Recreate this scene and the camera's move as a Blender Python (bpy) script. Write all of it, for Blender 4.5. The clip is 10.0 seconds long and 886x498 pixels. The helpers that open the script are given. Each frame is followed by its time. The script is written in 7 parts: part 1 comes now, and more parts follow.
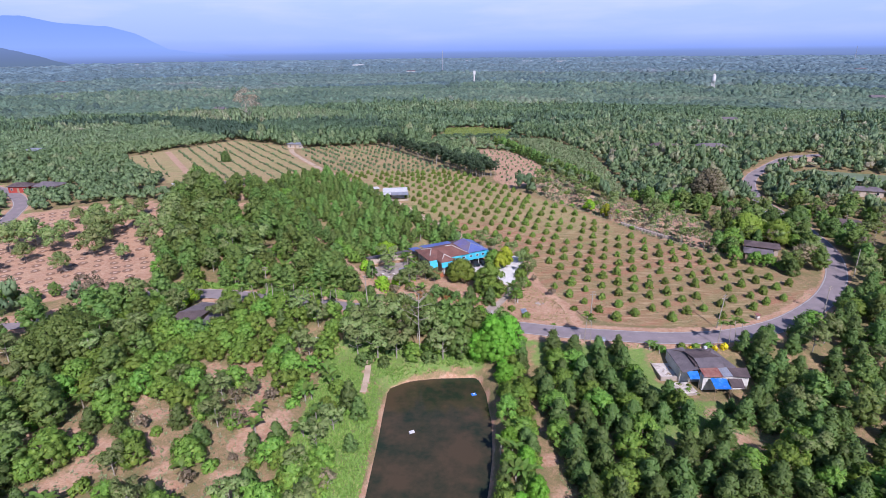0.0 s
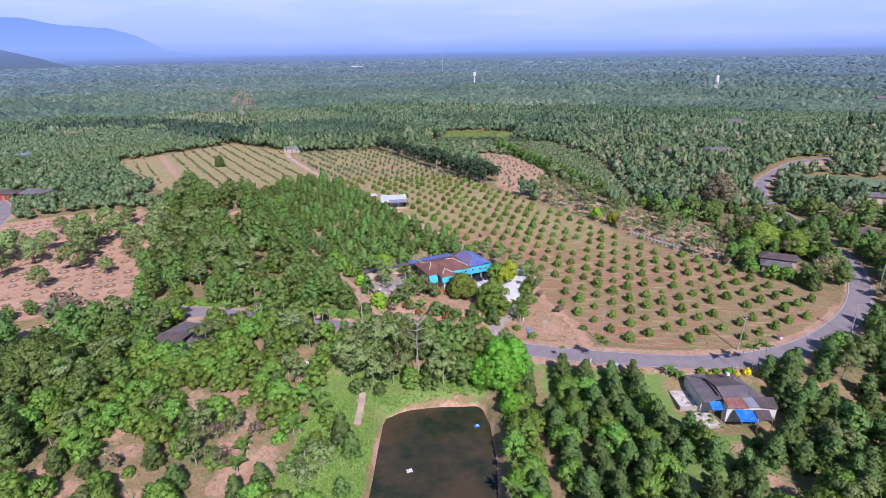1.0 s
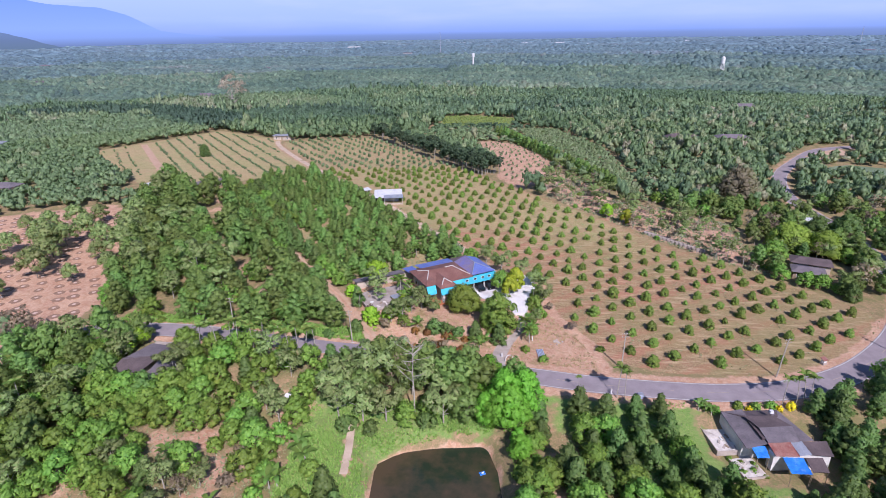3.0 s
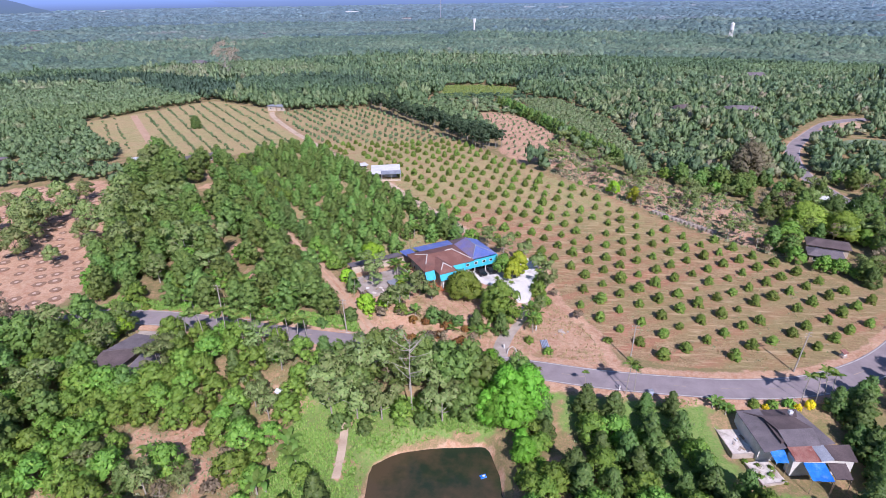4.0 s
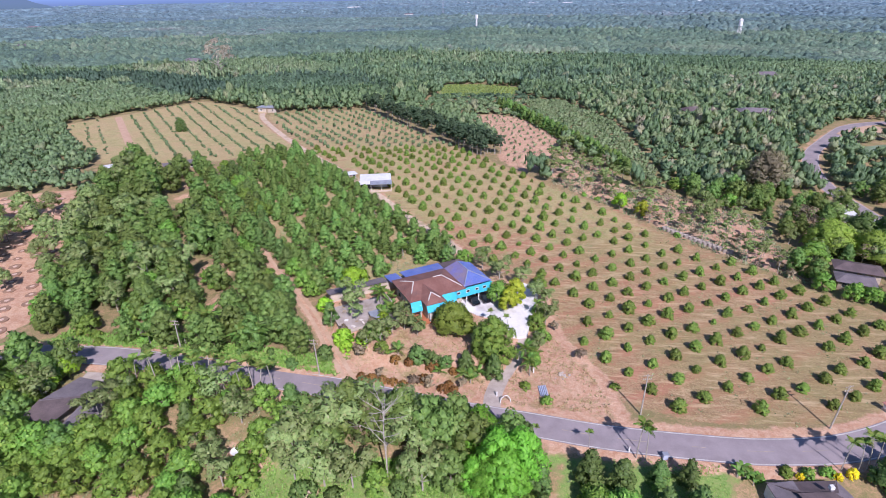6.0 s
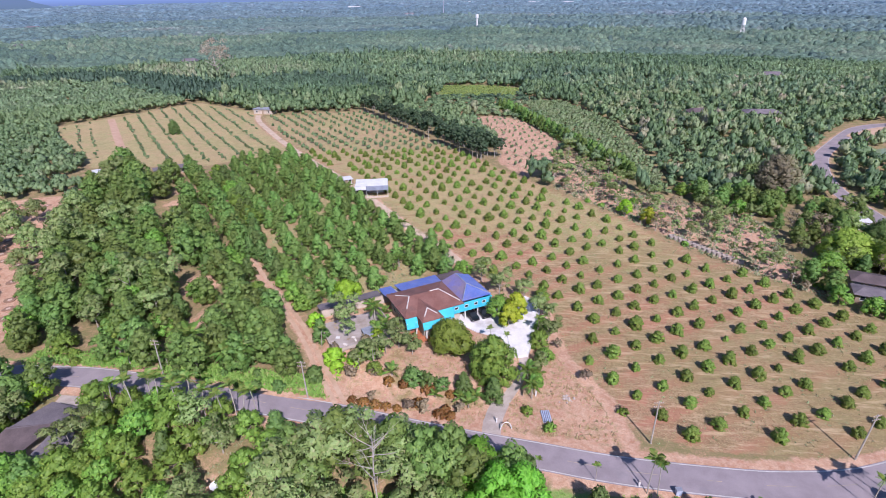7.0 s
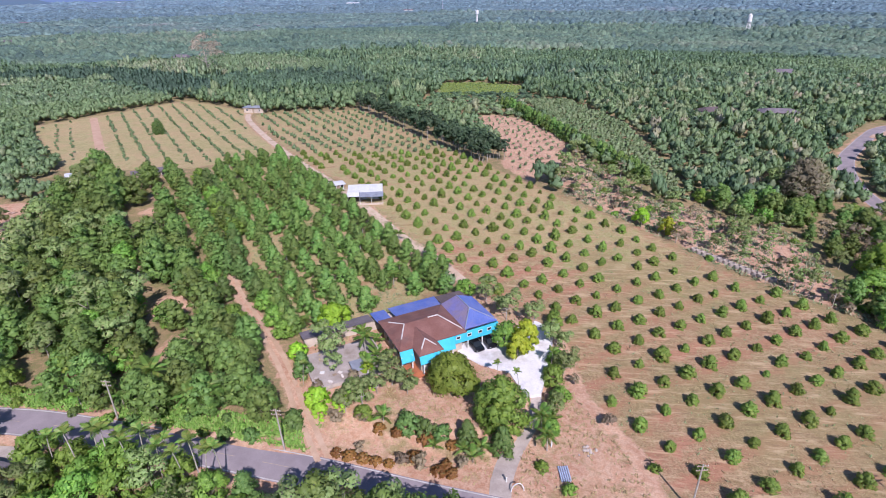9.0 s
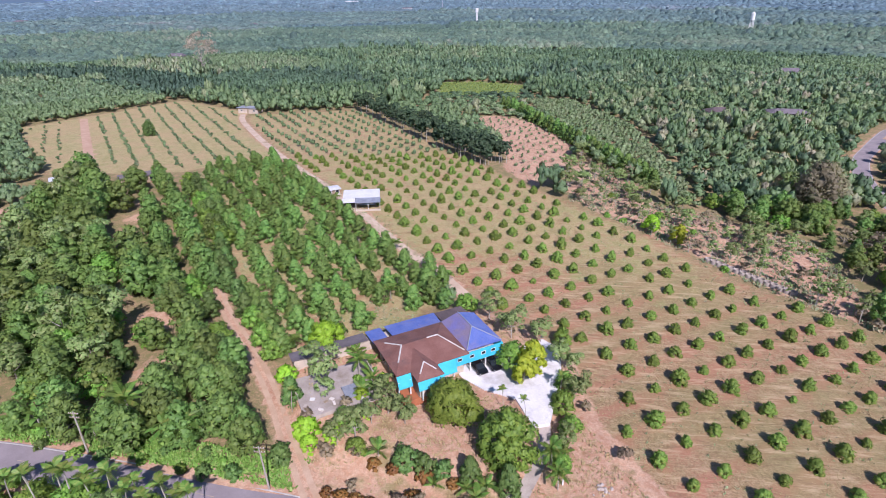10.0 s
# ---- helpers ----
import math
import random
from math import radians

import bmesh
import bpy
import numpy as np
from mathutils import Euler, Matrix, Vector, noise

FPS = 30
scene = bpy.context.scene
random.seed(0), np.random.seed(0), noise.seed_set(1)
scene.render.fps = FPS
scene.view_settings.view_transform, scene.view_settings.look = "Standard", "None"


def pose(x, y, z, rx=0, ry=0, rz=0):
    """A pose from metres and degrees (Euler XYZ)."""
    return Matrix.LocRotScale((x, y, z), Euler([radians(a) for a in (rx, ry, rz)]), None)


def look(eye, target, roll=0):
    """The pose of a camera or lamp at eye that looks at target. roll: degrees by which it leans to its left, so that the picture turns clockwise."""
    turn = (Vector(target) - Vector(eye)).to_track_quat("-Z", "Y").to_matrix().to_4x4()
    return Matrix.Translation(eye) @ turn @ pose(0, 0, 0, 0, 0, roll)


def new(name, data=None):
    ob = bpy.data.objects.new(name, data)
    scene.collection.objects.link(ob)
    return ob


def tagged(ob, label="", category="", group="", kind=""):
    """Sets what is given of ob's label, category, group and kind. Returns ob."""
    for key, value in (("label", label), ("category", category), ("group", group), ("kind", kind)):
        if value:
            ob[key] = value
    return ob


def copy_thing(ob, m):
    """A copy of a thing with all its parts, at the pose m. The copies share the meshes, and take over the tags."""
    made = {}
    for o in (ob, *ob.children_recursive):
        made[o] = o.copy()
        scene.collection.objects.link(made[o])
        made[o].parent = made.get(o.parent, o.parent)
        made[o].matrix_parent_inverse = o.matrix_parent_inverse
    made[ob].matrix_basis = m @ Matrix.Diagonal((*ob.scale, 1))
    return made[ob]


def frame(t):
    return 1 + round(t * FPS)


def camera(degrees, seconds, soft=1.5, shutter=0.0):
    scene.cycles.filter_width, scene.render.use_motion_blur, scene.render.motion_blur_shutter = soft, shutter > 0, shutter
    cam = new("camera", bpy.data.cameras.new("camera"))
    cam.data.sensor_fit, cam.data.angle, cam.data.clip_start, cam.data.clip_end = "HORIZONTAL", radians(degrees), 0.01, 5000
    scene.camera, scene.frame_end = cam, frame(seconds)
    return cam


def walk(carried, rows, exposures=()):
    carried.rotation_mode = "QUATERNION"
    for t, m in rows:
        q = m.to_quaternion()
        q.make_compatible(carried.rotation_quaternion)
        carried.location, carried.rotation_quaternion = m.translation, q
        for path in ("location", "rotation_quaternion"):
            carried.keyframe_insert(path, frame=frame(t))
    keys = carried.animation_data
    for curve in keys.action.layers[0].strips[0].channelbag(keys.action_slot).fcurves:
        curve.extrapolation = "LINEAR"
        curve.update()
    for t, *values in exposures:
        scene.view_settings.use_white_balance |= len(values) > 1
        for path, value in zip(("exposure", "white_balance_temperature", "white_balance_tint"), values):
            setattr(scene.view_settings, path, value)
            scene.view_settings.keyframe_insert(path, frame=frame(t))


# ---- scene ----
cam = camera(78.2, 10.0, soft=0.65)
PATH = [
    (0, (0.615, 1.345, 61.694), (0.393, 3.213, 61.013), -0.7),
    (0.5, (0.013, 6.064, 61.815), (-0.208, 7.932, 61.136), -0.8),
    (1, (-0.45, 10.625, 61.968), (-0.673, 12.493, 61.291), -0.8),
    (1.5, (-0.91, 14.959, 62.091), (-1.13, 16.829, 61.415), -0.8),
    (2, (-1.402, 19.049, 62.212), (-1.622, 20.919, 61.537), -0.9),
    (3.5, (-3.032, 30.632, 62.813), (-3.243, 32.456, 62.02), -0.8),
    (4, (-3.212, 34.427, 62.976), (-3.423, 36.229, 62.136), -0.8),
    (4.5, (-3.032, 38.289, 63.157), (-3.248, 40.085, 62.303), -0.9),
    (5, (-2.488, 42.186, 63.325), (-2.707, 43.981, 62.472), -0.9),
    (5.5, (-1.827, 45.874, 63.402), (-2.048, 47.669, 62.548), -0.9),
    (5.7, (-1.683, 47.275, 63.4), (-1.904, 49.071, 62.547), -0.8),
    (7, (-1.654, 55.976, 63.245), (-1.879, 57.77, 62.39), -0.9),
    (7.5, (-1.899, 59.488, 63.06), (-2.124, 61.283, 62.207), -0.9),
    (8, (-2.358, 62.962, 62.586), (-2.581, 64.756, 61.73), -0.9),
    (8.5, (-2.934, 66.454, 61.878), (-3.156, 68.247, 61.019), -0.8),
    (9, (-3.511, 70.02, 61.181), (-3.732, 71.81, 60.318), -0.8),
    (9.5, (-4.018, 73.786, 60.716), (-4.238, 75.576, 59.851), -0.8),
    (10, (-4.555, 77.644, 60.47), (-4.774, 79.433, 59.603), -0.8),
]
walk(cam, [(t, look(eye, target, roll)) for t, eye, target, roll in PATH], exposures=[(0, 0.14, 5830, 27), (2, 0.14, 5830, 27), (4.5, 0.33, 5830, 27), (10, 0.3, 5830, 27)])

# ---- light ----
SUN_ELEV, SUN_AZ = radians(42), radians(156)
sun_way = Vector((math.sin(SUN_AZ) * math.cos(SUN_ELEV), math.cos(SUN_AZ) * math.cos(SUN_ELEV), math.sin(SUN_ELEV)))
world = bpy.data.worlds.new("sky")
scene.world = world
world.use_nodes = True
wn = world.node_tree
sky = wn.nodes.new("ShaderNodeTexSky")
sky.sky_type = "NISHITA"
sky.sun_disc = False
sky.sun_elevation, sky.sun_rotation = SUN_ELEV, SUN_AZ
sky.air_density, sky.dust_density, sky.ozone_density = 1.0, 0.15, 4.0
wn.links.new(sky.outputs["Color"], wn.nodes["Background"].inputs["Color"])
wn.nodes["Background"].inputs["Strength"].default_value = 0.088
sun = new("sun", bpy.data.lights.new("sun", "SUN"))
sun.data.energy, sun.data.angle, sun.data.color = 4.65, radians(0.6), (1.0, 0.95, 0.87)
sun.matrix_world = look((0, 0, 300), Vector((0, 0, 300)) - sun_way)

# ---- materials ----


def nd(nt, kind, **values):
    n = nt.nodes.new(kind)
    for key, v in values.items():
        n.inputs[key.replace("_", " ")].default_value = v
    return n


def mixer(nt, a, b, fac, blend="MIX"):
    """A colour mix of two sockets or colours by a socket or number."""
    n = nt.nodes.new("ShaderNodeMix")
    n.data_type, n.blend_type = "RGBA", blend
    for socket, v in ((n.inputs[0], fac), (n.inputs[6], a), (n.inputs[7], b)):
        if isinstance(v, (tuple, list)):
            socket.default_value = (*v[:3], 1)
        elif isinstance(v, (int, float)):
            socket.default_value = v
        else:
            nt.links.new(v, socket)
    return n.outputs[2]


def math_node(nt, op, a, b=0.0, clamp=False):
    n = nt.nodes.new("ShaderNodeMath")
    n.operation, n.use_clamp = op, clamp
    for socket, v in zip(n.inputs, (a, b)):
        if isinstance(v, (int, float)):
            socket.default_value = v
        else:
            nt.links.new(v, socket)
    return n.outputs[0]


def noise_of(nt, scale, detail=4.0, rough=0.55, coord="Object"):
    tc = nt.nodes.new("ShaderNodeTexCoord")
    n = nd(nt, "ShaderNodeTexNoise", Scale=scale, Detail=detail, Roughness=rough)
    nt.links.new(tc.outputs[coord], n.inputs["Vector"])
    return n.outputs["Fac"]


def ramp_of(nt, fac, stops):
    n = nt.nodes.new("ShaderNodeValToRGB")
    while len(n.color_ramp.elements) < len(stops):
        n.color_ramp.elements.new(0.5)
    for e, (p, c) in zip(n.color_ramp.elements, stops):
        e.position, e.color = p, (*(c if isinstance(c, (tuple, list)) else (c, c, c)), 1)
    nt.links.new(fac, n.inputs["Fac"])
    return n.outputs["Color"]


def base_material(name, rough=0.8, metal=0.0):
    m = bpy.data.materials.new(name)
    m.use_nodes = True
    b = m.node_tree.nodes["Principled BSDF"]
    b.inputs["Roughness"].default_value, b.inputs["Metallic"].default_value = rough, metal
    b.inputs["Specular IOR Level"].default_value = 0.3
    return m, m.node_tree, b


def bump(nt, b, height, strength=0.3, distance=0.05):
    n = nd(nt, "ShaderNodeBump", Strength=strength, Distance=distance)
    nt.links.new(height, n.inputs["Height"])
    nt.links.new(n.outputs["Normal"], b.inputs["Normal"])


def surface(name, c1, c2, scale=1.5, rough=0.8, metal=0.0, fine=12.0, stain=None, strength=0.3, distance=0.03, ribs=None):
    """A worn surface: two tones in patches, fine grain, an optional stain colour and ribs (scale, axis)."""
    m, nt, b = base_material(name, rough, metal)
    n1, n2 = noise_of(nt, scale), noise_of(nt, fine)
    col = mixer(nt, c1, c2, ramp_of(nt, n1, ((0.35, 0.0), (0.65, 1.0))))
    col = mixer(nt, col, mixer(nt, col, (0.5, 0.5, 0.5), 1.0, "MULTIPLY"), math_node(nt, "MULTIPLY", n2, 0.5))
    if stain:
        col = mixer(nt, col, stain, ramp_of(nt, noise_of(nt, scale * 0.6, 6, 0.7), ((0.52, 0.0), (0.7, 0.85))))
    height = n2
    if ribs:
        tc = nt.nodes.new("ShaderNodeTexCoord")
        w = nd(nt, "ShaderNodeTexWave", Scale=ribs[0])
        w.bands_direction = ribs[1]
        nt.links.new(tc.outputs["Object"], w.inputs["Vector"])
        height = math_node(nt, "ADD", w.outputs["Fac"], math_node(nt, "MULTIPLY", n2, 0.4))
        col = mixer(nt, col, mixer(nt, col, (0.72, 0.72, 0.72), 1.0, "MULTIPLY"), w.outputs["Fac"])
    nt.links.new(col, b.inputs["Base Color"])
    bump(nt, b, height, strength, distance)
    return m


def foliage(name, dark, light, odd=None, hue=0.03, see_through=0.25, tone=False, spread=(0.6, 1.35), mottle=0.0, relief=0.0):
    """Leaves: tones vary leaf by leaf and plant by plant. tone: reads the plant's own tone from the mesh."""
    m, nt, b = base_material(name, 0.5)
    b.inputs["Specular IOR Level"].default_value = 0.25
    geo, info = nt.nodes.new("ShaderNodeNewGeometry"), nt.nodes.new("ShaderNodeObjectInfo")
    leaf = geo.outputs["Random Per Island"]
    if tone:
        attr = nt.nodes.new("ShaderNodeAttribute")
        attr.attribute_name = "tone"
        own = attr.outputs["Fac"]
        col = ramp_of(nt, own, tone)
        col = mixer(nt, mixer(nt, col, (spread[0],) * 3, 1.0, "MULTIPLY"), mixer(nt, col, (spread[1],) * 3, 1.0, "MULTIPLY"), leaf)
        if mottle:
            spot = ramp_of(nt, noise_of(nt, mottle, 5, 0.7), ((0.34, 0.58), (0.66, 1.36)))
            col = mixer(nt, col, spot, 1.0, "MULTIPLY")
            if relief:
                bump(nt, b, noise_of(nt, mottle * 1.3, 4, 0.7), 0.8, relief)
        mix_in = own
    else:
        col = mixer(nt, dark, light, math_node(nt, "ADD", math_node(nt, "MULTIPLY", leaf, 0.66), 0.18))
        if odd:
            col = mixer(nt, col, odd, ramp_of(nt, leaf, ((0.8, 0.0), (0.97, 0.7))))
        mix_in = info.outputs["Random"]
    hs = nd(nt, "ShaderNodeHueSaturation")
    nt.links.new(math_node(nt, "ADD", math_node(nt, "MULTIPLY", mix_in, hue), 0.5 - hue / 2), hs.inputs["Hue"])
    if not tone:
        nt.links.new(math_node(nt, "ADD", math_node(nt, "MULTIPLY", mix_in, 0.5), 0.75), hs.inputs["Value"])
    nt.links.new(col, hs.inputs["Color"])
    nt.links.new(hs.outputs["Color"], b.inputs["Base Color"])
    tr = nt.nodes.new("ShaderNodeBsdfTranslucent")
    nt.links.new(mixer(nt, hs.outputs["Color"], (1.2, 1.3, 0.5), 1.0, "MULTIPLY"), tr.inputs["Color"])
    ms = nd(nt, "ShaderNodeMixShader", Fac=see_through)
    nt.links.new(b.outputs[0], ms.inputs[1])
    nt.links.new(tr.outputs[0], ms.inputs[2])
    nt.links.new(ms.outputs[0], nt.nodes["Material Output"].inputs["Surface"])
    return m


M = {
    "leaf_orchard": foliage("leaf_orchard", (0.108, 0.212, 0.038), (0.275, 0.435, 0.07), (0.33, 0.42, 0.08), 0.045),
    "leaf_durian": foliage("leaf_durian", (0.098, 0.2, 0.05), (0.255, 0.39, 0.09), (0.28, 0.34, 0.09), 0.035),
    "leaf_deep": foliage("leaf_deep", (0.075, 0.142, 0.04), (0.19, 0.285, 0.075), (0.2, 0.26, 0.08), 0.04),
    "leaf_forest": foliage("leaf_forest", (0.095, 0.17, 0.044), (0.235, 0.34, 0.08), (0.26, 0.33, 0.085), 0.05),
    "leaf_young": foliage("leaf_young", (0.105, 0.189, 0.034), (0.263, 0.362, 0.068), (0.326, 0.294, 0.084), 0.03),
    "leaf_lime": foliage("leaf_lime", (0.2, 0.38, 0.03), (0.43, 0.62, 0.055), None, 0.03, 0.35),
    "leaf_yellow": foliage("leaf_yellow", (0.26, 0.36, 0.03), (0.55, 0.56, 0.05), None, 0.02, 0.35),
    "leaf_vine": foliage("leaf_vine", (0.11, 0.3, 0.03), (0.25, 0.5, 0.055), None, 0.02, 0.3),
    "leaf_grey": foliage("leaf_grey", (0.16, 0.235, 0.08), (0.335, 0.42, 0.145), (0.336, 0.314, 0.168), 0.03),
    "leaf_crop": foliage("leaf_crop", (0.23, 0.31, 0.085), (0.4, 0.47, 0.14), None, 0.02),
    "leaf_dry": foliage("leaf_dry", (0.22, 0.17, 0.11), (0.36, 0.29, 0.2), None, 0.02),
    "leaf_olive": foliage("leaf_olive", (0.15, 0.225, 0.035), (0.31, 0.4, 0.06), (0.33, 0.37, 0.08), 0.02),
    "leaf_palm": foliage("leaf_palm", (0.085, 0.168, 0.034), (0.19, 0.305, 0.06), (0.31, 0.3, 0.09), 0.04),
    "leaf_orange": foliage("leaf_orange", (0.22, 0.1, 0.03), (0.36, 0.19, 0.06), (0.15, 0.18, 0.06), 0.02),
    "leaf_gold": foliage("leaf_gold", (0.800, 0.519, 0.011), (0.800, 0.800, 0.022), (0.254, 0.341, 0.044), 0.02),
    "leaf_brown": foliage("leaf_brown", (0.17, 0.15, 0.09), (0.32, 0.28, 0.18), (0.16, 0.2, 0.08), 0.03),
    "leaf_rubber": foliage("leaf_rubber", (0.045, 0.08, 0.045), (0.1, 0.15, 0.075), None, 0.02),
    "leaf_straw": foliage("leaf_straw", (0.42, 0.32, 0.17), (0.58, 0.46, 0.27), (0.3, 0.3, 0.12), 0.02),
    "leaf_grass": foliage("leaf_grass", (0.13, 0.25, 0.045), (0.28, 0.43, 0.09), (0.36, 0.34, 0.14), 0.02),
    "leaf_pale": foliage("leaf_pale", (0.34, 0.27, 0.22), (0.5, 0.41, 0.35), None, 0.02),
    "bark": surface("bark", (0.16, 0.12, 0.085), (0.3, 0.26, 0.21), 2.0, 0.9, fine=18, strength=0.6),
    "bark_pale": surface("bark_pale", (0.36, 0.31, 0.25), (0.5, 0.46, 0.4), 2.0, 0.9, fine=14, strength=0.4),
}


def woods_leaf(name, bright, haze_mix, mottle, relief=0.0, spread=(0.8, 1.15)):
    """Crowns of mixed woods, from deep green to dry brown, with a set share of blue distance haze mixed into the leaf
    colour.
    """
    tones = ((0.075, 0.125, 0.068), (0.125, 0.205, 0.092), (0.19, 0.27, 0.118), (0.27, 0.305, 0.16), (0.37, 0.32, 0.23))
    shift = [tuple((1 - haze_mix) * bright * a + haze_mix * b for a, b in zip(c, (0.2, 0.29, 0.43))) for c in tones]
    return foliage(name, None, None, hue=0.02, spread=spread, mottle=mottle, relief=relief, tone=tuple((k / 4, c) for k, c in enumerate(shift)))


# the farther the band, the more blue haze its leaf colour carries
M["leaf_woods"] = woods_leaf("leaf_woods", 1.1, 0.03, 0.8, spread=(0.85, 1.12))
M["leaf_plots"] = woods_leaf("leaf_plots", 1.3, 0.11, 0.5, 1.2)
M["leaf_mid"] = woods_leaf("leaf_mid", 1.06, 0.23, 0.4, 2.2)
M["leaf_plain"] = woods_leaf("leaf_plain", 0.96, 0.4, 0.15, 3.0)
M["leaf_haze"] = woods_leaf("leaf_haze", 0.88, 0.6, 0.1, 3.5)
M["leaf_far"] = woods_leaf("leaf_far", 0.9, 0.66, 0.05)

# ---- the lie of the land ----


def sm(a, b, x):
    k = np.clip((np.asarray(x, float) - a) / (b - a), 0, 1)
    return k * k * (3 - 2 * k)


POND = [(-22.5, 96.5), (-19, 99.5), (-13, 101.3), (-4.6, 102.4), (-2.5, 97), (-1.0, 88), (-0.6, 78), (-1.3, 66), (-3, 54), (-17, 53), (-19.6, 64), (-20.6, 77), (-21.6, 88)]
WATER = -4.6


def inside(poly, x, y):
    """Which of the points lie in the polygon."""
    x, y = np.asarray(x, float), np.asarray(y, float)
    r = np.zeros(x.shape, bool)
    for (x1, y1), (x2, y2) in zip(poly, poly[1:] + poly[:1]):
        c = (y1 > y) != (y2 > y)
        r ^= c & (x < (x2 - x1) * (y - y1) / ((y2 - y1) or 1e-9) + x1)
    return r


def away(line, x, y, closed=False):
    """Distance of the points from a polyline."""
    x, y = np.asarray(x, float), np.asarray(y, float)
    d = np.full(x.shape, 1e9)
    for (x1, y1), (x2, y2) in zip(line, line[1:] + (line[:1] if closed else [])):
        dx, dy = x2 - x1, y2 - y1
        k = np.clip(((x - x1) * dx + (y - y1) * dy) / (dx * dx + dy * dy + 1e-9), 0, 1)
        d = np.minimum(d, np.hypot(x - x1 - k * dx, y - y1 - k * dy))
    return d


def depth_in(poly, x, y):
    """Signed distance: positive inside the polygon."""
    d = away(poly, x, y, True)
    return np.where(inside(poly, x, y), d, -d)


TERRACE = [(-41, 151), (-37.5, 142), (-32, 135), (-28, 130.5), (-12, 129), (-4, 129.5), (0, 133), (4, 141), (7.5, 158), (3, 166), (-12, 176), (-28, 163)]


def lie(x, y):
    x, y = np.asarray(x, float), np.asarray(y, float)
    z = (3.5 * sm(150, 255, y) * sm(80, 20, x) + 1.5 * sm(0, -50, x) * sm(100, 130, y) * (1 - sm(180, 300, y))
         - 2.4 * sm(114.5, 101, y) * sm(-90, -40, x) + 2.5 * sm(230, 330, y) * sm(20, 80, x))
    z = z + 1.3 * sm(-1.5, 3.5, depth_in(TERRACE, x, y))   # the terrace on which the farmhouse stands
    d = depth_in(POND, x, y)
    return z - 4.2 * sm(-2.6, 2.0, d)


def lie1(x, y):
    return float(lie(np.array([x]), np.array([y]))[0])


def smooth_line(pts, step=2.0):
    """A smooth run through the points (Catmull-Rom), about step metres between stations."""
    p = [Vector((*q, 0)) for q in pts]
    p = [2 * p[0] - p[1]] + p + [2 * p[-1] - p[-2]]
    out = []
    for a, b, c, d in zip(p, p[1:], p[2:], p[3:]):
        n = max(1, int((c - b).length / step))
        for i in range(n):
            t = i / n
            out.append(0.5 * (2 * b + (c - a) * t + (2 * a - 5 * b + 4 * c - d) * t * t + (3 * b - a - 3 * c + d) * t ** 3))
    out.append(p[-2])
    return [(q.x, q.y) for q in out]


ROAD = smooth_line([(-300, 250), (-245, 229), (-220, 217), (-203, 203), (-194, 189), (-186, 174), (-172, 150), (-152, 124), (-132, 108), (-117, 107.5), (-106, 116), (-95, 124.5), (-79, 126.4),
                    (-65, 125.8), (-51, 124.6), (-38.5, 123.3), (-27, 122.1), (-12, 120), (4, 117.9), (15, 116.4), (28, 115.7), (40, 115.9), (53, 118.4), (67, 125.4), (80.5, 137), (90, 148.6), (97.6, 161.5),
                    (104, 178), (107.6, 198), (108.8, 217), (108.8, 236), (111, 255), (116.3, 272), (124.5, 288), (136, 303), (148, 318), (160, 331), (178, 340), (205, 344), (250, 342)])
DRIVE = smooth_line([(-27.8, 124.6), (-29.6, 127), (-31.6, 130), (-35.1, 134.6), (-38.9, 140.6), (-43.9, 147.4), (-50.6, 155.6), (-57.3, 163), (-63, 170), (-68, 178)])
ENTRANCE = smooth_line([(-2.6, 119.6), (-2.6, 124), (-1, 130), (1.2, 135), (2.0, 140), (2.2, 144)])
TRACK = smooth_line([(-12, 178), (-20.3, 188.6), (-28.6, 196.6), (-44, 215.5), (-60, 235), (-83.6, 262.6), (-110, 297), (-131, 327.3), (-138, 342)])
BANK_PATH = smooth_line([(-28.4, 103.6), (-27.6, 99.5), (-27, 95.5), (-26.6, 91.8)])
FIELD_PATH = smooth_line([(7.2, 160), (8.4, 151), (10.3, 143.4), (13, 137.5), (15.7, 132.8), (17.6, 127), (18.4, 121.4)])
TRACK_LEFT = smooth_line([(-214, 327), (-186, 292), (-157, 256)])

FIELD = [(8, 162), (11, 143), (16, 132), (20, 124.5), (30, 121.5), (46, 121.8), (60, 125.5), (74, 136.5), (84, 149), (80, 158), (70.5, 167), (58, 179), (45, 193), (32.6, 209), (14.6, 229), (-5, 253), (-20, 274), (-77, 352), (-82, 356),
         (-110, 350), (-133, 340), (-129, 327), (-82, 263), (-58, 236), (-42, 217), (-26.6, 198), (-16, 186), (-6, 174), (3, 166)]
FIELD_LEFT = [(-136, 346), (-192, 377), (-206, 350), (-231, 307), (-196, 272), (-159, 240), (-115, 247), (-89, 268), (-112, 297), (-133, 327)]
BARE = [(-196, 186), (-176, 200), (-150, 211), (-128, 196), (-112, 165), (-100, 139), (-101, 130), (-116, 120), (-135, 113), (-152, 131), (-172, 157), (-184, 176)]
CLEARING = [(-28, 338), (-9, 347), (9, 332), (22, 292), (14, 256), (4, 243), (-6, 262), (-4, 275), (-14, 318)]
MEADOW = [(-46, 402), (-50, 446), (-20, 446), (6, 437), (0, 403)]
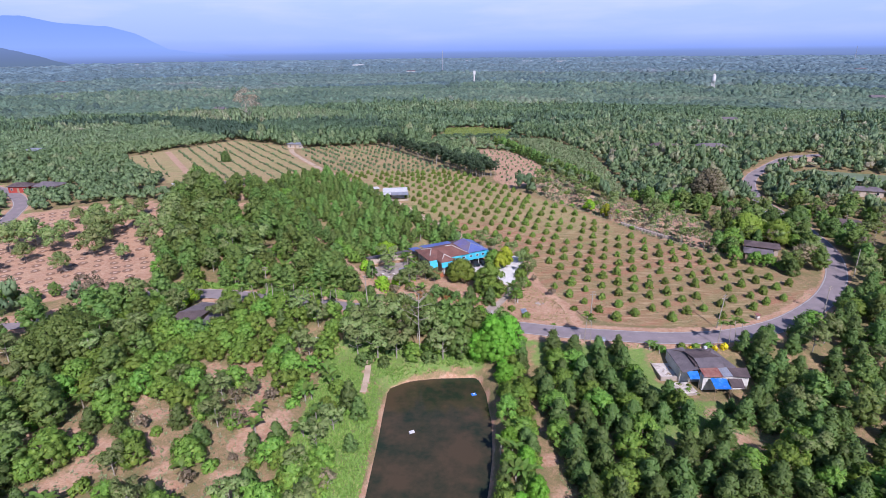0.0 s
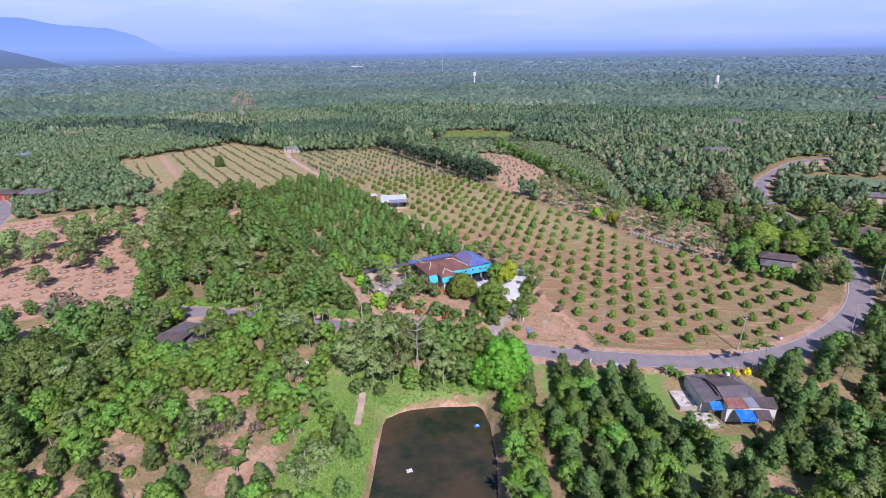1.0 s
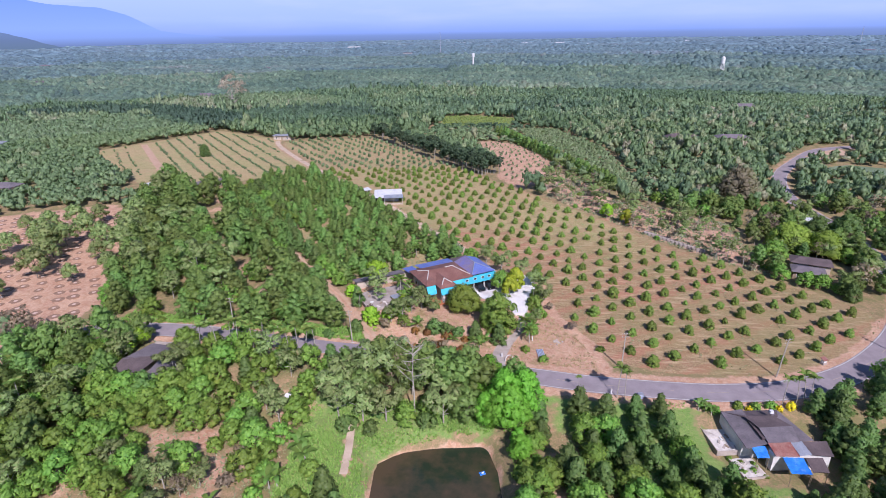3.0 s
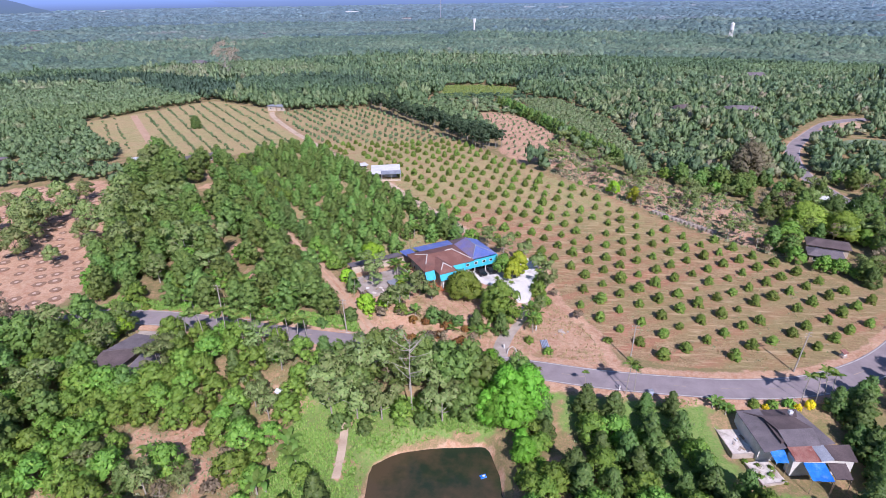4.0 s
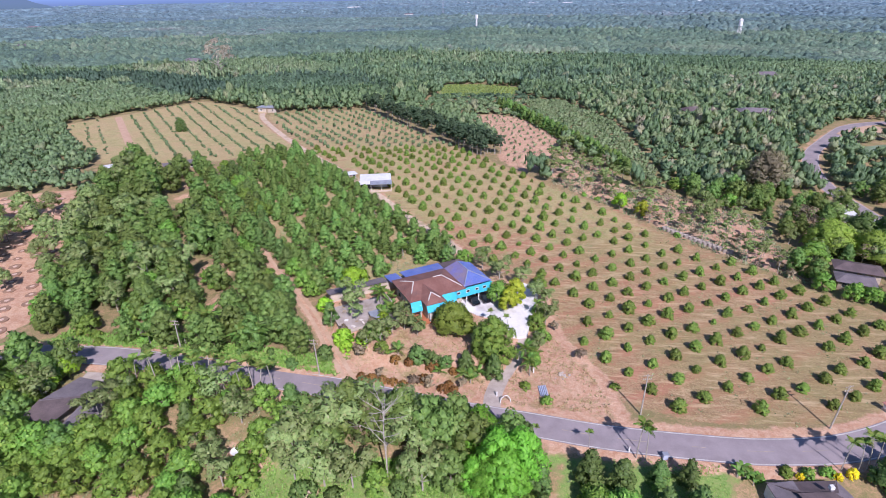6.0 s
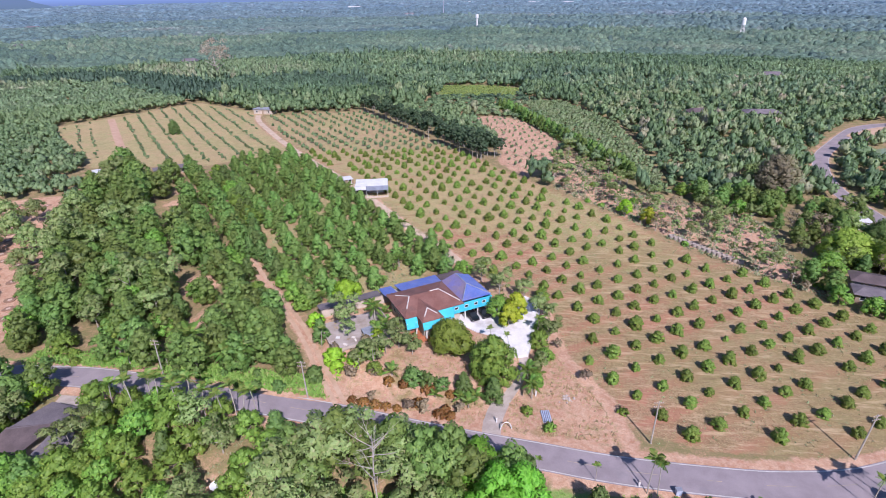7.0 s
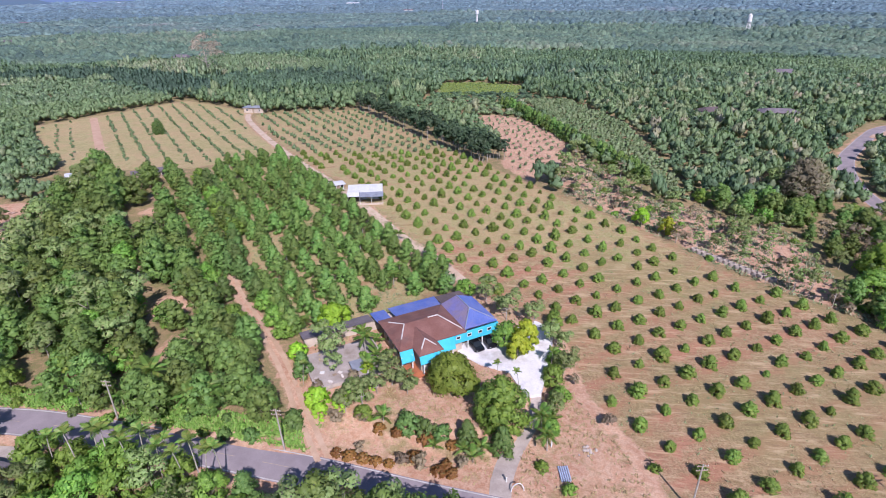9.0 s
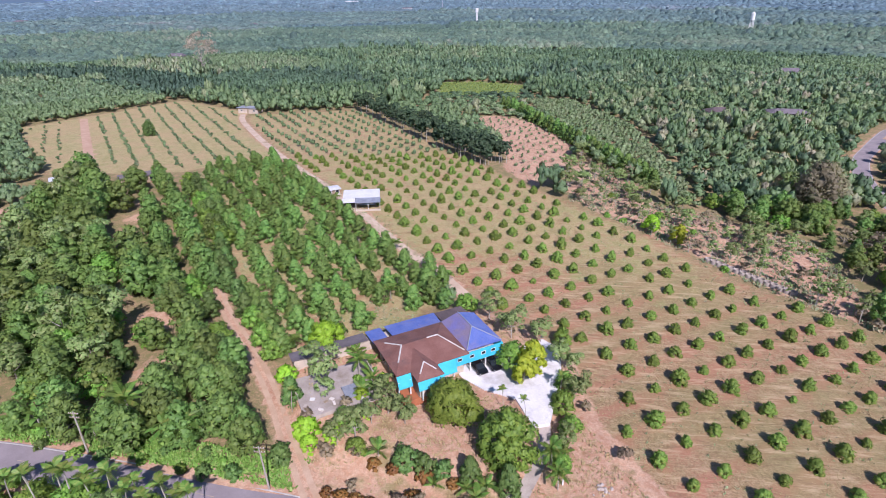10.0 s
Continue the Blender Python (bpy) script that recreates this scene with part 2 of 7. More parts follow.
FAR_STRIPS = [(-540, 668, 110, 16, -12), (-430, 760, 70, 12, 5), (40, 640, 80, 11, 2), (330, 760, 60, 14, -4), (-120, 760, 50, 12, 0), (560, 1000, 90, 20, 3), (-760, 1050, 120, 22, -6), (150, 980, 90, 18, 2), (700, 620, 45, 14, 10), (-300, 1250, 160, 25, 0), (420, 1350, 180, 26, 2), (-900, 1600, 220, 32, -3), (100, 1900, 260, 36, 0), (900, 1500, 150, 28, 4), (260, 470, 26, 9, 15), (-330, 560, 28, 9, -20)]
SCRUB = [(14.6, 231), (12, 250), (22, 275), (34, 256), (41, 231), (54, 229), (74, 214), (72, 190), (70.5, 169), (58, 181), (45, 195), (32.6, 211)]
GRASS_BANK = [(-37, 109), (-36.5, 90), (-35.5, 73), (-33, 55), (-20, 53), (-20.5, 64), (-22, 80), (-23, 95), (-19, 100), (-12, 103), (-3, 104), (0, 108), (-30, 110)]
LAWN = [(6, 112), (22, 112.5), (33, 112.5), (33, 96), (44, 95), (45, 86), (34, 82), (20, 88), (14, 100), (8, 106)]
YARD = [(-12.2, 152.7), (-4.7, 156.7), (3.3, 162.7), (6.5, 159.9), (6.1, 154.4), (4.6, 146.5), (3.4, 141.0), (0.8, 140.3), (-1.7, 146.0), (-6.7, 147.6), (-10.6, 150.3)]
GARDEN = [(-31, 127), (-33, 135), (-38, 143), (-41, 151), (-27, 161), (-14, 172), (-2, 172), (8, 162), (9, 148), (11, 140), (18, 124.5), (17, 121.5), (2, 121.8), (-12, 124)]
MID_GROUND = [(-27, 160), (-12, 180), (-24.5, 197), (-40, 216), (-56, 235), (-86, 267), (-112, 246), (-95, 225), (-75, 196), (-58, 170), (-42, 152)]
def strip_poly(x, y, a, c, turn, n=14):
    k = radians(turn)
    return [(x + a * math.cos(t) * math.cos(k) - c * math.sin(t) * math.sin(k), y + a * math.cos(t) * math.sin(k) + c * math.sin(t) * math.cos(k)) for t in [2 * math.pi * i / n for i in range(n)]]


BARE_SPOTS = [(-53, 97, 3.2), (-48, 92, 2.8), (-45, 90, 2.6), (-58, 95, 2.2), (-42, 107, 2.2), (-37, 106, 1.6), (-41, 80, 4.5), (-46, 84, 3), (-68, 83, 1.8), (-64, 78.5, 1.8), (-60.3, 74.5, 1.9), (-57, 70.5, 2.0), (-54, 67, 2.0), (-51, 63.5, 2.2), (-68, 61, 2.6), (-66, 66, 2.6), (-67, 70.6, 2.4), (-74, 72, 2.4), (-80, 71.5, 2.0), (-43.5, 74.2, 3.0), (-40, 91.5, 1.8), (-42.5, 66.3, 3.0), (-61, 96.3, 1.6), (-63, 80, 2.5), (-57, 82, 2.2),
              (5.6, 105, 1.2), (6.4, 98, 1.2), (7.2, 91, 1.3), (7.8, 84, 1.4), (9, 76, 1.5), (10.4, 69, 1.6), (40.5, 91, 1.8), (41.5, 88, 1.6), (43, 85, 1.6), (44.6, 82, 1.6), (-70.5, 160, 2.6), (-62, 147, 4.0), (-73.6, 163, 3.2), (-54.8, 157, 2.4), (-106, 208, 3.6), (-111, 219, 3.2), (-72.5, 157.6, 2.2),
              (-27, 98, 1.0), (-27.5, 101, 1.0), (-26.8, 95, 1.0), (-26.6, 92.5, 1.0), (-90, 108, 3), (-88, 100, 2.5), (-27.8, 103, 1.3), (-27.3, 99, 1.3), (-27, 95.5, 1.3), (-26.7, 92.5, 1.3),
              (33.6, 247, 3.2), (36, 231, 3.2), (50.5, 226, 3.6), (57, 213, 2.6), (62, 209, 2.6)]

# one sheet of ground to the horizon, finer near the camera's subject
gx = np.concatenate([np.linspace(-4900, -420, 34), np.arange(-400, -140, 5.0), np.arange(-140, 120, 1.6), np.arange(120, 400, 5.0), np.linspace(420, 4900, 34)])
gy = np.concatenate([np.linspace(-1500, 20, 12), np.arange(30, 60, 3.0), np.arange(60, 200, 1.6), np.arange(200, 440, 3.0), np.arange(440, 900, 20.0), np.linspace(930, 4900, 30)])
GX, GY = np.meshgrid(gx, gy)
px, py = GX.ravel(), GY.ravel()
fine_bumps = np.array([noise.noise(Vector((a * 0.12, b * 0.12, 0.0))) for a, b in zip(px, py)]) * 0.22
near_road = sm(4.0, 9.0, np.minimum.reduce([away(q, px, py) for q in (ROAD, ENTRANCE, DRIVE, TRACK, TRACK_LEFT)]))
pz = lie(px, py) + fine_bumps * near_road * sm(0, 4, depth_in(GARDEN, px, py) * -1 + 2)
nx, ny = len(gx), len(gy)
idx = np.arange(nx * ny).reshape(ny, nx)
quads = np.stack([idx[:-1, :-1], idx[:-1, 1:], idx[1:, 1:], idx[1:, :-1]], -1).reshape(-1, 4)


def np_mesh(name, verts, faces, mats, tone=None, smooth=False):
    """A mesh from arrays of points and of quads or triangles."""
    verts, faces = np.asarray(verts, np.float32), np.asarray(faces, np.int32)
    me = bpy.data.meshes.new(name)
    me.vertices.add(len(verts))
    me.vertices.foreach_set("co", verts.ravel())
    me.loops.add(faces.size)
    me.loops.foreach_set("vertex_index", faces.ravel())
    me.polygons.add(len(faces))
    k = faces.shape[1]
    me.polygons.foreach_set("loop_start", np.arange(0, faces.size, k, dtype=np.int32))
    me.polygons.foreach_set("use_smooth", np.full(len(faces), smooth))
    for m in mats if isinstance(mats, (list, tuple)) else [mats]:
        me.materials.append(m)
    if tone is not None:
        me.attributes.new("tone", "FLOAT", "POINT").data.foreach_set("value", np.asarray(tone, np.float32))
    me.update(calc_edges=True)
    return me


def ground_material():
    m, nt, b = base_material("earth", 0.95)
    big, mid, fine_n = noise_of(nt, 0.035, 5), noise_of(nt, 0.3, 6, 0.65), noise_of(nt, 2.2, 5, 0.7)

    def mask(name, edge=0.9):
        a = nt.nodes.new("ShaderNodeAttribute")
        a.attribute_name = name
        s = math_node(nt, "ADD", a.outputs["Fac"], math_node(nt, "MULTIPLY", math_node(nt, "SUBTRACT", mid, 0.5), edge * 2))
        return ramp_of(nt, s, ((0.38, 0.0), (0.62, 1.0)))

    tuft = ramp_of(nt, noise_of(nt, 1.1, 6, 0.75), ((0.42, 0), (0.56, 1)))
    crumb = ramp_of(nt, noise_of(nt, 3.5, 4, 0.8), ((0.44, 0), (0.58, 1)))
    patch = ramp_of(nt, noise_of(nt, 0.11, 6, 0.65), ((0.43, 0), (0.57, 1)))
    blotch = ramp_of(nt, mid, ((0.42, 0), (0.58, 1)))
    floor_c = mixer(nt, (0.46, 0.28, 0.17), (0.24, 0.2, 0.085), blotch)
    floor_c = mixer(nt, floor_c, (0.26, 0.19, 0.1), math_node(nt, "MULTIPLY", tuft, 0.7))
    floor_c = mixer(nt, floor_c, (0.12, 0.17, 0.045), math_node(nt, "MULTIPLY", crumb, 0.5))
    dry = mixer(nt, (0.36, 0.22, 0.12), (0.26, 0.19, 0.085), blotch)
    dry = mixer(nt, dry, (0.4, 0.2, 0.12), math_node(nt, "MULTIPLY", patch, 0.8))
    dry = mixer(nt, dry, (0.55, 0.41, 0.24), math_node(nt, "MULTIPLY", tuft, 0.5))
    dry = mixer(nt, dry, (0.16, 0.115, 0.05), math_node(nt, "MULTIPLY", crumb, 0.55))
    # strips of bare soil between the rows of young trees
    tc = nt.nodes.new("ShaderNodeTexCoord")
    dot = nt.nodes.new("ShaderNodeVectorMath")
    dot.operation = "DOT_PRODUCT"
    dot.inputs[1].default_value = (-0.546, 0.838, 0)
    nt.links.new(tc.outputs["Object"], dot.inputs[0])
    phase = math_node(nt, "MULTIPLY", math_node(nt, "SUBTRACT", dot.outputs["Value"], 110.4), 2 * math.pi / 5.45)
    wave = math_node(nt, "SINE", math_node(nt, "ADD", phase, math_node(nt, "MULTIPLY", mid, 4.0)))
    strip = ramp_of(nt, math_node(nt, "ADD", math_node(nt, "MULTIPLY", wave, 0.25), mid), ((0.45, 0), (0.7, 1)))
    dry = mixer(nt, dry, (0.43, 0.18, 0.115), math_node(nt, "MULTIPLY", strip, 0.6))
    dry = mixer(nt, dry, (0.27, 0.235, 0.1), math_node(nt, "MULTIPLY", ramp_of(nt, noise_of(nt, 0.03, 4, 0.6), ((0.42, 0), (0.6, 1))), 0.7))
    soil = mixer(nt, (0.61, 0.37, 0.24), (0.49, 0.275, 0.165), blotch)
    soil = mixer(nt, soil, (0.4, 0.19, 0.12), math_node(nt, "MULTIPLY", patch, 0.55))
    soil = mixer(nt, soil, (0.66, 0.48, 0.35), math_node(nt, "MULTIPLY", tuft, 0.5))
    soil = mixer(nt, soil, (0.3, 0.18, 0.1), math_node(nt, "MULTIPLY", crumb, 0.35))
    lawn = mixer(nt, (0.13, 0.245, 0.05), (0.21, 0.31, 0.08), blotch)
    lawn = mixer(nt, lawn, (0.26, 0.19, 0.1), math_node(nt, "MULTIPLY", patch, 0.35))
    lawn = mixer(nt, lawn, (0.14, 0.265, 0.055), tuft)
    lawn = mixer(nt, lawn, (0.42, 0.36, 0.16), math_node(nt, "MULTIPLY", crumb, 0.3))
    # streaks of straw and darker litter along the rows
    turn = nt.nodes.new("ShaderNodeMapping")
    turn.inputs["Rotation"].default_value, turn.inputs["Scale"].default_value = (0, 0, -0.559), (0.14, 0.75, 1)
    nt.links.new(tc.outputs["Object"], turn.inputs["Vector"])
    for detail, scale, tint, lo in ((6, 1.0, (0.6, 0.45, 0.27), 0.52), (6, 1.7, (0.19, 0.115, 0.06), 0.54)):
        nn = nd(nt, "ShaderNodeTexNoise", Scale=scale, Detail=float(detail), Roughness=0.72)
        nt.links.new(turn.outputs["Vector"], nn.inputs["Vector"])
        dry = mixer(nt, dry, tint, math_node(nt, "MULTIPLY", ramp_of(nt, nn.outputs["Fac"], ((lo, 0), (lo + 0.13, 1))), 0.6))
    straw = mixer(nt, (0.45, 0.36, 0.17), (0.31, 0.285, 0.11), blotch)
    straw = mixer(nt, straw, (0.52, 0.32, 0.19), math_node(nt, "MULTIPLY", patch, 0.6))
    straw = mixer(nt, straw, (0.5, 0.42, 0.23), math_node(nt, "MULTIPLY", tuft, 0.5))
    straw = mixer(nt, straw, (0.19, 0.17, 0.06), math_node(nt, "MULTIPLY", crumb, 0.5))
    dry = mixer(nt, dry, straw, mask("straw"))
    col = mixer(nt, floor_c, dry, mask("dry"))
    col = mixer(nt, col, lawn, mask("lawn"))
    col = mixer(nt, col, soil, mask("soil"))
    nt.links.new(col, b.inputs["Base Color"])
    bump(nt, b, math_node(nt, "ADD", fine_n, mid), 0.6, 0.25)
    return m


M["earth"] = ground_material()
ground_mesh = np_mesh("ground", np.stack([px, py, pz], -1), quads, M["earth"], smooth=True)
edge = lambda poly, w=2.0: 0.5 + depth_in(poly, px, py) / w
dry_mask = np.maximum.reduce([edge(FIELD), edge(MID_GROUND, 4) * 0.8, edge(FIELD_LEFT), edge(GARDEN, 3), edge(SCRUB, 5) * 0.62])
soil_mask = np.maximum.reduce([edge(BARE, 3), edge(CLEARING, 4), edge(SCRUB, 4) - 0.3, np.clip(edge(GARDEN, 3), 0, 1) * 0.6])
soil_mask = np.maximum(soil_mask, 0.5 + (np.where(px > 85, 3.3, 4.6) - away(ROAD, px, py)) / 2.0)
for line, w in ( (DRIVE, 1.5), (FIELD_PATH, 1.4), (TRACK, 1.7), (TRACK_LEFT, 1.0), (ENTRANCE, 2.6)):
    soil_mask = np.maximum(soil_mask, 0.5 + (w - away(line, px, py)) / 2.0)
for x, y, r in BARE_SPOTS:
    soil_mask = np.maximum(soil_mask, 0.5 + (r - np.hypot(px - x, py - y)) / (1.2 * r + 2.0))
for q in FAR_STRIPS:
    soil_mask = np.maximum(soil_mask, 0.45 + depth_in(strip_poly(*q), px, py) / 20)
pond_d = depth_in(POND, px, py)
soil_mask = np.maximum(soil_mask, 0.5 + (pond_d + 0.45) / 0.9)
lawn_mask = np.maximum.reduce([edge(GRASS_BANK, 3), edge(LAWN, 5), edge(MEADOW, 8)])
verge = away(ROAD, px, py)
lawn_mask = np.maximum(lawn_mask, np.where((px < -30) & (py > 124), 0.5 + (5.5 - verge) / 3, 0))
straw_mask = np.maximum.reduce([edge(FIELD_LEFT, 6), np.clip(edge(MID_GROUND, 4), 0, 1) * 0.6, np.clip(edge(FIELD), 0, 1) * 0.62 * sm(150, 215, py)])
for nm, v in (("dry", dry_mask), ("straw", straw_mask), ("soil", soil_mask), ("lawn", lawn_mask)):
    ground_mesh.attributes.new(nm, "FLOAT", "POINT").data.foreach_set("value", np.clip(v, 0, 1).astype(np.float32))
tagged(new("ground", ground_mesh), "gently rolling earth with dry grass and reddish bare soil", "ground", kind="structure")


def ribbon(name, line, w, lift, mat, off=0.0, across=2, dash=None):
    """A strip along a line on the ground: half width w, set off to the side, with dashes (on, period) if given."""
    verts, faces, run = [], [], 0.0
    prev = None
    for i, (x, y) in enumerate(line):
        a, c = line[max(i - 1, 0)], line[min(i + 1, len(line) - 1)]
        d = Vector((c[0] - a[0], c[1] - a[1])).normalized()
        s = Vector((d.y, -d.x))
        for j in range(across + 1):
            k = off + w * (2 * j / across - 1)
            q = (x + s.x * k, y + s.y * k)
            verts.append((*q, lie1(x, y) + lift))
        if i:
            run += math.dist(line[i - 1], line[i])
            if not dash or run % dash[1] < dash[0]:
                for j in range(across):
                    b0 = (i - 1) * (across + 1) + j
                    faces.append((b0, b0 + 1, b0 + across + 2, b0 + across + 1))
    return np_mesh(name, verts, faces, mat, smooth=True)


M["asphalt"] = surface("asphalt", (0.29, 0.245, 0.255), (0.36, 0.305, 0.315), 0.35, 0.85, fine=9, stain=(0.24, 0.21, 0.22), strength=0.25)
M["road_paint"] = surface("road_paint", (0.62, 0.6, 0.57), (0.45, 0.42, 0.4), 0.8, 0.7, fine=6)
M["centre_paint"] = surface("centre_paint", (0.5, 0.4, 0.3), (0.32, 0.28, 0.25), 0.8, 0.7, fine=6)
M["track_soil"] = surface("track_soil", (0.62, 0.43, 0.3), (0.52, 0.34, 0.22), 0.4, 0.95, fine=4, strength=0.5)
M["track_pink"] = surface("track_pink", (0.6, 0.4, 0.28), (0.52, 0.33, 0.22), 0.4, 0.95, fine=4, strength=0.5)
M["track_dust"] = surface("track_dust", (0.68, 0.53, 0.4), (0.55, 0.41, 0.3), 0.4, 0.95, fine=4, stain=(0.3, 0.22, 0.12), strength=0.5)
M["concrete"] = surface("concrete", (0.54, 0.46, 0.4), (0.42, 0.35, 0.3), 0.5, 0.9, fine=5, stain=(0.25, 0.22, 0.2))
tagged(new("road", ribbon("road", ROAD, 2.8, 0.07, M["asphalt"], across=4)), "worn grey asphalt country road with a sweeping bend", "road", kind="structure")
tagged(new("edge_line", ribbon("edge_line", ROAD, 0.1, 0.085, M["road_paint"], off=-2.55, across=1)), "faded white painted edge line", "road marking", kind="structure")
tagged(new("edge_line", ribbon("edge_line", ROAD, 0.1, 0.085, M["road_paint"], off=2.55, across=1)), "faded white painted edge line", "road marking", kind="structure")
tagged(new("centre_line", ribbon("centre_line", ROAD, 0.06, 0.085, M["centre_paint"], across=1, dash=(3.0, 9.0))), "faded dashed centre line", "road marking", kind="structure")
tagged(new("driveway", ribbon("driveway", DRIVE, 0.42, 0.05, M["track_soil"], off=-0.75, across=1)), "worn reddish earth wheel rut", "track", kind="structure")
tagged(new("driveway", ribbon("driveway", DRIVE, 0.42, 0.05, M["track_soil"], off=0.75, across=1)), "worn reddish earth wheel rut", "track", kind="structure")
tagged(new("entrance_drive", ribbon("entrance_drive", ENTRANCE, 1.5, 0.06, M["concrete"], across=2)), "narrow grey concrete drive to the farmhouse", "driveway", kind="structure")
tagged(new("field_track", ribbon("field_track", TRACK, 1.3, 0.06, M["track_dust"], across=2)), "pale dusty farm track beside the orchard", "track", kind="structure")
tagged(new("field_track", ribbon("field_track", TRACK_LEFT, 1.7, 0.1, M["track_pink"], across=2)), "straight reddish earth farm track", "track", kind="structure")


tagged(new("bank_path", ribbon("bank_path", BANK_PATH, 0.65, 0.12, M["track_dust"], across=2)), "narrow trodden earth path through bank grass", "path", kind="structure")


def flat_patch(name, poly, z, mat, thick=0.08):
    bm = bmesh.new()
    top = bm.faces.new([bm.verts.new((*p, z)) for p in poly])
    r = bmesh.ops.extrude_face_region(bm, geom=[top])
    bmesh.ops.translate(bm, verts=[v for v in r["geom"] if isinstance(v, bmesh.types.BMVert)], vec=(0, 0, thick))
    bmesh.ops.recalc_face_normals(bm, faces=bm.faces)
    me = bpy.data.meshes.new(name)
    bm.to_mesh(me), bm.free()
    me.materials.append(mat)
    return me


def water_material(name, c1, c2, rough=0.06):
    m, nt, b = base_material(name, rough)
    b.inputs["Specular IOR Level"].default_value = 0.32
    n = noise_of(nt, 0.13, 6, 0.65)
    nt.links.new(mixer(nt, c1, c2, ramp_of(nt, n, ((0.4, 0), (0.62, 1)))), b.inputs["Base Color"])
    bump(nt, b, noise_of(nt, 1.3, 3), 0.08, 0.05)
    return m


M["pond_water"] = water_material("pond_water", (0.08, 0.058, 0.034), (0.022, 0.035, 0.02), 0.1)
M["algae_water"] = water_material("algae_water", (0.22, 0.28, 0.16), (0.17, 0.22, 0.12), 0.3)
tagged(new("pond_water", flat_patch("pond_water", [(x * 1.0, y) for x, y in [(-26, 104), (2, 106), (3, 50), (-24, 50)]], WATER, M["pond_water"], 0.02)), "still murky brown-green pond water", "water", kind="structure")

# ---- plants ----
rng = np.random.default_rng(11)


def ico(sub):
    bm = bmesh.new()
    bmesh.ops.create_icosphere(bm, subdivisions=sub, radius=1.0)
    v = np.array([q.co[:] for q in bm.verts])
    f = np.array([[q.index for q in p.verts] for p in bm.faces])
    bm.free()
    return v, f


ICO1 = ico(1)
OCTA = (np.array([(1, 0, 0), (0, 1, 0), (-1, 0, 0), (0, -1, 0), (0, 0, 1), (0, 0, -1)], float), np.array([(0, 1, 4), (1, 2, 4), (2, 3, 4), (3, 0, 4), (1, 0, 5), (2, 1, 5), (3, 2, 5), (0, 3, 5)]))


def unit(v):
    return v / (np.linalg.norm(v, axis=-1, keepdims=True) + 1e-9)


def leaf_quads(r, centres, radii, count, size, droop=0.0, low=-0.35):
    """Points and quads of leaf sprays scattered over the skins of lobes."""
    w = np.prod(radii[:, :2], axis=1)
    k = r.choice(len(centres), count, p=w / w.sum())
    d = unit(r.normal(size=(count, 3)))
    d[:, 2] = np.where(d[:, 2] < low, -d[:, 2], d[:, 2])
    p = centres[k] + d * radii[k] * r.uniform(0.78, 1.1, (count, 1))
    nrm = unit(d + 0.75 * r.normal(size=(count, 3)) + (0, 0, 0.35))
    a = unit(np.cross(nrm, r.normal(size=(count, 3))))
    b = np.cross(nrm, a)
    s = size * r.uniform(0.6, 1.35, (count, 1))
    tip = a * s
    tip[:, 2] -= droop * s[:, 0]
    heart = np.average(centres, axis=0, weights=w)
    soft = unit(0.7 * d + 0.55 * unit((p - heart) * (1, 1, 0.7)) + 0.3 * nrm)
    v = np.stack([p + tip * 1.15, p - a * s * 0.55 + b * s * 0.78, p - a * s * 0.75 - b * s * 0.7], 1).reshape(-1, 3)
    k = np.arange(count * 3).reshape(-1, 3)
    return v, np.column_stack([k, k[:, 2]]), np.repeat(soft, 3, axis=0)


SHAPES = {"umbrella": (0.5, lambda t: math.sqrt(max(0.0, 1 - (1.15 * t - 0.15) ** 2))), "rubber": (0.52, lambda t: math.sin(math.pi * (0.18 + 0.75 * t)) ** 0.6), "cone": (0.1, lambda t: (1 - t) ** 0.62 * min(1, 0.55 + 3 * t)), "dome": (0.3, lambda t: math.sqrt(max(0.0, 1 - (1.25 * t - 0.25) ** 2))), "tall": (0.2, lambda t: math.sin(math.pi * (0.16 + 0.8 * t)) ** 0.7),
          "ball": (0.06, lambda t: math.sqrt(max(0.05, 1 - (1.6 * t - 0.6) ** 2))), "shrub": (0.02, lambda t: math.sqrt(max(0.04, 1 - (1.3 * t - 0.3) ** 2)))}


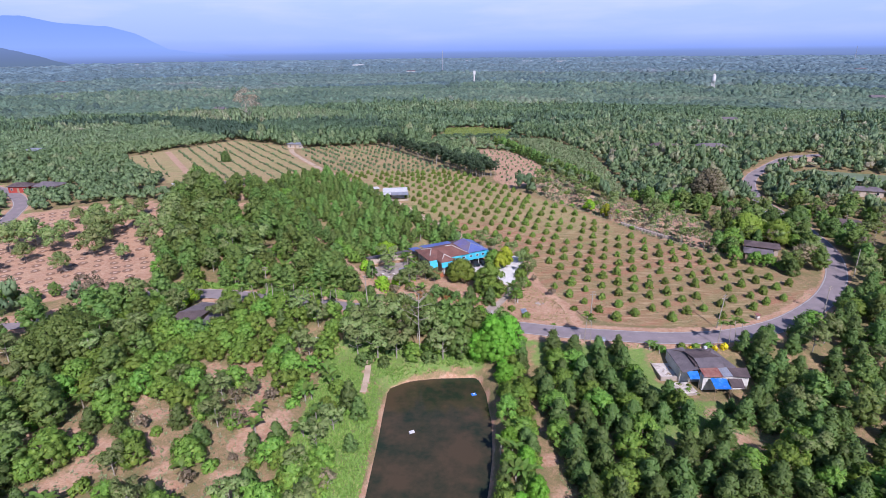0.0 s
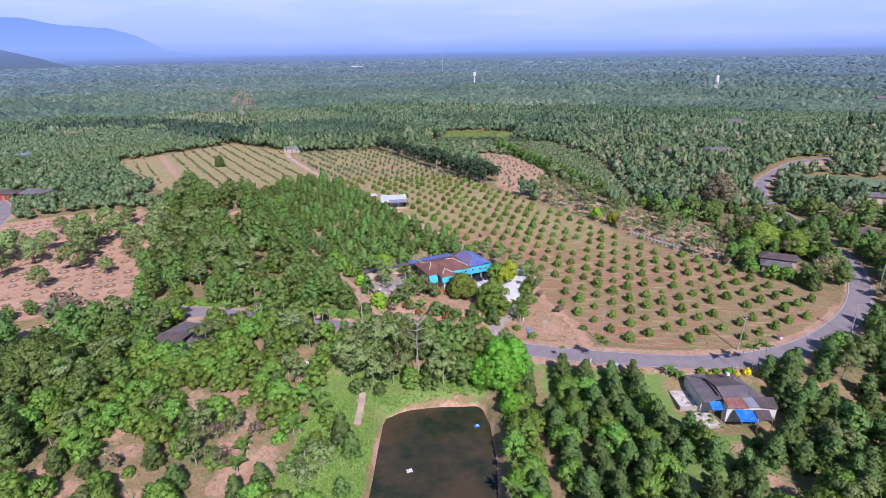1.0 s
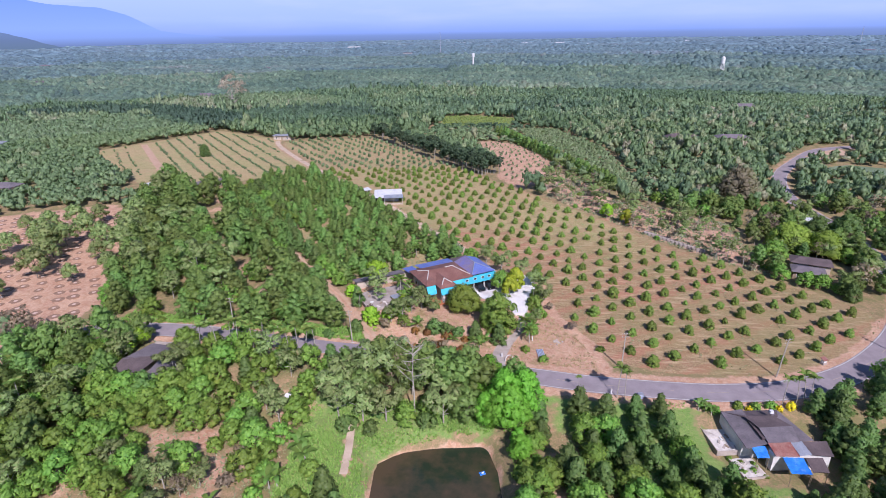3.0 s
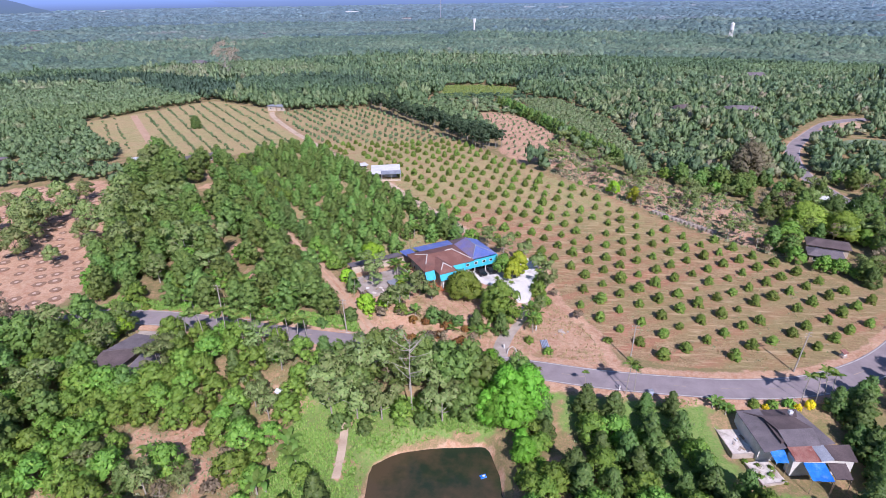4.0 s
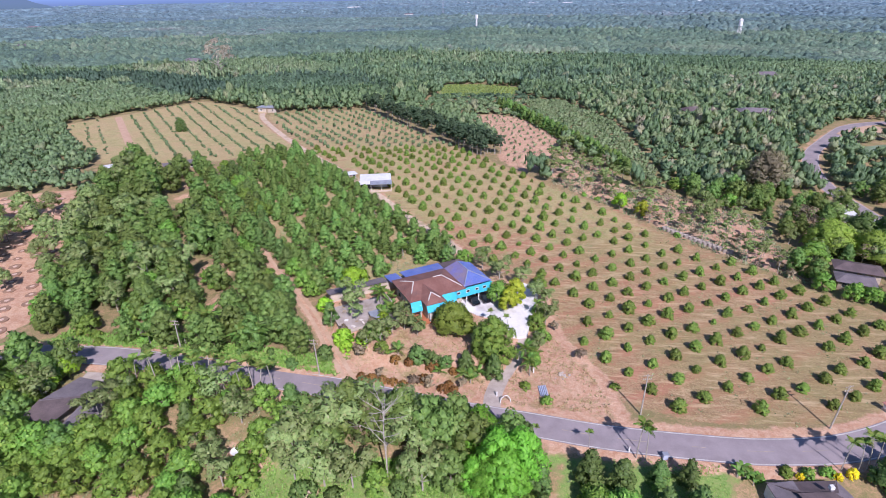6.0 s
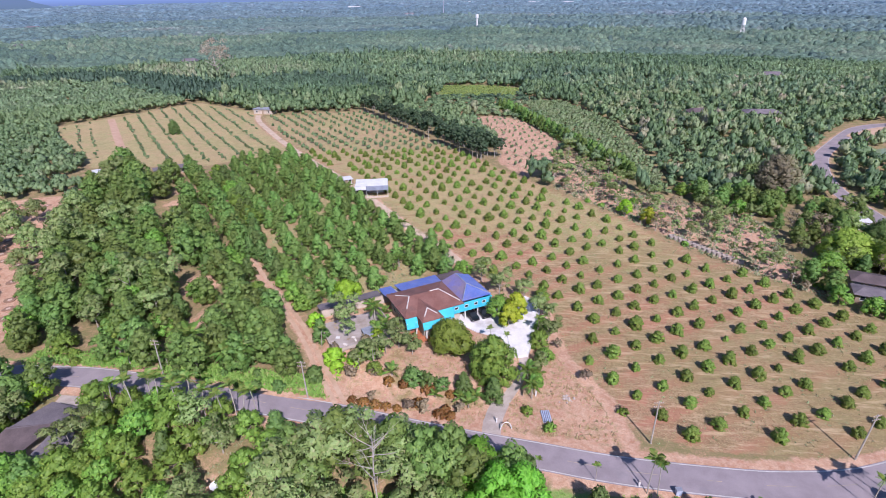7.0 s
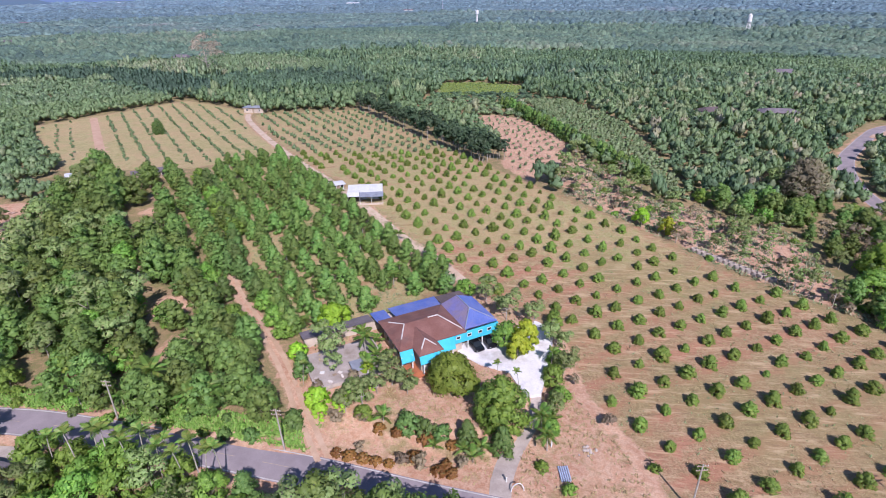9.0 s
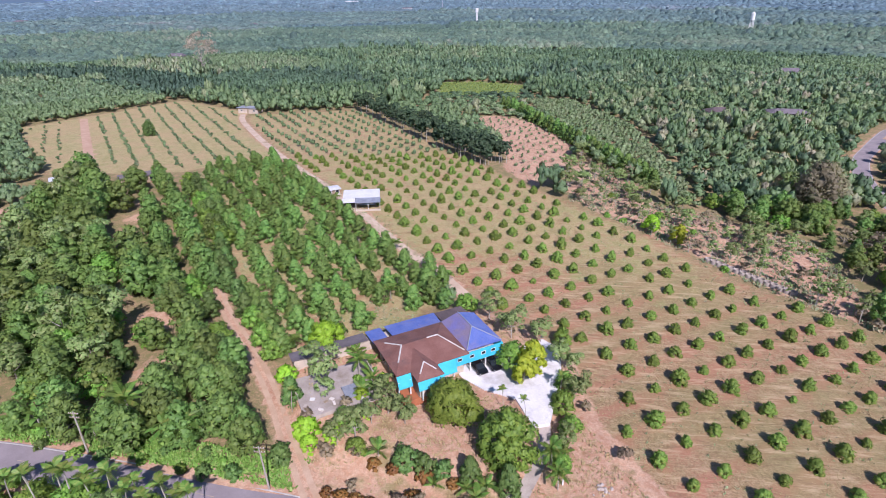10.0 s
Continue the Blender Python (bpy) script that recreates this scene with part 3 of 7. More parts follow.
def lobe_set(r, kind, h, rad, n):
    """Centres and radii of a crown's lobes, spread over the envelope of a plant of height h and crown radius rad."""
    c, q = [], []
    if kind == "airy":
        for i in range(n):
            a = r.uniform(0, 2 * math.pi)
            ring = rad * 0.8 * math.sqrt(r.uniform(0.02, 1))
            c.append((ring * math.cos(a), ring * math.sin(a), h * r.uniform(0.5, 0.92) - ring * 0.15))
            s = rad * r.uniform(0.16, 0.3)
            q.append((s, s, s * 0.7))
        return np.array(c), np.array(q), None
    z0, env = SHAPES[kind]
    bulge = [r.uniform(0, 2 * math.pi) for k in range(3)]
    for i in range(n):
        t = 1 - (1 - (i + 0.5) / n) ** 0.85
        a = i * 2.39996 + r.uniform(-0.5, 0.5)
        s = rad * (r.uniform(0.24, 0.4) if kind != "shrub" else r.uniform(0.36, 0.48))
        wide = 1 + 0.14 * math.sin(2 * a + bulge[0]) + 0.1 * math.sin(3 * a + bulge[1] + 3 * t)
        ring = max(0.0, rad * env(t) * wide - s * 0.75)
        c.append((ring * math.cos(a), ring * math.sin(a), h * (z0 + (1 - z0) * t) - s * 0.75 + r.uniform(-0.04, 0.04) * h))
        q.append((s, s, s * r.uniform(0.75, 1.0)))
    mid = h * (z0 + (0.38 if kind == "cone" else 0.46) * (1 - z0))
    fat = 0.42 if kind == "cone" else 0.55
    return np.array(c), np.array(q), ((0, 0, mid), (rad * fat, rad * fat, (1 - z0) * h * 0.34))


def crown_arrays(seed, kind, h, rad, leaves, size, core=0.8, lobes=24, droop=0.0):
    r = np.random.default_rng(seed)
    c, q, heart = lobe_set(r, kind, h, rad, lobes)
    v, f, nr = leaf_quads(r, c, q, leaves, size, droop)
    if core:
        vs, fs, ns, n = [v], [f], [nr], len(v)
        mean = c.mean(axis=0)
        if heart:
            c, q = np.vstack([c, heart[0]]), np.vstack([q, np.array(heart[1]) / core])
        for a, b in zip(c, q):
            iv, jf = OCTA
            jit = iv * (1 + r.uniform(-0.2, 0.2, (len(iv), 1)))
            vs.append(a + jit * b * core)
            fs.append(np.column_stack([jf, jf[:, 2]]) + n)
            ns.append(unit(iv + 0.5 * unit(vs[-1] - mean)))
            n += len(iv)
        v, f, nr = np.concatenate(vs), np.concatenate(fs), np.concatenate(ns)
    return v, f, nr


def from_quads(name, v, f, mat, normals=None):
    """Faces whose last two corners agree become triangles. normals: soft shading normals, one a point."""
    me = bpy.data.meshes.new(name)
    tri = f[:, 2] == f[:, 3]
    sizes = np.where(tri, 3, 4).astype(np.int32)
    keep = np.ones(f.shape, bool)
    keep[tri, 3] = False
    loops = f[keep].astype(np.int32)
    me.vertices.add(len(v))
    me.vertices.foreach_set("co", v.astype(np.float32).ravel())
    me.loops.add(len(loops))
    me.loops.foreach_set("vertex_index", loops)
    me.polygons.add(len(f))
    me.polygons.foreach_set("loop_start", np.concatenate([[0], np.cumsum(sizes)[:-1]]).astype(np.int32))
    me.materials.append(mat)
    me.update(calc_edges=True)
    if normals is not None:
        me.polygons.foreach_set("use_smooth", np.ones(len(f), bool))
        me.attributes.new("custom_normal", "FLOAT_VECTOR", "POINT").data.foreach_set("vector", np.asarray(normals, np.float32).ravel())
        me.update()
    return me


def limb(bm, pts, r0, r1, sides=6):
    """A tapered, bent limb through the points."""
    rings = []
    for i, p in enumerate(pts):
        p = Vector(p)
        d = (Vector(pts[min(i + 1, len(pts) - 1)]) - Vector(pts[max(i - 1, 0)])).normalized()
        a = d.orthogonal().normalized()
        b = d.cross(a)
        rr = r0 + (r1 - r0) * i / (len(pts) - 1)
        rings.append([bm.verts.new(p + rr * (math.cos(t) * a + math.sin(t) * b)) for t in [2 * math.pi * k / sides for k in range(sides)]])
    for a, b in zip(rings, rings[1:]):
        for k in range(sides):
            bm.faces.new((a[k], a[(k + 1) % sides], b[(k + 1) % sides], b[k]))
    bm.faces.new(rings[-1])


def bm_mesh(name, bm, mat):
    me = bpy.data.meshes.new(name)
    bm.to_mesh(me), bm.free()
    for m in mat if isinstance(mat, (list, tuple)) else [mat]:
        me.materials.append(m)
    return me


def trunk_mesh(seed, h, r0, forks=4, spread=1.2, mat="bark", low=0.25):
    r = random.Random(seed)
    bm = bmesh.new()
    lean = Vector((r.uniform(-0.06, 0.06), r.uniform(-0.06, 0.06), 1))
    limb(bm, [lean * (h * t) + Vector((0, 0, -0.4 if t == 0 else 0)) for t in (0, 0.3, 0.6, 0.85)], r0, r0 * 0.35)
    for k in range(forks):
        a = 2 * math.pi * (k + r.random() * 0.6) / forks
        z = h * r.uniform(low, 0.6)
        o = lean * z
        out = Vector((math.cos(a), math.sin(a), 0)) * spread * r.uniform(0.7, 1.1)
        limb(bm, [o, o + out * 0.5 + Vector((0, 0, h * 0.08)), o + out + Vector((0, 0, h * 0.2))], r0 * 0.5, r0 * 0.12, 5)
    return bm_mesh("trunk", bm, M[mat])


PLANTS = {}   # kind -> list of templates not yet used or already standing
COUNT = {}


def part(name, me, parent, label="", at=None):
    ob = new(name, me)
    ob.parent = parent
    if at is not None:
        ob.matrix_basis = at
    if label:
        tagged(ob, label)
    return ob


def plant_kind(kind, name, label, category, variants, group=""):
    PLANTS[kind] = dict(name=name, label=label, category=category, variants=variants, group=group, made={})


def plant(kind, x, y, s=1.0, turn=None, sz=None, sink=0.0):
    """Stands one plant of a kind on the ground at x, y."""
    k = PLANTS[kind]
    i = int(rng.integers(len(k["variants"])))
    turn = rng.uniform(0, 2 * math.pi) if turn is None else turn
    m = Matrix.LocRotScale((x, y, lie1(x, y) - sink), Euler((0, 0, turn)), (s, s, sz or s))
    if i in k["made"]:
        return copy_scaled(k["made"][i], m)
    parts = k["variants"][i]
    root = tagged(new(k["name"], parts[0][1] if len(parts) == 1 else None), k["label"], k["category"], k["group"])
    for pn, me, lab, at in parts if len(parts) > 1 else ():
        part(pn, me, root, lab, at)
    root.matrix_basis = m
    ref = root
    k["made"][i] = ref
    COUNT[kind] = COUNT.get(kind, 0) + 1
    return root


def copy_scaled(ob, m):
    c = copy_thing(ob, m)
    c.matrix_basis = m
    return c


def tree_variants(seeds, shape, h, rad, leaves, size, leaf, trunk_r=0.16, forks=4, bark="bark", core=0.8, droop=0.0, low=0.25, lobes=24):
    out = []
    for s in seeds:
        v, f, nr = crown_arrays(s, shape, h, rad, leaves, size, core, lobes, droop)
        out.append([("trunk", trunk_mesh(s, h * 0.75, trunk_r, forks, rad * 0.6, bark, low), "", None), ("crown", from_quads("crown", v, f, M[leaf], nr), "", None)])
    return out


plant_kind("young", "young_durian_tree", "young bushy green orchard tree on dry grass", "fruit tree", tree_variants(range(1, 7), "shrub", 2.35, 1.24, 760, 0.135, "leaf_young", 0.06, 2, core=0.88, lobes=20), "young orchard rows")
plant_kind("durian", "durian_tree", "leafy dark green conical orchard tree in a row", "fruit tree", tree_variants(range(20, 26), "cone", 6.0, 2.6, 1350, 0.21, "leaf_deep", 0.13, 3), "mature orchard rows")
plant_kind("mid_tree", "orchard_tree", "leafy green orchard tree standing in a long row", "fruit tree", tree_variants(range(20, 26), "cone", 6.0, 2.6, 1350, 0.21, "leaf_durian", 0.13, 3), "orchard rows beside the track")
plant_kind("orchard", "fruit_tree", "rounded bright green fruit tree", "fruit tree", tree_variants(range(30, 36), "dome", 5.4, 2.8, 1250, 0.21, "leaf_orchard", 0.15), "smallholding trees")
plant_kind("forest", "broadleaf_tree", "tall full green broadleaf tree in a grove", "tree", tree_variants(range(40, 46), "tall", 9.0, 3.1, 1500, 0.24, "leaf_forest", 0.2, lobes=32), "tall grove")
plant_kind("wood_tree", "woodland_tree", "tall green tree in mixed woodland", "tree", PLANTS["forest"]["variants"], "roadside woodland")
plant_kind("wood_fruit", "wild_fruit_tree", "dense dark green tree in mixed woodland", "tree", PLANTS["durian"]["variants"], "roadside woodland")
plant_kind("big_dark", "shade_tree", "large dense dark green shade tree", "tree", tree_variants([50, 51], "ball", 10.0, 4.4, 5600, 0.22, "leaf_deep", 0.3, lobes=48))
plant_kind("big_green", "shade_tree", "large dense bright green garden tree", "tree", tree_variants([52], "ball", 10.0, 4.4, 5600, 0.22, "leaf_orchard", 0.3, lobes=48))
plant_kind("big_brown", "brown_leaved_tree", "large tree with sparse grey-brown leaves", "tree", tree_variants([53, 54], "dome", 13.0, 5.6, 3200, 0.27, "leaf_brown", 0.35, 7, "bark_pale", core=0.6, lobes=40))
plant_kind("pale_crown", "leafless_tree", "large airy pinkish-grey tree, almost leafless", "tree", tree_variants([56], "airy", 13.0, 5.4, 2600, 0.17, "leaf_pale", 0.26, 12, "bark_pale", core=0, lobes=40))
plant_kind("rubber", "rubber_tree", "tall dark-leaved rubber tree with pale trunk", "tree", tree_variants([57, 58, 59], "rubber", 9.5, 2.2, 420, 0.4, "leaf_rubber", 0.12, 3, "bark_pale", low=0.4, lobes=14), "rubber tree row")
plant_kind("olive", "shade_tree", "broad round olive-green shade tree", "tree", tree_variants([55], "dome", 6.6, 4.1, 5600, 0.19, "leaf_olive", 0.24, low=0.2, lobes=44))
plant_kind("spreading", "rain_tree", "broad flat-crowned olive-green shade tree", "tree", tree_variants([108], "umbrella", 9.0, 7.5, 6500, 0.26, "leaf_forest", 0.3, 7, low=0.3, core=0.7, lobes=60))
plant_kind("grey", "feathery_tree", "feathery grey-green tree with a pale trunk", "tree", tree_variants([60, 61, 62], "airy", 7.0, 3.2, 1250, 0.21, "leaf_grey", 0.14, 6, "bark_pale", core=0.55, lobes=24), "feathery trees")
plant_kind("lime", "lime_green_tree", "bright lime-green leafy tree", "tree", tree_variants([65, 66], "dome", 6.0, 3.1, 2800, 0.19, "leaf_lime", 0.16))
plant_kind("lime_bush", "lime_green_shrub", "bright lime-green garden shrub", "shrub", tree_variants([67, 68], "ball", 2.8, 1.6, 420, 0.26, "leaf_lime", 0.06, 2))
plant_kind("yellow", "yellow_flowering_tree", "yellow-green flowering tree in the yard", "tree", tree_variants([70, 71], "dome", 6.0, 2.4, 2000, 0.24, "leaf_yellow", 0.14))
plant_kind("vine", "vine_covered_tree", "tree smothered in bright green climbing vine", "tree", tree_variants([75, 76], "tall", 10.5, 3.8, 3800, 0.22, "leaf_vine", 0.22, droop=0.3, lobes=40))
plant_kind("bush", "shrub", "dense rounded dark green shrub", "shrub", tree_variants(range(80, 84), "ball", 2.6, 1.7, 520, 0.2, "leaf_deep", 0.06, 2))
plant_kind("weed", "shrub", "rough green roadside shrub", "shrub", tree_variants(range(85, 89), "ball", 1.8, 1.5, 360, 0.2, "leaf_orchard", 0.05, 2))
plant_kind("dry_bush", "dry_shrub", "dry brown twiggy shrub", "shrub", tree_variants([90, 91], "airy", 2.4, 1.4, 200, 0.24, "leaf_dry", 0.05, 5, "bark_pale", core=0))
plant_kind("orange_bush", "flowering_shrub", "low shrub with orange-brown flowers", "shrub", tree_variants([92, 93], "ball", 1.3, 1.0, 240, 0.2, "leaf_orange", 0.04, 2))
plant_kind("gold_bush", "flowering_shrub", "shrub covered in golden yellow flowers", "shrub", tree_variants([94, 95], "ball", 2.0, 1.1, 300, 0.2, "leaf_gold", 0.04, 2))
plant_kind("bare_crown", "dry_crowned_tree", "nearly leafless pale brown tree", "tree", tree_variants([97, 98], "airy", 8.0, 3.6, 380, 0.3, "leaf_dry", 0.18, 9, "bark_pale", core=0), "dry trees")
plant_kind("slim", "slim_trunk_tree", "slim pale-trunked tree with a small crown", "tree", tree_variants([100, 101, 102], "airy", 6.5, 1.6, 330, 0.21, "leaf_grey", 0.09, 3, "bark_pale", core=0.6), "scrub trees")
plant_kind("field_tree", "spreading_tree", "spreading open-crowned tree on bare soil", "tree", tree_variants([105, 106, 107], "umbrella", 8.2, 3.4, 1300, 0.22, "leaf_grey", 0.17, 6, low=0.35, core=0.7, lobes=22), "trees on the bare field")


def frond_mesh(name, length, leaf_len, n, arch, mat, width=0.1):
    """A feather leaf: a drooping midrib with leaflets on both sides."""
    verts, faces = [], []
    r = random.Random(int(length * 100))

    def rib(t):
        return Vector((length * t * (1 - 0.18 * t), 0, arch * (t - 1.55 * t * t)))
    for i in range(n):
        t = 0.12 + 0.88 * i / (n - 1)
        o, tip = rib(t), rib(min(1.0, t + 0.08))
        for side in (-1, 1):
            ln = leaf_len * (0.35 + math.sin(math.pi * min(1, t * 0.95)) * 0.75) * r.uniform(0.85, 1.1)
            out = Vector((0.45, side, -0.45 + r.uniform(-0.15, 0.15))).normalized() * ln
            w = Vector((width, 0, 0.02))
            b = len(verts)
            verts += [o - w * 0.6, o + w * 0.6, o + out * 0.6 + w * 0.5, o + out, o + out * 0.6 - w * 0.7]
            faces += [(b, b + 1, b + 2, b + 4), (b + 2, b + 3, b + 4, b + 4)]
    for i in range(6):
        a, c = rib(i / 6), rib((i + 1) / 6)
        b = len(verts)
        verts += [a + Vector((0, 0.035, 0)), a - Vector((0, 0.035, 0)), c - Vector((0, 0.03, 0)), c + Vector((0, 0.03, 0))]
        faces.append((b, b + 1, b + 2, b + 3))
    return from_quads(name, np.array([v[:] for v in verts]), np.array(faces), mat)


def palm_variants(seeds, h, r0, frond, n, leaf_at=0.97, bark="bark_pale", tilt=(10, 60)):
    out = []
    for s in seeds:
        r = random.Random(s)
        lean = Vector((r.uniform(-0.09, 0.09), r.uniform(-0.09, 0.09), 1))
        bm = bmesh.new()
        limb(bm, [Vector((lean.x * h * t * t, lean.y * h * t * t, h * t - (0.3 if t == 0 else 0))) for t in (0, 0.25, 0.5, 0.75, 1)], r0, r0 * 0.7, 7)
        parts = [("trunk", bm_mesh("trunk", bm, M[bark]), "", None)]
        top = Vector((lean.x * h, lean.y * h, h * leaf_at))
        for i in range(n):
            a = 360 * i * 0.382 + r.uniform(-12, 12)
            up = tilt[1] - (tilt[1] - tilt[0]) * i / n + r.uniform(-6, 6)
            k = r.uniform(0.85, 1.1)
            parts.append(("frond", frond, "", Matrix.Translation(top) @ Euler((0, radians(-up), radians(a))).to_matrix().to_4x4() @ Matrix.Scale(k, 4)))
        out.append(parts)
    return out


def banana_leaf():
    verts, faces = [], []
    for i in range(7):
        t = i / 6
        w = 0.36 * math.sin(math.pi * (0.1 + 0.88 * t)) + 0.03
        o = Vector((2.3 * t * (1 - 0.2 * t), 0, 1.6 * (t - 0.95 * t * t)))
        verts += [o + Vector((0, w, 0.12 * w)), o, o + Vector((0, -w, 0.12 * w))]
        if i:
            b = 3 * (i - 1)
            faces += [(b, b + 1, b + 4, b + 3), (b + 1, b + 2, b + 5, b + 4)]
    return from_quads("leaf", np.array([v[:] for v in verts]), np.array(faces), M["leaf_palm"])


ARECA, COCO = frond_mesh("frond", 1.5, 0.6, 11, 0.9, M["leaf_palm"]), frond_mesh("frond", 3.2, 0.85, 18, 1.5, M["leaf_palm"], 0.12)
BLADE = banana_leaf()
plant_kind("areca", "areca_palm", "slender areca palm with a pale trunk", "palm", palm_variants([1, 2, 3], 6.2, 0.09, ARECA, 7), "areca palms")
plant_kind("coconut", "coconut_palm", "coconut palm with arching feathery fronds", "palm", palm_variants([4, 5], 4.6, 0.17, COCO, 14, tilt=(-25, 70)), "coconut palms")
plant_kind("low_palm", "low_palm", "low garden palm with arching fronds", "palm", palm_variants([6, 7], 1.2, 0.14, COCO, 8, tilt=(5, 70)), "low palms")
small_palms = []
for s in (11, 12, 13):
    r = random.Random(s)
    bm = bmesh.new()
    limb(bm, [(0, 0, -0.3), (0.05, 0, 1.1), (0.1, 0.05, 2.4)], 0.1, 0.07, 6)
    v0, f0, off = [], [], 0
    fv = np.array([q.co[:] for q in ARECA.vertices])
    ff = np.array([list(q.vertices) + [q.vertices[-1]] * (4 - len(q.vertices)) for q in ARECA.polygons])
    for i in range(11):
        m = np.array(Matrix.Translation((0.1, 0.05, 2.35)) @ Euler((0, radians(-r.uniform(0, 62)), radians(137.5 * i + r.uniform(-12, 12)))).to_matrix().to_4x4() @ Matrix.Scale(r.uniform(0.95, 1.3), 4))
        v0.append(fv @ m[:3, :3].T + m[:3, 3]), f0.append(ff + off)
        off += len(fv)
    small_palms.append([("trunk", bm_mesh("trunk", bm, M["bark_pale"]), "", None), ("fronds", from_quads("fronds", np.concatenate(v0), np.concatenate(f0), M["leaf_palm"]), "", None)])
plant_kind("orchard_palm", "young_palm", "young palm with arching fronds between orchard rows", "palm", small_palms, "palms in the orchard")
ban = []
for s in (8, 9, 10):
    r = random.Random(s)
    v = []
    for st in range(2):
        o = Vector((r.uniform(-0.8, 0.8), r.uniform(-0.8, 0.8), 0))
        bm = bmesh.new()
        hh = r.uniform(1.6, 2.4)
        limb(bm, [o - Vector((0, 0, 0.2)), o + Vector((0, 0, hh * 0.5)), o + Vector((0, 0, hh))], 0.13, 0.08, 7)
        v.append(("stem", bm_mesh("stem", bm, M["bark_pale"]), "", None))
        for i in range(5):
            v.append(("leaf", BLADE, "", Matrix.Translation(o + Vector((0, 0, hh * 0.97))) @ Euler((0, radians(-r.uniform(-5, 45)), radians(137.5 * i + r.uniform(-15, 15)))).to_matrix().to_4x4()))
    ban.append(v)
plant_kind("banana", "banana_plant", "banana clump with broad arching leaves", "banana plant", ban, "banana clumps")


def dead_tree(h, seed):
    r = random.Random(seed)
    bm = bmesh.new()
    limb(bm, [(0, 0, -0.5), (0.1, 0, h * 0.3), (-0.05, 0.1, h * 0.6), (0.15, 0, h * 0.85), (0.1, 0.1, h)], h * 0.011, 0.035, 8)
    tips = []
    for k in range(19):
        a, z = k * 2.4 + r.random(), h * r.uniform(0.48, 0.98)
        ln = h * r.uniform(0.13, 0.3) * (1.2 - 0.5 * z / h)
        d = Vector((math.cos(a), math.sin(a), r.uniform(0.25, 0.7)))
        o = Vector((0, 0, z))
        limb(bm, [o, o + d * ln * 0.5, o + d * ln + Vector((0, 0, ln * 0.1))], h * 0.0045, 0.015, 5)
        for q in range(3):
            e = o + d * ln * r.uniform(0.4, 0.95)
            dd = (d + Vector((r.uniform(-0.8, 0.8), r.uniform(-0.8, 0.8), r.uniform(0, 0.6)))).normalized()
            limb(bm, [e, e + dd * ln * 0.25, e + dd * ln * 0.5], 0.022, 0.008, 4)
    return bm_mesh("trunk", bm, M["bark_pale"])


def keep_off(x, y, r=0.0):
    """Whether a plant of crown radius r may stand there: off roads, yards, water and houses."""
    x, y = np.atleast_1d(np.asarray(x, float)), np.atleast_1d(np.asarray(y, float))
    ok = (away(ROAD, x, y) > 3.8 + r * 0.75) & (away(DRIVE, x, y) > 1.6 + r * 0.6) & (away(ENTRANCE, x, y) > 1.6 + r * 0.6) & (away(TRACK, x, y) > 1.5 + r * 0.6)
    ok &= depth_in(POND, x, y) < -2.0
    for poly in HOUSES:
        ok &= depth_in(poly, x, y) < -r * 0.7
    return ok


HOUSES = [[(-77.5, 106), (-77, 121), (-70, 121), (-63, 112), (-63, 104.5), (-71, 105)], [(31.5, 97), (31, 112), (47, 112), (51, 103), (50, 95), (38, 95)],
          [(-224, 216), (-226, 226), (-198, 229), (-198, 219)], [(116, 197), (116, 207), (128, 207), (128, 197)], [(76, 165), (76, 180), (88, 180), (88, 167)], [(97, 199), (97, 206), (105, 206), (105, 199)], [(114, 341), (113, 352), (133, 352), (133, 341)], [(89, 347), (88, 356), (104, 356), (103, 347)]]


def thin_out(pts, taken, gap):
    """Of the points, those at least gap from each other and from those taken."""
    cell, grid, out = gap, {}, []
    for q in list(taken) + [None] + list(pts):
        if q is None:
            out = []
            continue
        key = (int(q[0] // cell), int(q[1] // cell))
        near = any((q[0] - p[0]) ** 2 + (q[1] - p[1]) ** 2 < gap * gap for a in (-1, 0, 1) for b in (-1, 0, 1) for p in grid.get((key[0] + a, key[1] + b), ()))
        if not near or len(q) > 2:
            grid.setdefault(key, []).append(q)
            out.append(q)
    return out


def scatter(poly, gap, r=0.0, tries=30):
    """Uneven points in a polygon, about gap apart, off the roads and houses."""
    xs, ys = [p[0] for p in poly], [p[1] for p in poly]
    n = int((max(xs) - min(xs)) * (max(ys) - min(ys)) / gap ** 2 * tries / 4)
    x, y = rng.uniform(min(xs), max(xs), n), rng.uniform(min(ys), max(ys), n)
    ok = inside(poly, x, y) & keep_off(x, y, r)
    return thin_out(list(zip(x[ok], y[ok])), [], gap)


def lattice(poly, o, u, v, inset=0.0, jitter=0.3):
    """Rows of points o + i u + j v in a polygon."""
    i, j = np.meshgrid(np.arange(-140, 141), np.arange(-140, 141))
    x = o[0] + i * u[0] + j * v[0] + rng.normal(0, jitter, i.shape)
    y = o[1] + i * u[1] + j * v[1] + rng.normal(0, jitter, i.shape)
    x, y = x.ravel(), y.ravel()
    box = (x > min(p[0] for p in poly)) & (x < max(p[0] for p in poly)) & (y > min(p[1] for p in poly)) & (y < max(p[1] for p in poly))
    x, y = x[box], y[box]
    ok = (depth_in(poly, x, y) > inset) & keep_off(x, y, 0.5)
    return list(zip(x[ok], y[ok]))


def in_spots(x, y, grow=0.0):
    return any((x - a) ** 2 + (y - b) ** 2 < (r + grow) ** 2 for a, b, r in BARE_SPOTS)

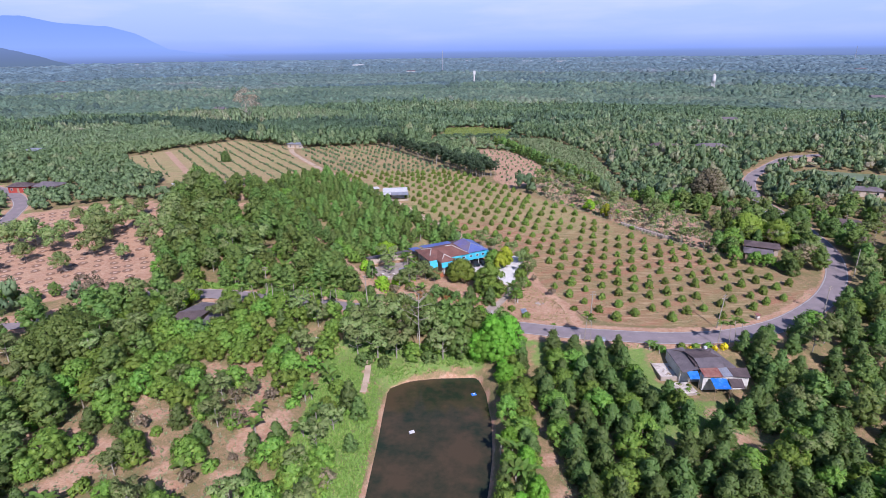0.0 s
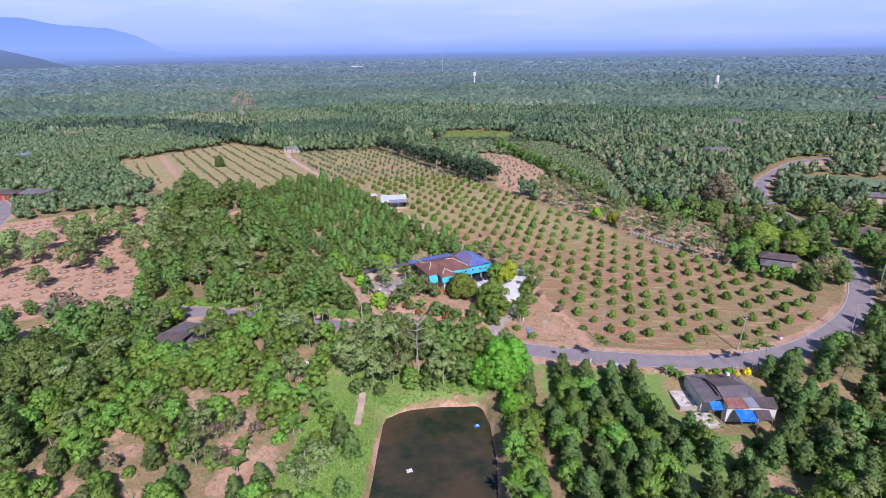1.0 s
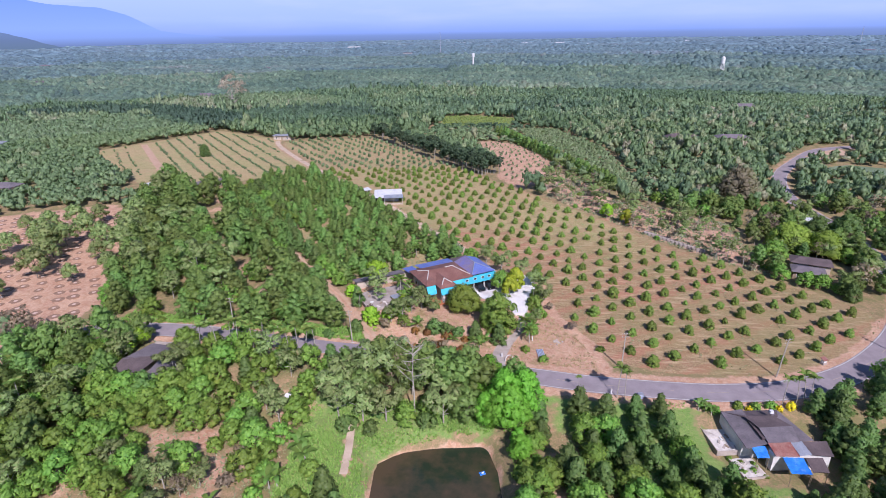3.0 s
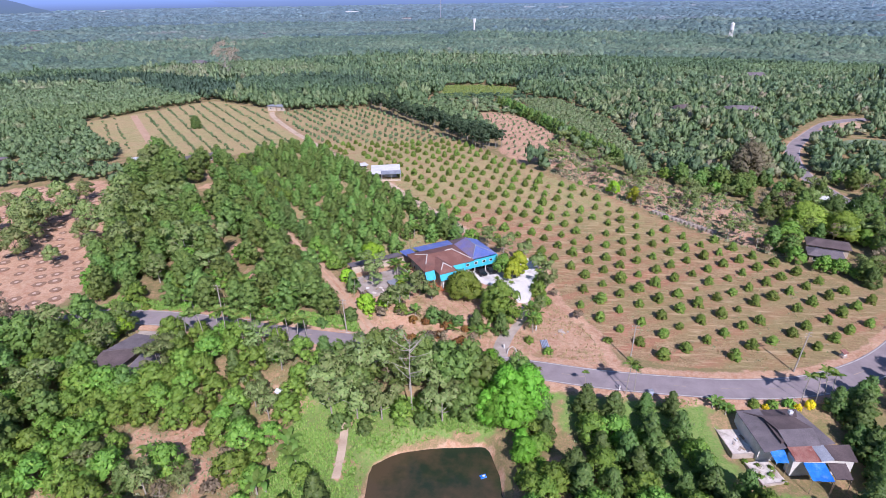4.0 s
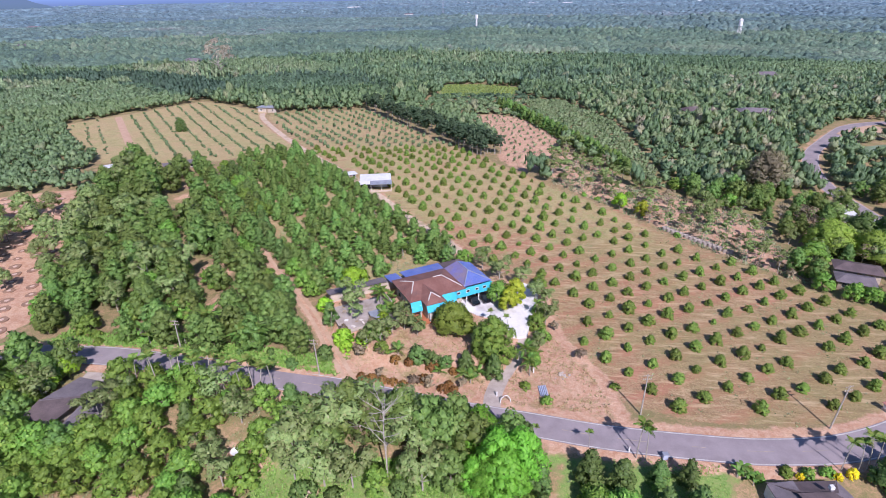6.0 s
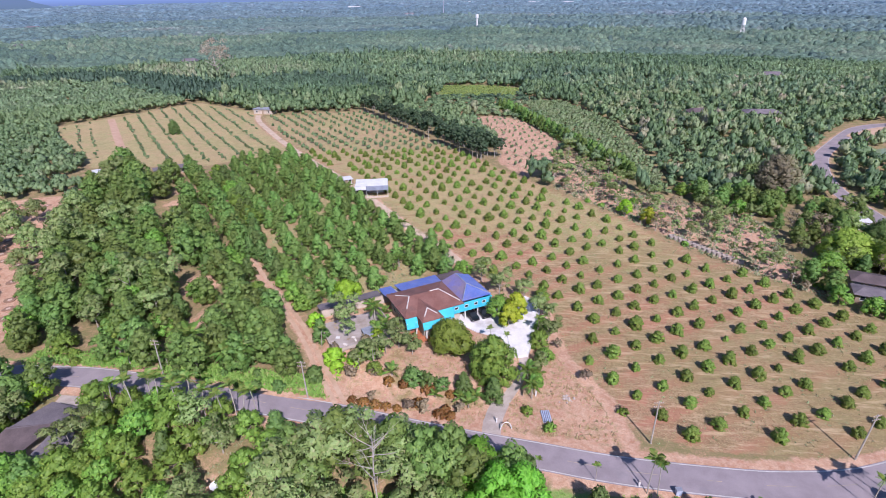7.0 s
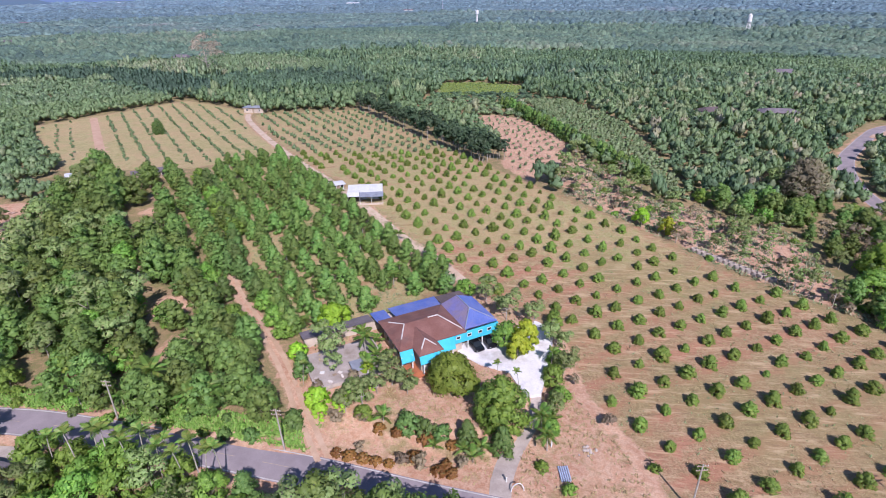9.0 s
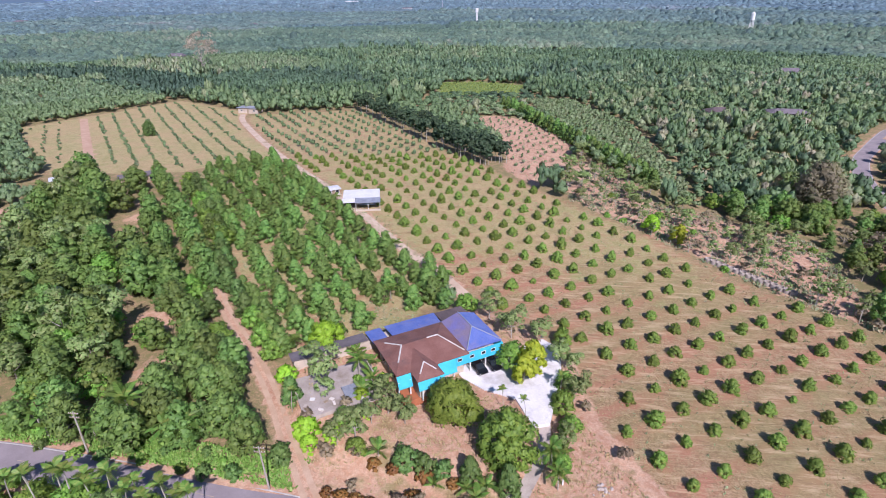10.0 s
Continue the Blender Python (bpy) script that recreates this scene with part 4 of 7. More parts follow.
# ---- young orchard ----
U, V, O = (4.694, 2.937), (-3.353, 4.366), (15.06, 141.43)
young = [q for q in lattice(FIELD, O, U, V, 1.6, 0.22) if away(FIELD_PATH, [q[0]], [q[1]])[0] > 2.0 and rng.random() > 0.03]
young.sort(key=lambda q: q[1] - 0.15 * q[0])
for x, y in young[:300]:
    s = float(np.clip(rng.normal(0.9, 0.12), 0.5, 1.15))
    plant("young", x, y, s, sz=s * rng.uniform(0.88, 1.08))


def crown_lod(seed, lobes, leaves, size):
    """A coarse crown of unit height and radius for trees far off."""
    r = np.random.default_rng(seed)
    c, q = [], []
    for i in range(lobes):
        a = 2 * math.pi * (i + r.uniform(0, 0.6)) / lobes
        k = 0.0 if lobes == 1 else r.uniform(0.15, 0.62)
        c.append((k * math.cos(a), k * math.sin(a), r.uniform(0.42, 0.8) - 0.2 * k if lobes > 1 else 0.55))
        s = r.uniform(0.36, 0.52) if lobes > 1 else 0.92
        q.append((s, s, r.uniform(0.22, 0.32)))
    c, q = np.array(c), np.array(q)
    iv, jf = ICO1 if lobes < 4 else OCTA
    vs, fs, ns, n = [], [], [], 0
    for a, b in zip(c, q):
        vs.append(a + iv * (1 + r.uniform(-0.2, 0.25, (len(iv), 1))) * b * 0.95)
        fs.append(np.column_stack([jf, jf[:, 2]]) + n)
        ns.append(unit(iv + 0.4 * unit(vs[-1] - (0, 0, 0.4))))
        n += len(iv)
    if leaves:
        v, f, nr = leaf_quads(r, c, q, leaves, size)
        vs.append(v), fs.append(f + n), ns.append(nr)
    return np.concatenate(vs), np.concatenate(fs), np.concatenate(ns)


def woods(name, pts, tone, h, rad, lods, mat, label, category, sink=0.0):
    """Many trees in one mesh: coarse crowns turned and scaled at the points, each with its own tone."""
    pts = np.asarray(pts, float)
    n = len(pts)
    z = lie(pts[:, 0], pts[:, 1]) - sink
    pick, turn = rng.integers(len(lods), size=n), rng.uniform(0, 2 * math.pi, n)
    vs, fs, ts, ns, off = [], [], [], [], 0
    for i, (v, f, nr) in enumerate(lods):
        k = np.flatnonzero(pick == i)
        if not len(k):
            continue
        c, s = np.cos(turn[k])[:, None], np.sin(turn[k])[:, None]
        x = (v[None, :, 0] * c - v[None, :, 1] * s) * rad[k, None] + pts[k, 0, None]
        y = (v[None, :, 0] * s + v[None, :, 1] * c) * rad[k, None] + pts[k, 1, None]
        zz = v[None, :, 2] * h[k, None] + z[k, None]
        vs.append(np.stack([x, y, zz], -1).reshape(-1, 3))
        fs.append((f[None] + (np.arange(len(k)) * len(v))[:, None, None]).reshape(-1, 4) + off)
        ts.append(np.repeat(tone[k], len(v)))
        if nr is not None:
            ns.append(np.stack([nr[None, :, 0] * c - nr[None, :, 1] * s, nr[None, :, 0] * s + nr[None, :, 1] * c, np.broadcast_to(nr[None, :, 2], x.shape)], -1).reshape(-1, 3))
        off += len(k) * len(v)
    me = from_quads(name, np.concatenate(vs), np.concatenate(fs), mat, np.concatenate(ns) if ns else None)
    me.attributes.new("tone", "FLOAT", "POINT").data.foreach_set("value", np.clip(np.concatenate(ts), 0, 1).astype(np.float32))
    return tagged(new(name, me), label, category, kind="stuff")


far_young = [q for q in young[300:]]
LOD_YOUNG = [crown_lod(s, 3, 34, 0.3) for s in (201, 202, 203)]
n = len(far_young)
woods("young_orchard", far_young, rng.normal(0.42, 0.07, n), rng.normal(2.2, 0.25, n), rng.normal(1.0, 0.12, n), LOD_YOUNG, M["leaf_woods"], "far rows of young bushy orchard trees", "orchard", sink=0.3)

# rows of low plants on the far left field
rows_left = lattice([(-190, 374), (-206, 350), (-212, 326), (-160, 262), (-152, 250), (-115, 249), (-92, 268), (-112, 296), (-134, 326), (-138, 344)], (-150, 300), (1.2, -1.46), (5.0, 4.1), 2.0, 0.3)
rows_left += lattice([(-229, 307), (-216, 323), (-162, 256), (-160, 243), (-196, 274)], (-190, 290), (4.2, 3.4), (-2.7, 3.3), 2.0, 0.4)
rows_left = [q for q in rows_left if rng.random() > 0.18 and away(TRACK_LEFT, [q[0]], [q[1]])[0] > 3]
n = len(rows_left)
woods("field_rows", rows_left, rng.normal(0.52, 0.12, n), rng.uniform(0.6, 1.6, n), rng.uniform(0.5, 0.95, n), LOD_YOUNG, M["leaf_woods"], "rows of low green crops on dry soil", "crop")

# ---- groves ----
GROVE = [(-34, 130.5), (-43, 147), (-57, 168), (-75, 196), (-95, 225), (-118, 238), (-145, 238), (-135, 205), (-115, 165), (-101, 140), (-100, 131), (-80, 131), (-50, 128.5)]
MID = [(-28, 161), (-14, 177), (-18, 186), (-24.5, 196), (-40, 215), (-56, 234), (-86, 266), (-112, 246), (-95, 225), (-75, 196), (-58, 170), (-43, 153), (-38, 158)]
# tall rows with deep gaps between them
for x, y in lattice(GROVE, (-94.6, 175.8), (-2.05, 2.75), (-4.9, -3.7), 0.4, 0.9):
    if 0.8 * x + 0.6 * y < 32.8 and y > 138 and not in_spots(x, y, 0.4):
        k = rng.random()
        plant("forest" if k < 0.8 else "orchard" if k < 0.92 else "grey", x, y, (1.35 if k >= 0.92 else 1.0) * rng.uniform(0.75, 1.2) * (1.08 if x * 0.8 + y * 0.6 > 24 else 0.95))
for x, y in lattice(GROVE, (-80, 180), (-2.15, 2.65), (5.2, 4.2), 0.4, 0.8):
    if in_spots(x, y, 0.8) or rng.random() < 0.1 or (y > 138 and 0.8 * x + 0.6 * y < 36.8):
        continue
    west = -0.78 * (x + 60) - 0.62 * (y - 170)
    k = rng.random()
    if west > 2 or y < 142:
        plant("forest" if k < 0.85 else "orchard" if k < 0.95 else "grey", x, y, (0.72 + 0.38 * float(sm(2, 22, west)) if y >= 142 else 0.78) * rng.uniform(0.72, 1.22))
    else:
        plant("orchard" if k < 0.5 else "durian" if k < 0.8 else "forest", x, y, rng.uniform(0.7, 0.95) * (0.9 if k < 0.8 else 0.75))
for x, y, s in [(-51.6, 161.4, 0.85), (-55, 165.2, 0.9), (-58.6, 169.6, 0.9), (-62.5, 173.6, 0.95), (-47.6, 156.4, 0.8), (-44.4, 152.4, 0.7), (-55.6, 155.6, 0.85), (-52.4, 150.6, 0.95), (-48.2, 146.2, 1.0), (-57, 146, 1.0), (-52, 142.4, 1.0), (-62, 164.4, 0.9), (-66, 168, 0.85),
                (-60.4, 155.4, 0.85), (-46, 140, 1.0), (-66.5, 175.5, 0.9), (-71, 179.5, 1.0), (-74, 184, 1.0), (-56.4, 138.4, 1.05), (-69, 147, 0.9), (-73, 166, 0.9), (-70, 171.5, 0.85), (-77, 172, 0.9), (-79, 190, 1.0), (-84, 196, 1.0), (-67.5, 140.5, 1.0), (-41.5, 133.6, 0.9), (-47, 134.2, 0.95), (-53, 133.4, 1.0), (-88, 202, 1.0), (-93, 208, 1.0)]:
    plant("orchard" if s < 0.9 else "forest" if s > 0.96 else "durian", x, y, s * (0.92 if s > 0.96 else 1.05))
for x, y in smooth_line([(-66, 178), (-75, 195), (-85, 210), (-96, 225), (-104, 234)], 2.9):
    plant("durian" if rng.random() < 0.6 else "orchard", x + rng.normal(0, 0.9), y + rng.normal(0, 0.9), rng.uniform(0.85, 1.05))
mid_pts = [q for q in lattice(MID, (-60, 200), (-2.9, 3.5), (4.2, 3.5), 0.3, 0.45) if rng.random() > 0.05]
for x, y in mid_pts:
    s = rng.uniform(0.82, 1.1)
    plant("mid_tree", x, y, s, sz=s * rng.uniform(0.88, 1.02))
for x, y in mid_pts[::4]:
    plant("orchard_palm", x + rng.uniform(1.4, 2.6), y + rng.uniform(0.6, 2.0), rng.uniform(0.75, 1.1))

# ---- smallholding this side of the road, west of the pond ----
FRONT_LEFT = [(-36, 58), (-37, 88), (-38, 104), (-34, 117), (-50, 120), (-66, 121.5), (-80, 122), (-96, 119), (-106, 110), (-118, 103), (-132, 103), (-140, 80), (-120, 56), (-80, 50), (-50, 50)]
for x, y in scatter(FRONT_LEFT, 3.05, 1.0):
    if -126 < x < -98 and 88 < y < 112 and rng.random() < 0.85:
        continue
    bare = in_spots(x, y, 0.2)
    open_part = x > -66 and y < 108
    if bare or (open_part and y < 100 and rng.random() < 0.08):
        if rng.random() < 0.1:
            plant("dry_bush" if rng.random() < 0.5 else "weed", x, y, rng.uniform(0.7, 1.1))
        continue
    k = rng.random()
    if x < -76:
        kind = "forest" if k < 0.4 else "orchard" if k < 0.74 else "grey" if k < 0.82 else "orchard_palm" if k < 0.9 else "durian"
        s = rng.uniform(0.75, 1.05) if kind in ("forest", "orchard") else rng.uniform(0.85, 1.15)
    elif open_part and y < 96:
        kind = "orchard" if k < 0.5 else "durian" if k < 0.64 else "weed" if k < 0.74 else "banana" if k < 0.78 else "grey" if k < 0.92 else "dry_bush"
        s = rng.uniform(0.6, 1.0) if kind in ("orchard", "durian", "grey") else rng.uniform(0.8, 1.2)
    else:
        kind = "orchard" if k < 0.82 else "durian" if k < 0.92 else "grey"
        s = rng.uniform(0.72, 1.05)
    plant(kind, x, y, s)
for x, y in [(-62.2, 118.6), (-60.5, 117.2), (-58.4, 118.8), (-56.2, 117.9), (-54.6, 118.6), (-52.8, 117.5), (-51, 118.2), (-48.5, 117.4), (-46.8, 118.3), (-45, 117), (-43.4, 117.9), (-41.5, 116.8), (-39.6, 117.6), (-64.5, 117.5), (-86, 96), (-93, 104), (-84, 90)]:
    plant("areca", x, y + 1.4, rng.uniform(0.95, 1.25))
for x, y in [(-81, 116), (-83, 113.5), (-82.6, 109), (-85.5, 108), (-80.5, 107), (-84, 104.5), (-33.7, 93.8), (-37, 88), (-44, 82.5), (-33, 82), (-72, 132.2), (-69.5, 131.6), (-66.2, 132.8), (-63.5, 131.5), (-75, 131.8), (-34, 78)]:
    plant("banana", x, y, rng.uniform(0.9, 1.25))
for x, y, s in [(-66, 102.6, 0.9), (-69.6, 102.8, 0.85), (-73.6, 103.4, 0.95), (-62, 103.6, 0.9), (-78.6, 105, 0.8), (-61.8, 108, 0.8), (-78.8, 112, 0.7)]:
    plant("orchard", x, y, s)
for x, y, s in [(-28, 87, 1.0), (-25.4, 84, 0.8), (-31, 66, 0.9), (-28, 63, 0.85), (-34, 70, 0.8), (-24.5, 75, 0.6)]:
    plant("durian" if x > -29 else "orchard", x, y, s)
for kind, x, y, s in [("orchard", -75.6, 104.6, 1.2), ("orchard", -71.4, 104.4, 1.15), ("forest", -67.2, 104.4, 0.75), ("orchard", -64, 106.5, 1.1), ("forest", -79, 109, 0.75), ("grey", -65, 110, 1.0), ("big_dark", -106, 84, 0.8), ("big_dark", -118, 92, 0.75),
                      ("grey", -29, 80, 0.8), ("grey", -30.5, 75, 0.9), ("orchard", -28, 71, 0.8), ("grey", -31.5, 68, 0.8), ("orchard", -27, 65, 0.75), ("bush", -32.5, 84, 1.1), ("grey", -27.6, 60, 0.9), ("bush", -30, 90, 0.8), ("bare_crown", -25.6, 66, 0.5), ("orchard", -33.5, 61, 0.9)]:
    plant(kind, x, y, s)
plant("spreading", -95, 97, 1.0), plant("spreading", -112, 86, 0.8), plant("bare_crown", -104, 118.5, 1.15)
for x, y in [(-43.1, 78), (-49.7, 67.2), (-35.2, 95.8), (-60.8, 86.2), (-62.5, 87.5)]:
    plant("banana", x, y, rng.uniform(0.95, 1.2))
plant("lime", -79.6, 119.4, 0.9)
plant("coconut", -58.8, 134.5, 1.05), plant("coconut", -47.5, 131.2, 1.0), plant("coconut", -50, 130.4, 0.9)
plant("grey", -66, 114.2, 0.75), plant("grey", -64.5, 116, 0.7), plant("bare_crown", -103, 118, 0.95), plant("bare_crown", -46, 78, 0.55), plant("bare_crown", -50, 85, 0.5)
plant("grey", -92, 116, 1.35), plant("grey", -112, 96, 1.3), plant("forest", -121, 118, 0.5)

# ---- trees between the pond and the road ----
for kind, x, y, s in [("grey", -29.5, 108.6, 1.4), ("grey", -25.5, 111.5, 1.45), ("forest", -27, 107.5, 0.9), ("forest", -31, 111.5, 0.95), ("grey", -21.5, 113.5, 1.25), ("forest", -9.5, 110.5, 1.05), ("forest", -12.5, 113.5, 0.95), ("grey", -15.5, 113, 1.15),
                      ("durian", -7, 114, 1.2), ("vine", -1.2, 107.2, 0.95), ("vine", -4.6, 105.6, 0.62), ("orchard", -14.6, 106.6, 0.75), ("forest", -5, 110.5, 1.0), ("grey", -10, 107, 0.9), ("durian", 2.8, 112, 1.0), ("vine", 1.6, 104.8, 0.55),
                      ("forest", 3, 109, 0.75), ("grey", -18.5, 110.5, 0.9), ("bush", -19.5, 106.5, 0.9), ("bush", -24, 106, 0.8), ("orchard", -33.5, 113.5, 0.8), ("forest", -23, 114.8, 0.85), ("orchard", -12, 107.4, 0.6), ("bare_crown", -20, 112.5, 1.05), ("forest", -24.5, 113.6, 1.1), ("forest", -20.6, 112.2, 1.05), ("forest", -16.4, 112.4, 1.12), ("forest", -12, 111.6, 1.1), ("forest", -8, 112.4, 1.12), ("vine", -4.2, 112, 0.8), ("forest", 0.2, 111.4, 0.95), ("grey", -13.8, 109.6, 1.25), ("grey", -32, 107.4, 1.2)]:
    plant(kind, x, y, s)
for kind, x, y, s in [("grey", -31, 104.8, 1.2), ("grey", -26.4, 104.2, 1.3), ("grey", -22.2, 104.4, 1.15), ("forest", -8, 105.6, 0.85), ("vine", -0.5, 105, 0.85), ("vine", 1.8, 108, 0.9), ("vine", -3, 105.2, 0.65), ("grey", -12, 105, 1.1), ("orchard", -18.8, 104.6, 0.8), ("bush", -29, 102.5, 1.1), ("bush", -15, 104.4, 1.0), ("bush", -24.6, 102.2, 0.9)]:
    plant(kind, x, y, s)
root = tagged(new("dead_tree"), "tall pale leafless dead tree beside the pond", "dead tree")
root.matrix_basis = pose(-17.3, 105.6, lie1(-17.3, 105.6))
part("trunk", dead_tree(15.5, 5), root)
for x, y in scatter([(0.6, 104), (5.0, 107), (5.8, 96), (6, 86), (6.6, 74), (8, 58), (2.4, 56), (1.6, 70), (1.8, 84)], 1.8, 0):
    if depth_in(POND, [x], [y])[0] < -1.6 and not in_spots(x, y, 0.3):
        k = rng.random()
        plant("weed" if k < 0.3 else "orchard" if k < 0.62 else "vine" if k < 0.8 else "durian" if k < 0.92 else "banana", x, y, rng.uniform(0.34, 0.5) if 0.62 <= k < 0.8 else rng.uniform(0.5, 0.85) if 0.3 < k < 0.92 else rng.uniform(0.9, 1.2))
for x, y in scatter(GRASS_BANK, 4.2, 0):
    if y < 92 and depth_in(POND, [x], [y])[0] < -3.5 and rng.random() < 0.4 and not in_spots(x, y, 1.0):
        plant("weed" if rng.random() < 0.5 else "orchard", x, y, rng.uniform(0.45, 0.75))

# ---- orchard east of the pond ----
EAST_ROWS = [(9, 111), (24, 111), (30, 107), (31, 96), (37, 93.5), (52, 93), (56, 98), (60, 70), (60, 50), (13, 50), (11, 70), (8, 92)]
for x, y in lattice(EAST_ROWS, (12.5, 100), (0.75, -3.7), (4.7, 0.5), 0.0, 0.55):
    if not in_spots(x, y, 1.2) and rng.random() > 0.05:
        open_lawn = depth_in(LAWN, [x], [y])[0] > 1 and x > 18
        plant("durian" if rng.random() < 0.75 else "orchard", x, y, rng.uniform(0.72, 0.95) if open_lawn else rng.uniform(0.85, 1.1))
EAST_WOOD = [(53, 98), (52.5, 110), (60, 116), (73, 125), (86, 136), (98, 150), (108, 165), (130, 170), (150, 140), (120, 90), (90, 60), (58, 52), (50, 80)]
for x, y in scatter(EAST_WOOD, 4.3, 1.4):
    k = rng.random()
    kind = "wood_fruit" if k < 0.6 else "wood_tree" if k < 0.8 else "orchard" if k < 0.9 else "grey"
    plant(kind, x, y, rng.uniform(0.7, 0.95) if kind == "wood_tree" else rng.uniform(0.8, 1.1))
for x, y, s in [(48, 113.2, 0.95), (50.4, 113.4, 0.85), (51.6, 113.6, 1.0), (53, 114.2, 0.9), (19.2, 112.7, 1.05), (20.5, 112.5, 0.9), (12.4, 114.0, 0.5), (4.4, 114.6, 0.45)]:
    plant("areca", x, y, s)
for x, y, s in [(49.1, 112.4, 0.75), (47, 111.8, 0.55), (41.7, 111.4, 0.5)]:
    plant("gold_bush", x, y, s)
for x, y, s in [(52.5, 111.5, 0.9), (54.5, 108, 0.95), (52.6, 105, 0.85), (54, 101.5, 0.95), (52.4, 98.6, 0.85), (51, 96, 0.8), (49.6, 92.6, 0.75), (56.5, 112.8, 0.95), (57.2, 105, 1.0), (46, 92.4, 0.5), (43.5, 92.6, 0.5)]:
    plant("durian", x, y, s)
for x, y in [(34.5, 111.4), (35.6, 110.8), (43, 112), (45.7, 112.4), (40, 112)]:
    plant("weed", x, y, 0.7)
for x, y in [(33.4, 111.2), (34.4, 110.2)]:
    plant("banana", x, y, 0.7)

# ---- farmhouse garden ----
for kind, x, y, s in [("lime", -35.4, 155.7, 1.0), ("grey", -32.7, 145.7, 1.05), ("lime_bush", -39.3, 146.5, 1.1), ("durian", -36.7, 141.6, 0.85), ("lime_bush", -32.1, 135.1, 1.2), ("lime_bush", -28, 134.4, 0.95), ("lime_bush", -31, 133, 0.9),
                      ("orchard", -26.5, 136.8, 0.65), ("grey", -24.5, 134.4, 0.8), ("grey", -21, 140.3, 0.72), ("grey", -18.1, 138.6, 0.62), ("grey", -23, 137.9, 0.6), ("olive", -11.1, 141.1, 1.0), ("big_green", -3, 133.9, 0.88),
                      ("durian", -2.6, 129.4, 0.85), ("bush", -16.7, 131.4, 1.15), ("bush", -14.1, 130.9, 1.0), ("bush", -11.5, 130.6, 0.8), ("durian", -7.8, 130.3, 0.7), ("yellow", -0.3, 150.5, 0.9), ("yellow", 1.2, 153.2, 1.05), ("orchard", -2.6, 154.2, 0.95),
                      ("grey", 5.7, 156, 0.75), ("orchard", 6.6, 150, 0.7), ("orchard", 5.6, 145.5, 0.75), ("orchard", 6.4, 141, 0.6), ("grey", 5.4, 137.5, 0.6), ("orchard", 4.6, 133.8, 0.55), ("grey", -2.4, 162.7, 0.95), ("grey", -6.7, 168.3, 0.9),
                      ("orchard", -11.3, 170.7, 0.75), ("forest", -15.8, 171.6, 0.55), ("grey", 2.9, 161.9, 0.8), ("dry_bush", -28, 131, 1.1), ("dry_bush", -23.8, 131.8, 0.8), ("orchard", -23.7, 132.3, 0.5), ("bush", -34.4, 130.7, 1.05), ("dry_bush", 9.3, 146, 0.8),
                      ("orange_bush", -21.1, 130.7, 1.0), ("orange_bush", -18.2, 130.4, 1.0), ("orange_bush", -13.9, 129.7, 1.2), ("orange_bush", -10, 129.2, 0.9), ("weed", 6.5, 123.4, 0.7), ("weed", 18.6, 128.4, 0.6), ("dry_bush", 13.6, 136.6, 0.9),
                      ("orange_bush", -15, 126.6, 1.1), ("orange_bush", -10.4, 125.6, 1.0), ("weed", 3, 127, 0.7), ("lime_bush", -25.9, 143.1, 0.7), ("lime_bush", -24.1, 139.3, 0.6), ("grey", -22, 143.5, 0.62), ("bush", -20, 142.5, 0.7), ("lime_bush", -23.3, 147.6, 0.6), ("bush", -17.9, 141.1, 0.6), ("grey", -31.3, 142, 0.55), ("dry_bush", -27.5, 140.3, 0.9), ("dry_bush", -32.8, 137.7, 0.9), ("weed", -27.3, 146.8, 0.7), ("weed", -25.5, 136.5, 0.8), ("grey", -26.9, 133.3, 0.6), ("orchard", 7, 163.5, 0.65), ("grey", 7.4, 154.9, 0.75), ("grey", 7.6, 148, 0.8)]:
    plant(kind, x, y, s)
for kind, x, y, s in [("coconut", -27.5, 148.2, 0.75), ("low_palm", -23.5, 144.8, 0.8), ("low_palm", -25.1, 146.6, 0.8), ("coconut", 3.2, 133.6, 0.75), ("coconut", 3.9, 130.4, 0.65), ("areca", -3.6, 143.5, 0.6), ("areca", -0.2, 142.1, 0.6), ("low_palm", -6.7, 127.1, 0.7),
                      ("low_palm", -20.7, 132.2, 0.7), ("areca", -36, 139.6, 0.7), ("low_palm", 4.8, 136, 0.7), ("low_palm", -8, 128.4, 0.6), ("areca", 5.4, 148.1, 0.8), ("low_palm", -5.6, 129, 0.7), ("low_palm", -12.5, 128.6, 0.55), ("low_palm", -29.3, 153.1, 0.75), ("low_palm", -26.1, 150.7, 0.7), ("low_palm", -25.8, 143.7, 0.75)]:
    plant(kind, x, y, s)
for x, y, s in [(-26.2, 125.8, 0.9), (-24.3, 125.5, 1.0), (-22.2, 125.3, 1.0), (-20.3, 125.1, 0.9), (-18.4, 125, 0.8), (-11.4, 124.5, 1.0), (-9.4, 124.4, 0.9)]:
    plant("orange_bush", x, y, s)
for x, y, s in [(-16.6, 125.2, 0.9), (-13.8, 125, 1.0), (-23, 126.8, 0.7), (-8, 126, 0.8)]:
    plant("dry_bush", x, y, s)
for x, y in scatter([(-86, 128.8), (-60, 127.8), (-36, 126), (-36, 129.5), (-50, 131), (-86, 133)], 2.9, -2.0):
    plant("weed" if rng.random() < 0.35 else "bush", x, y, rng.uniform(0.4, 0.75))

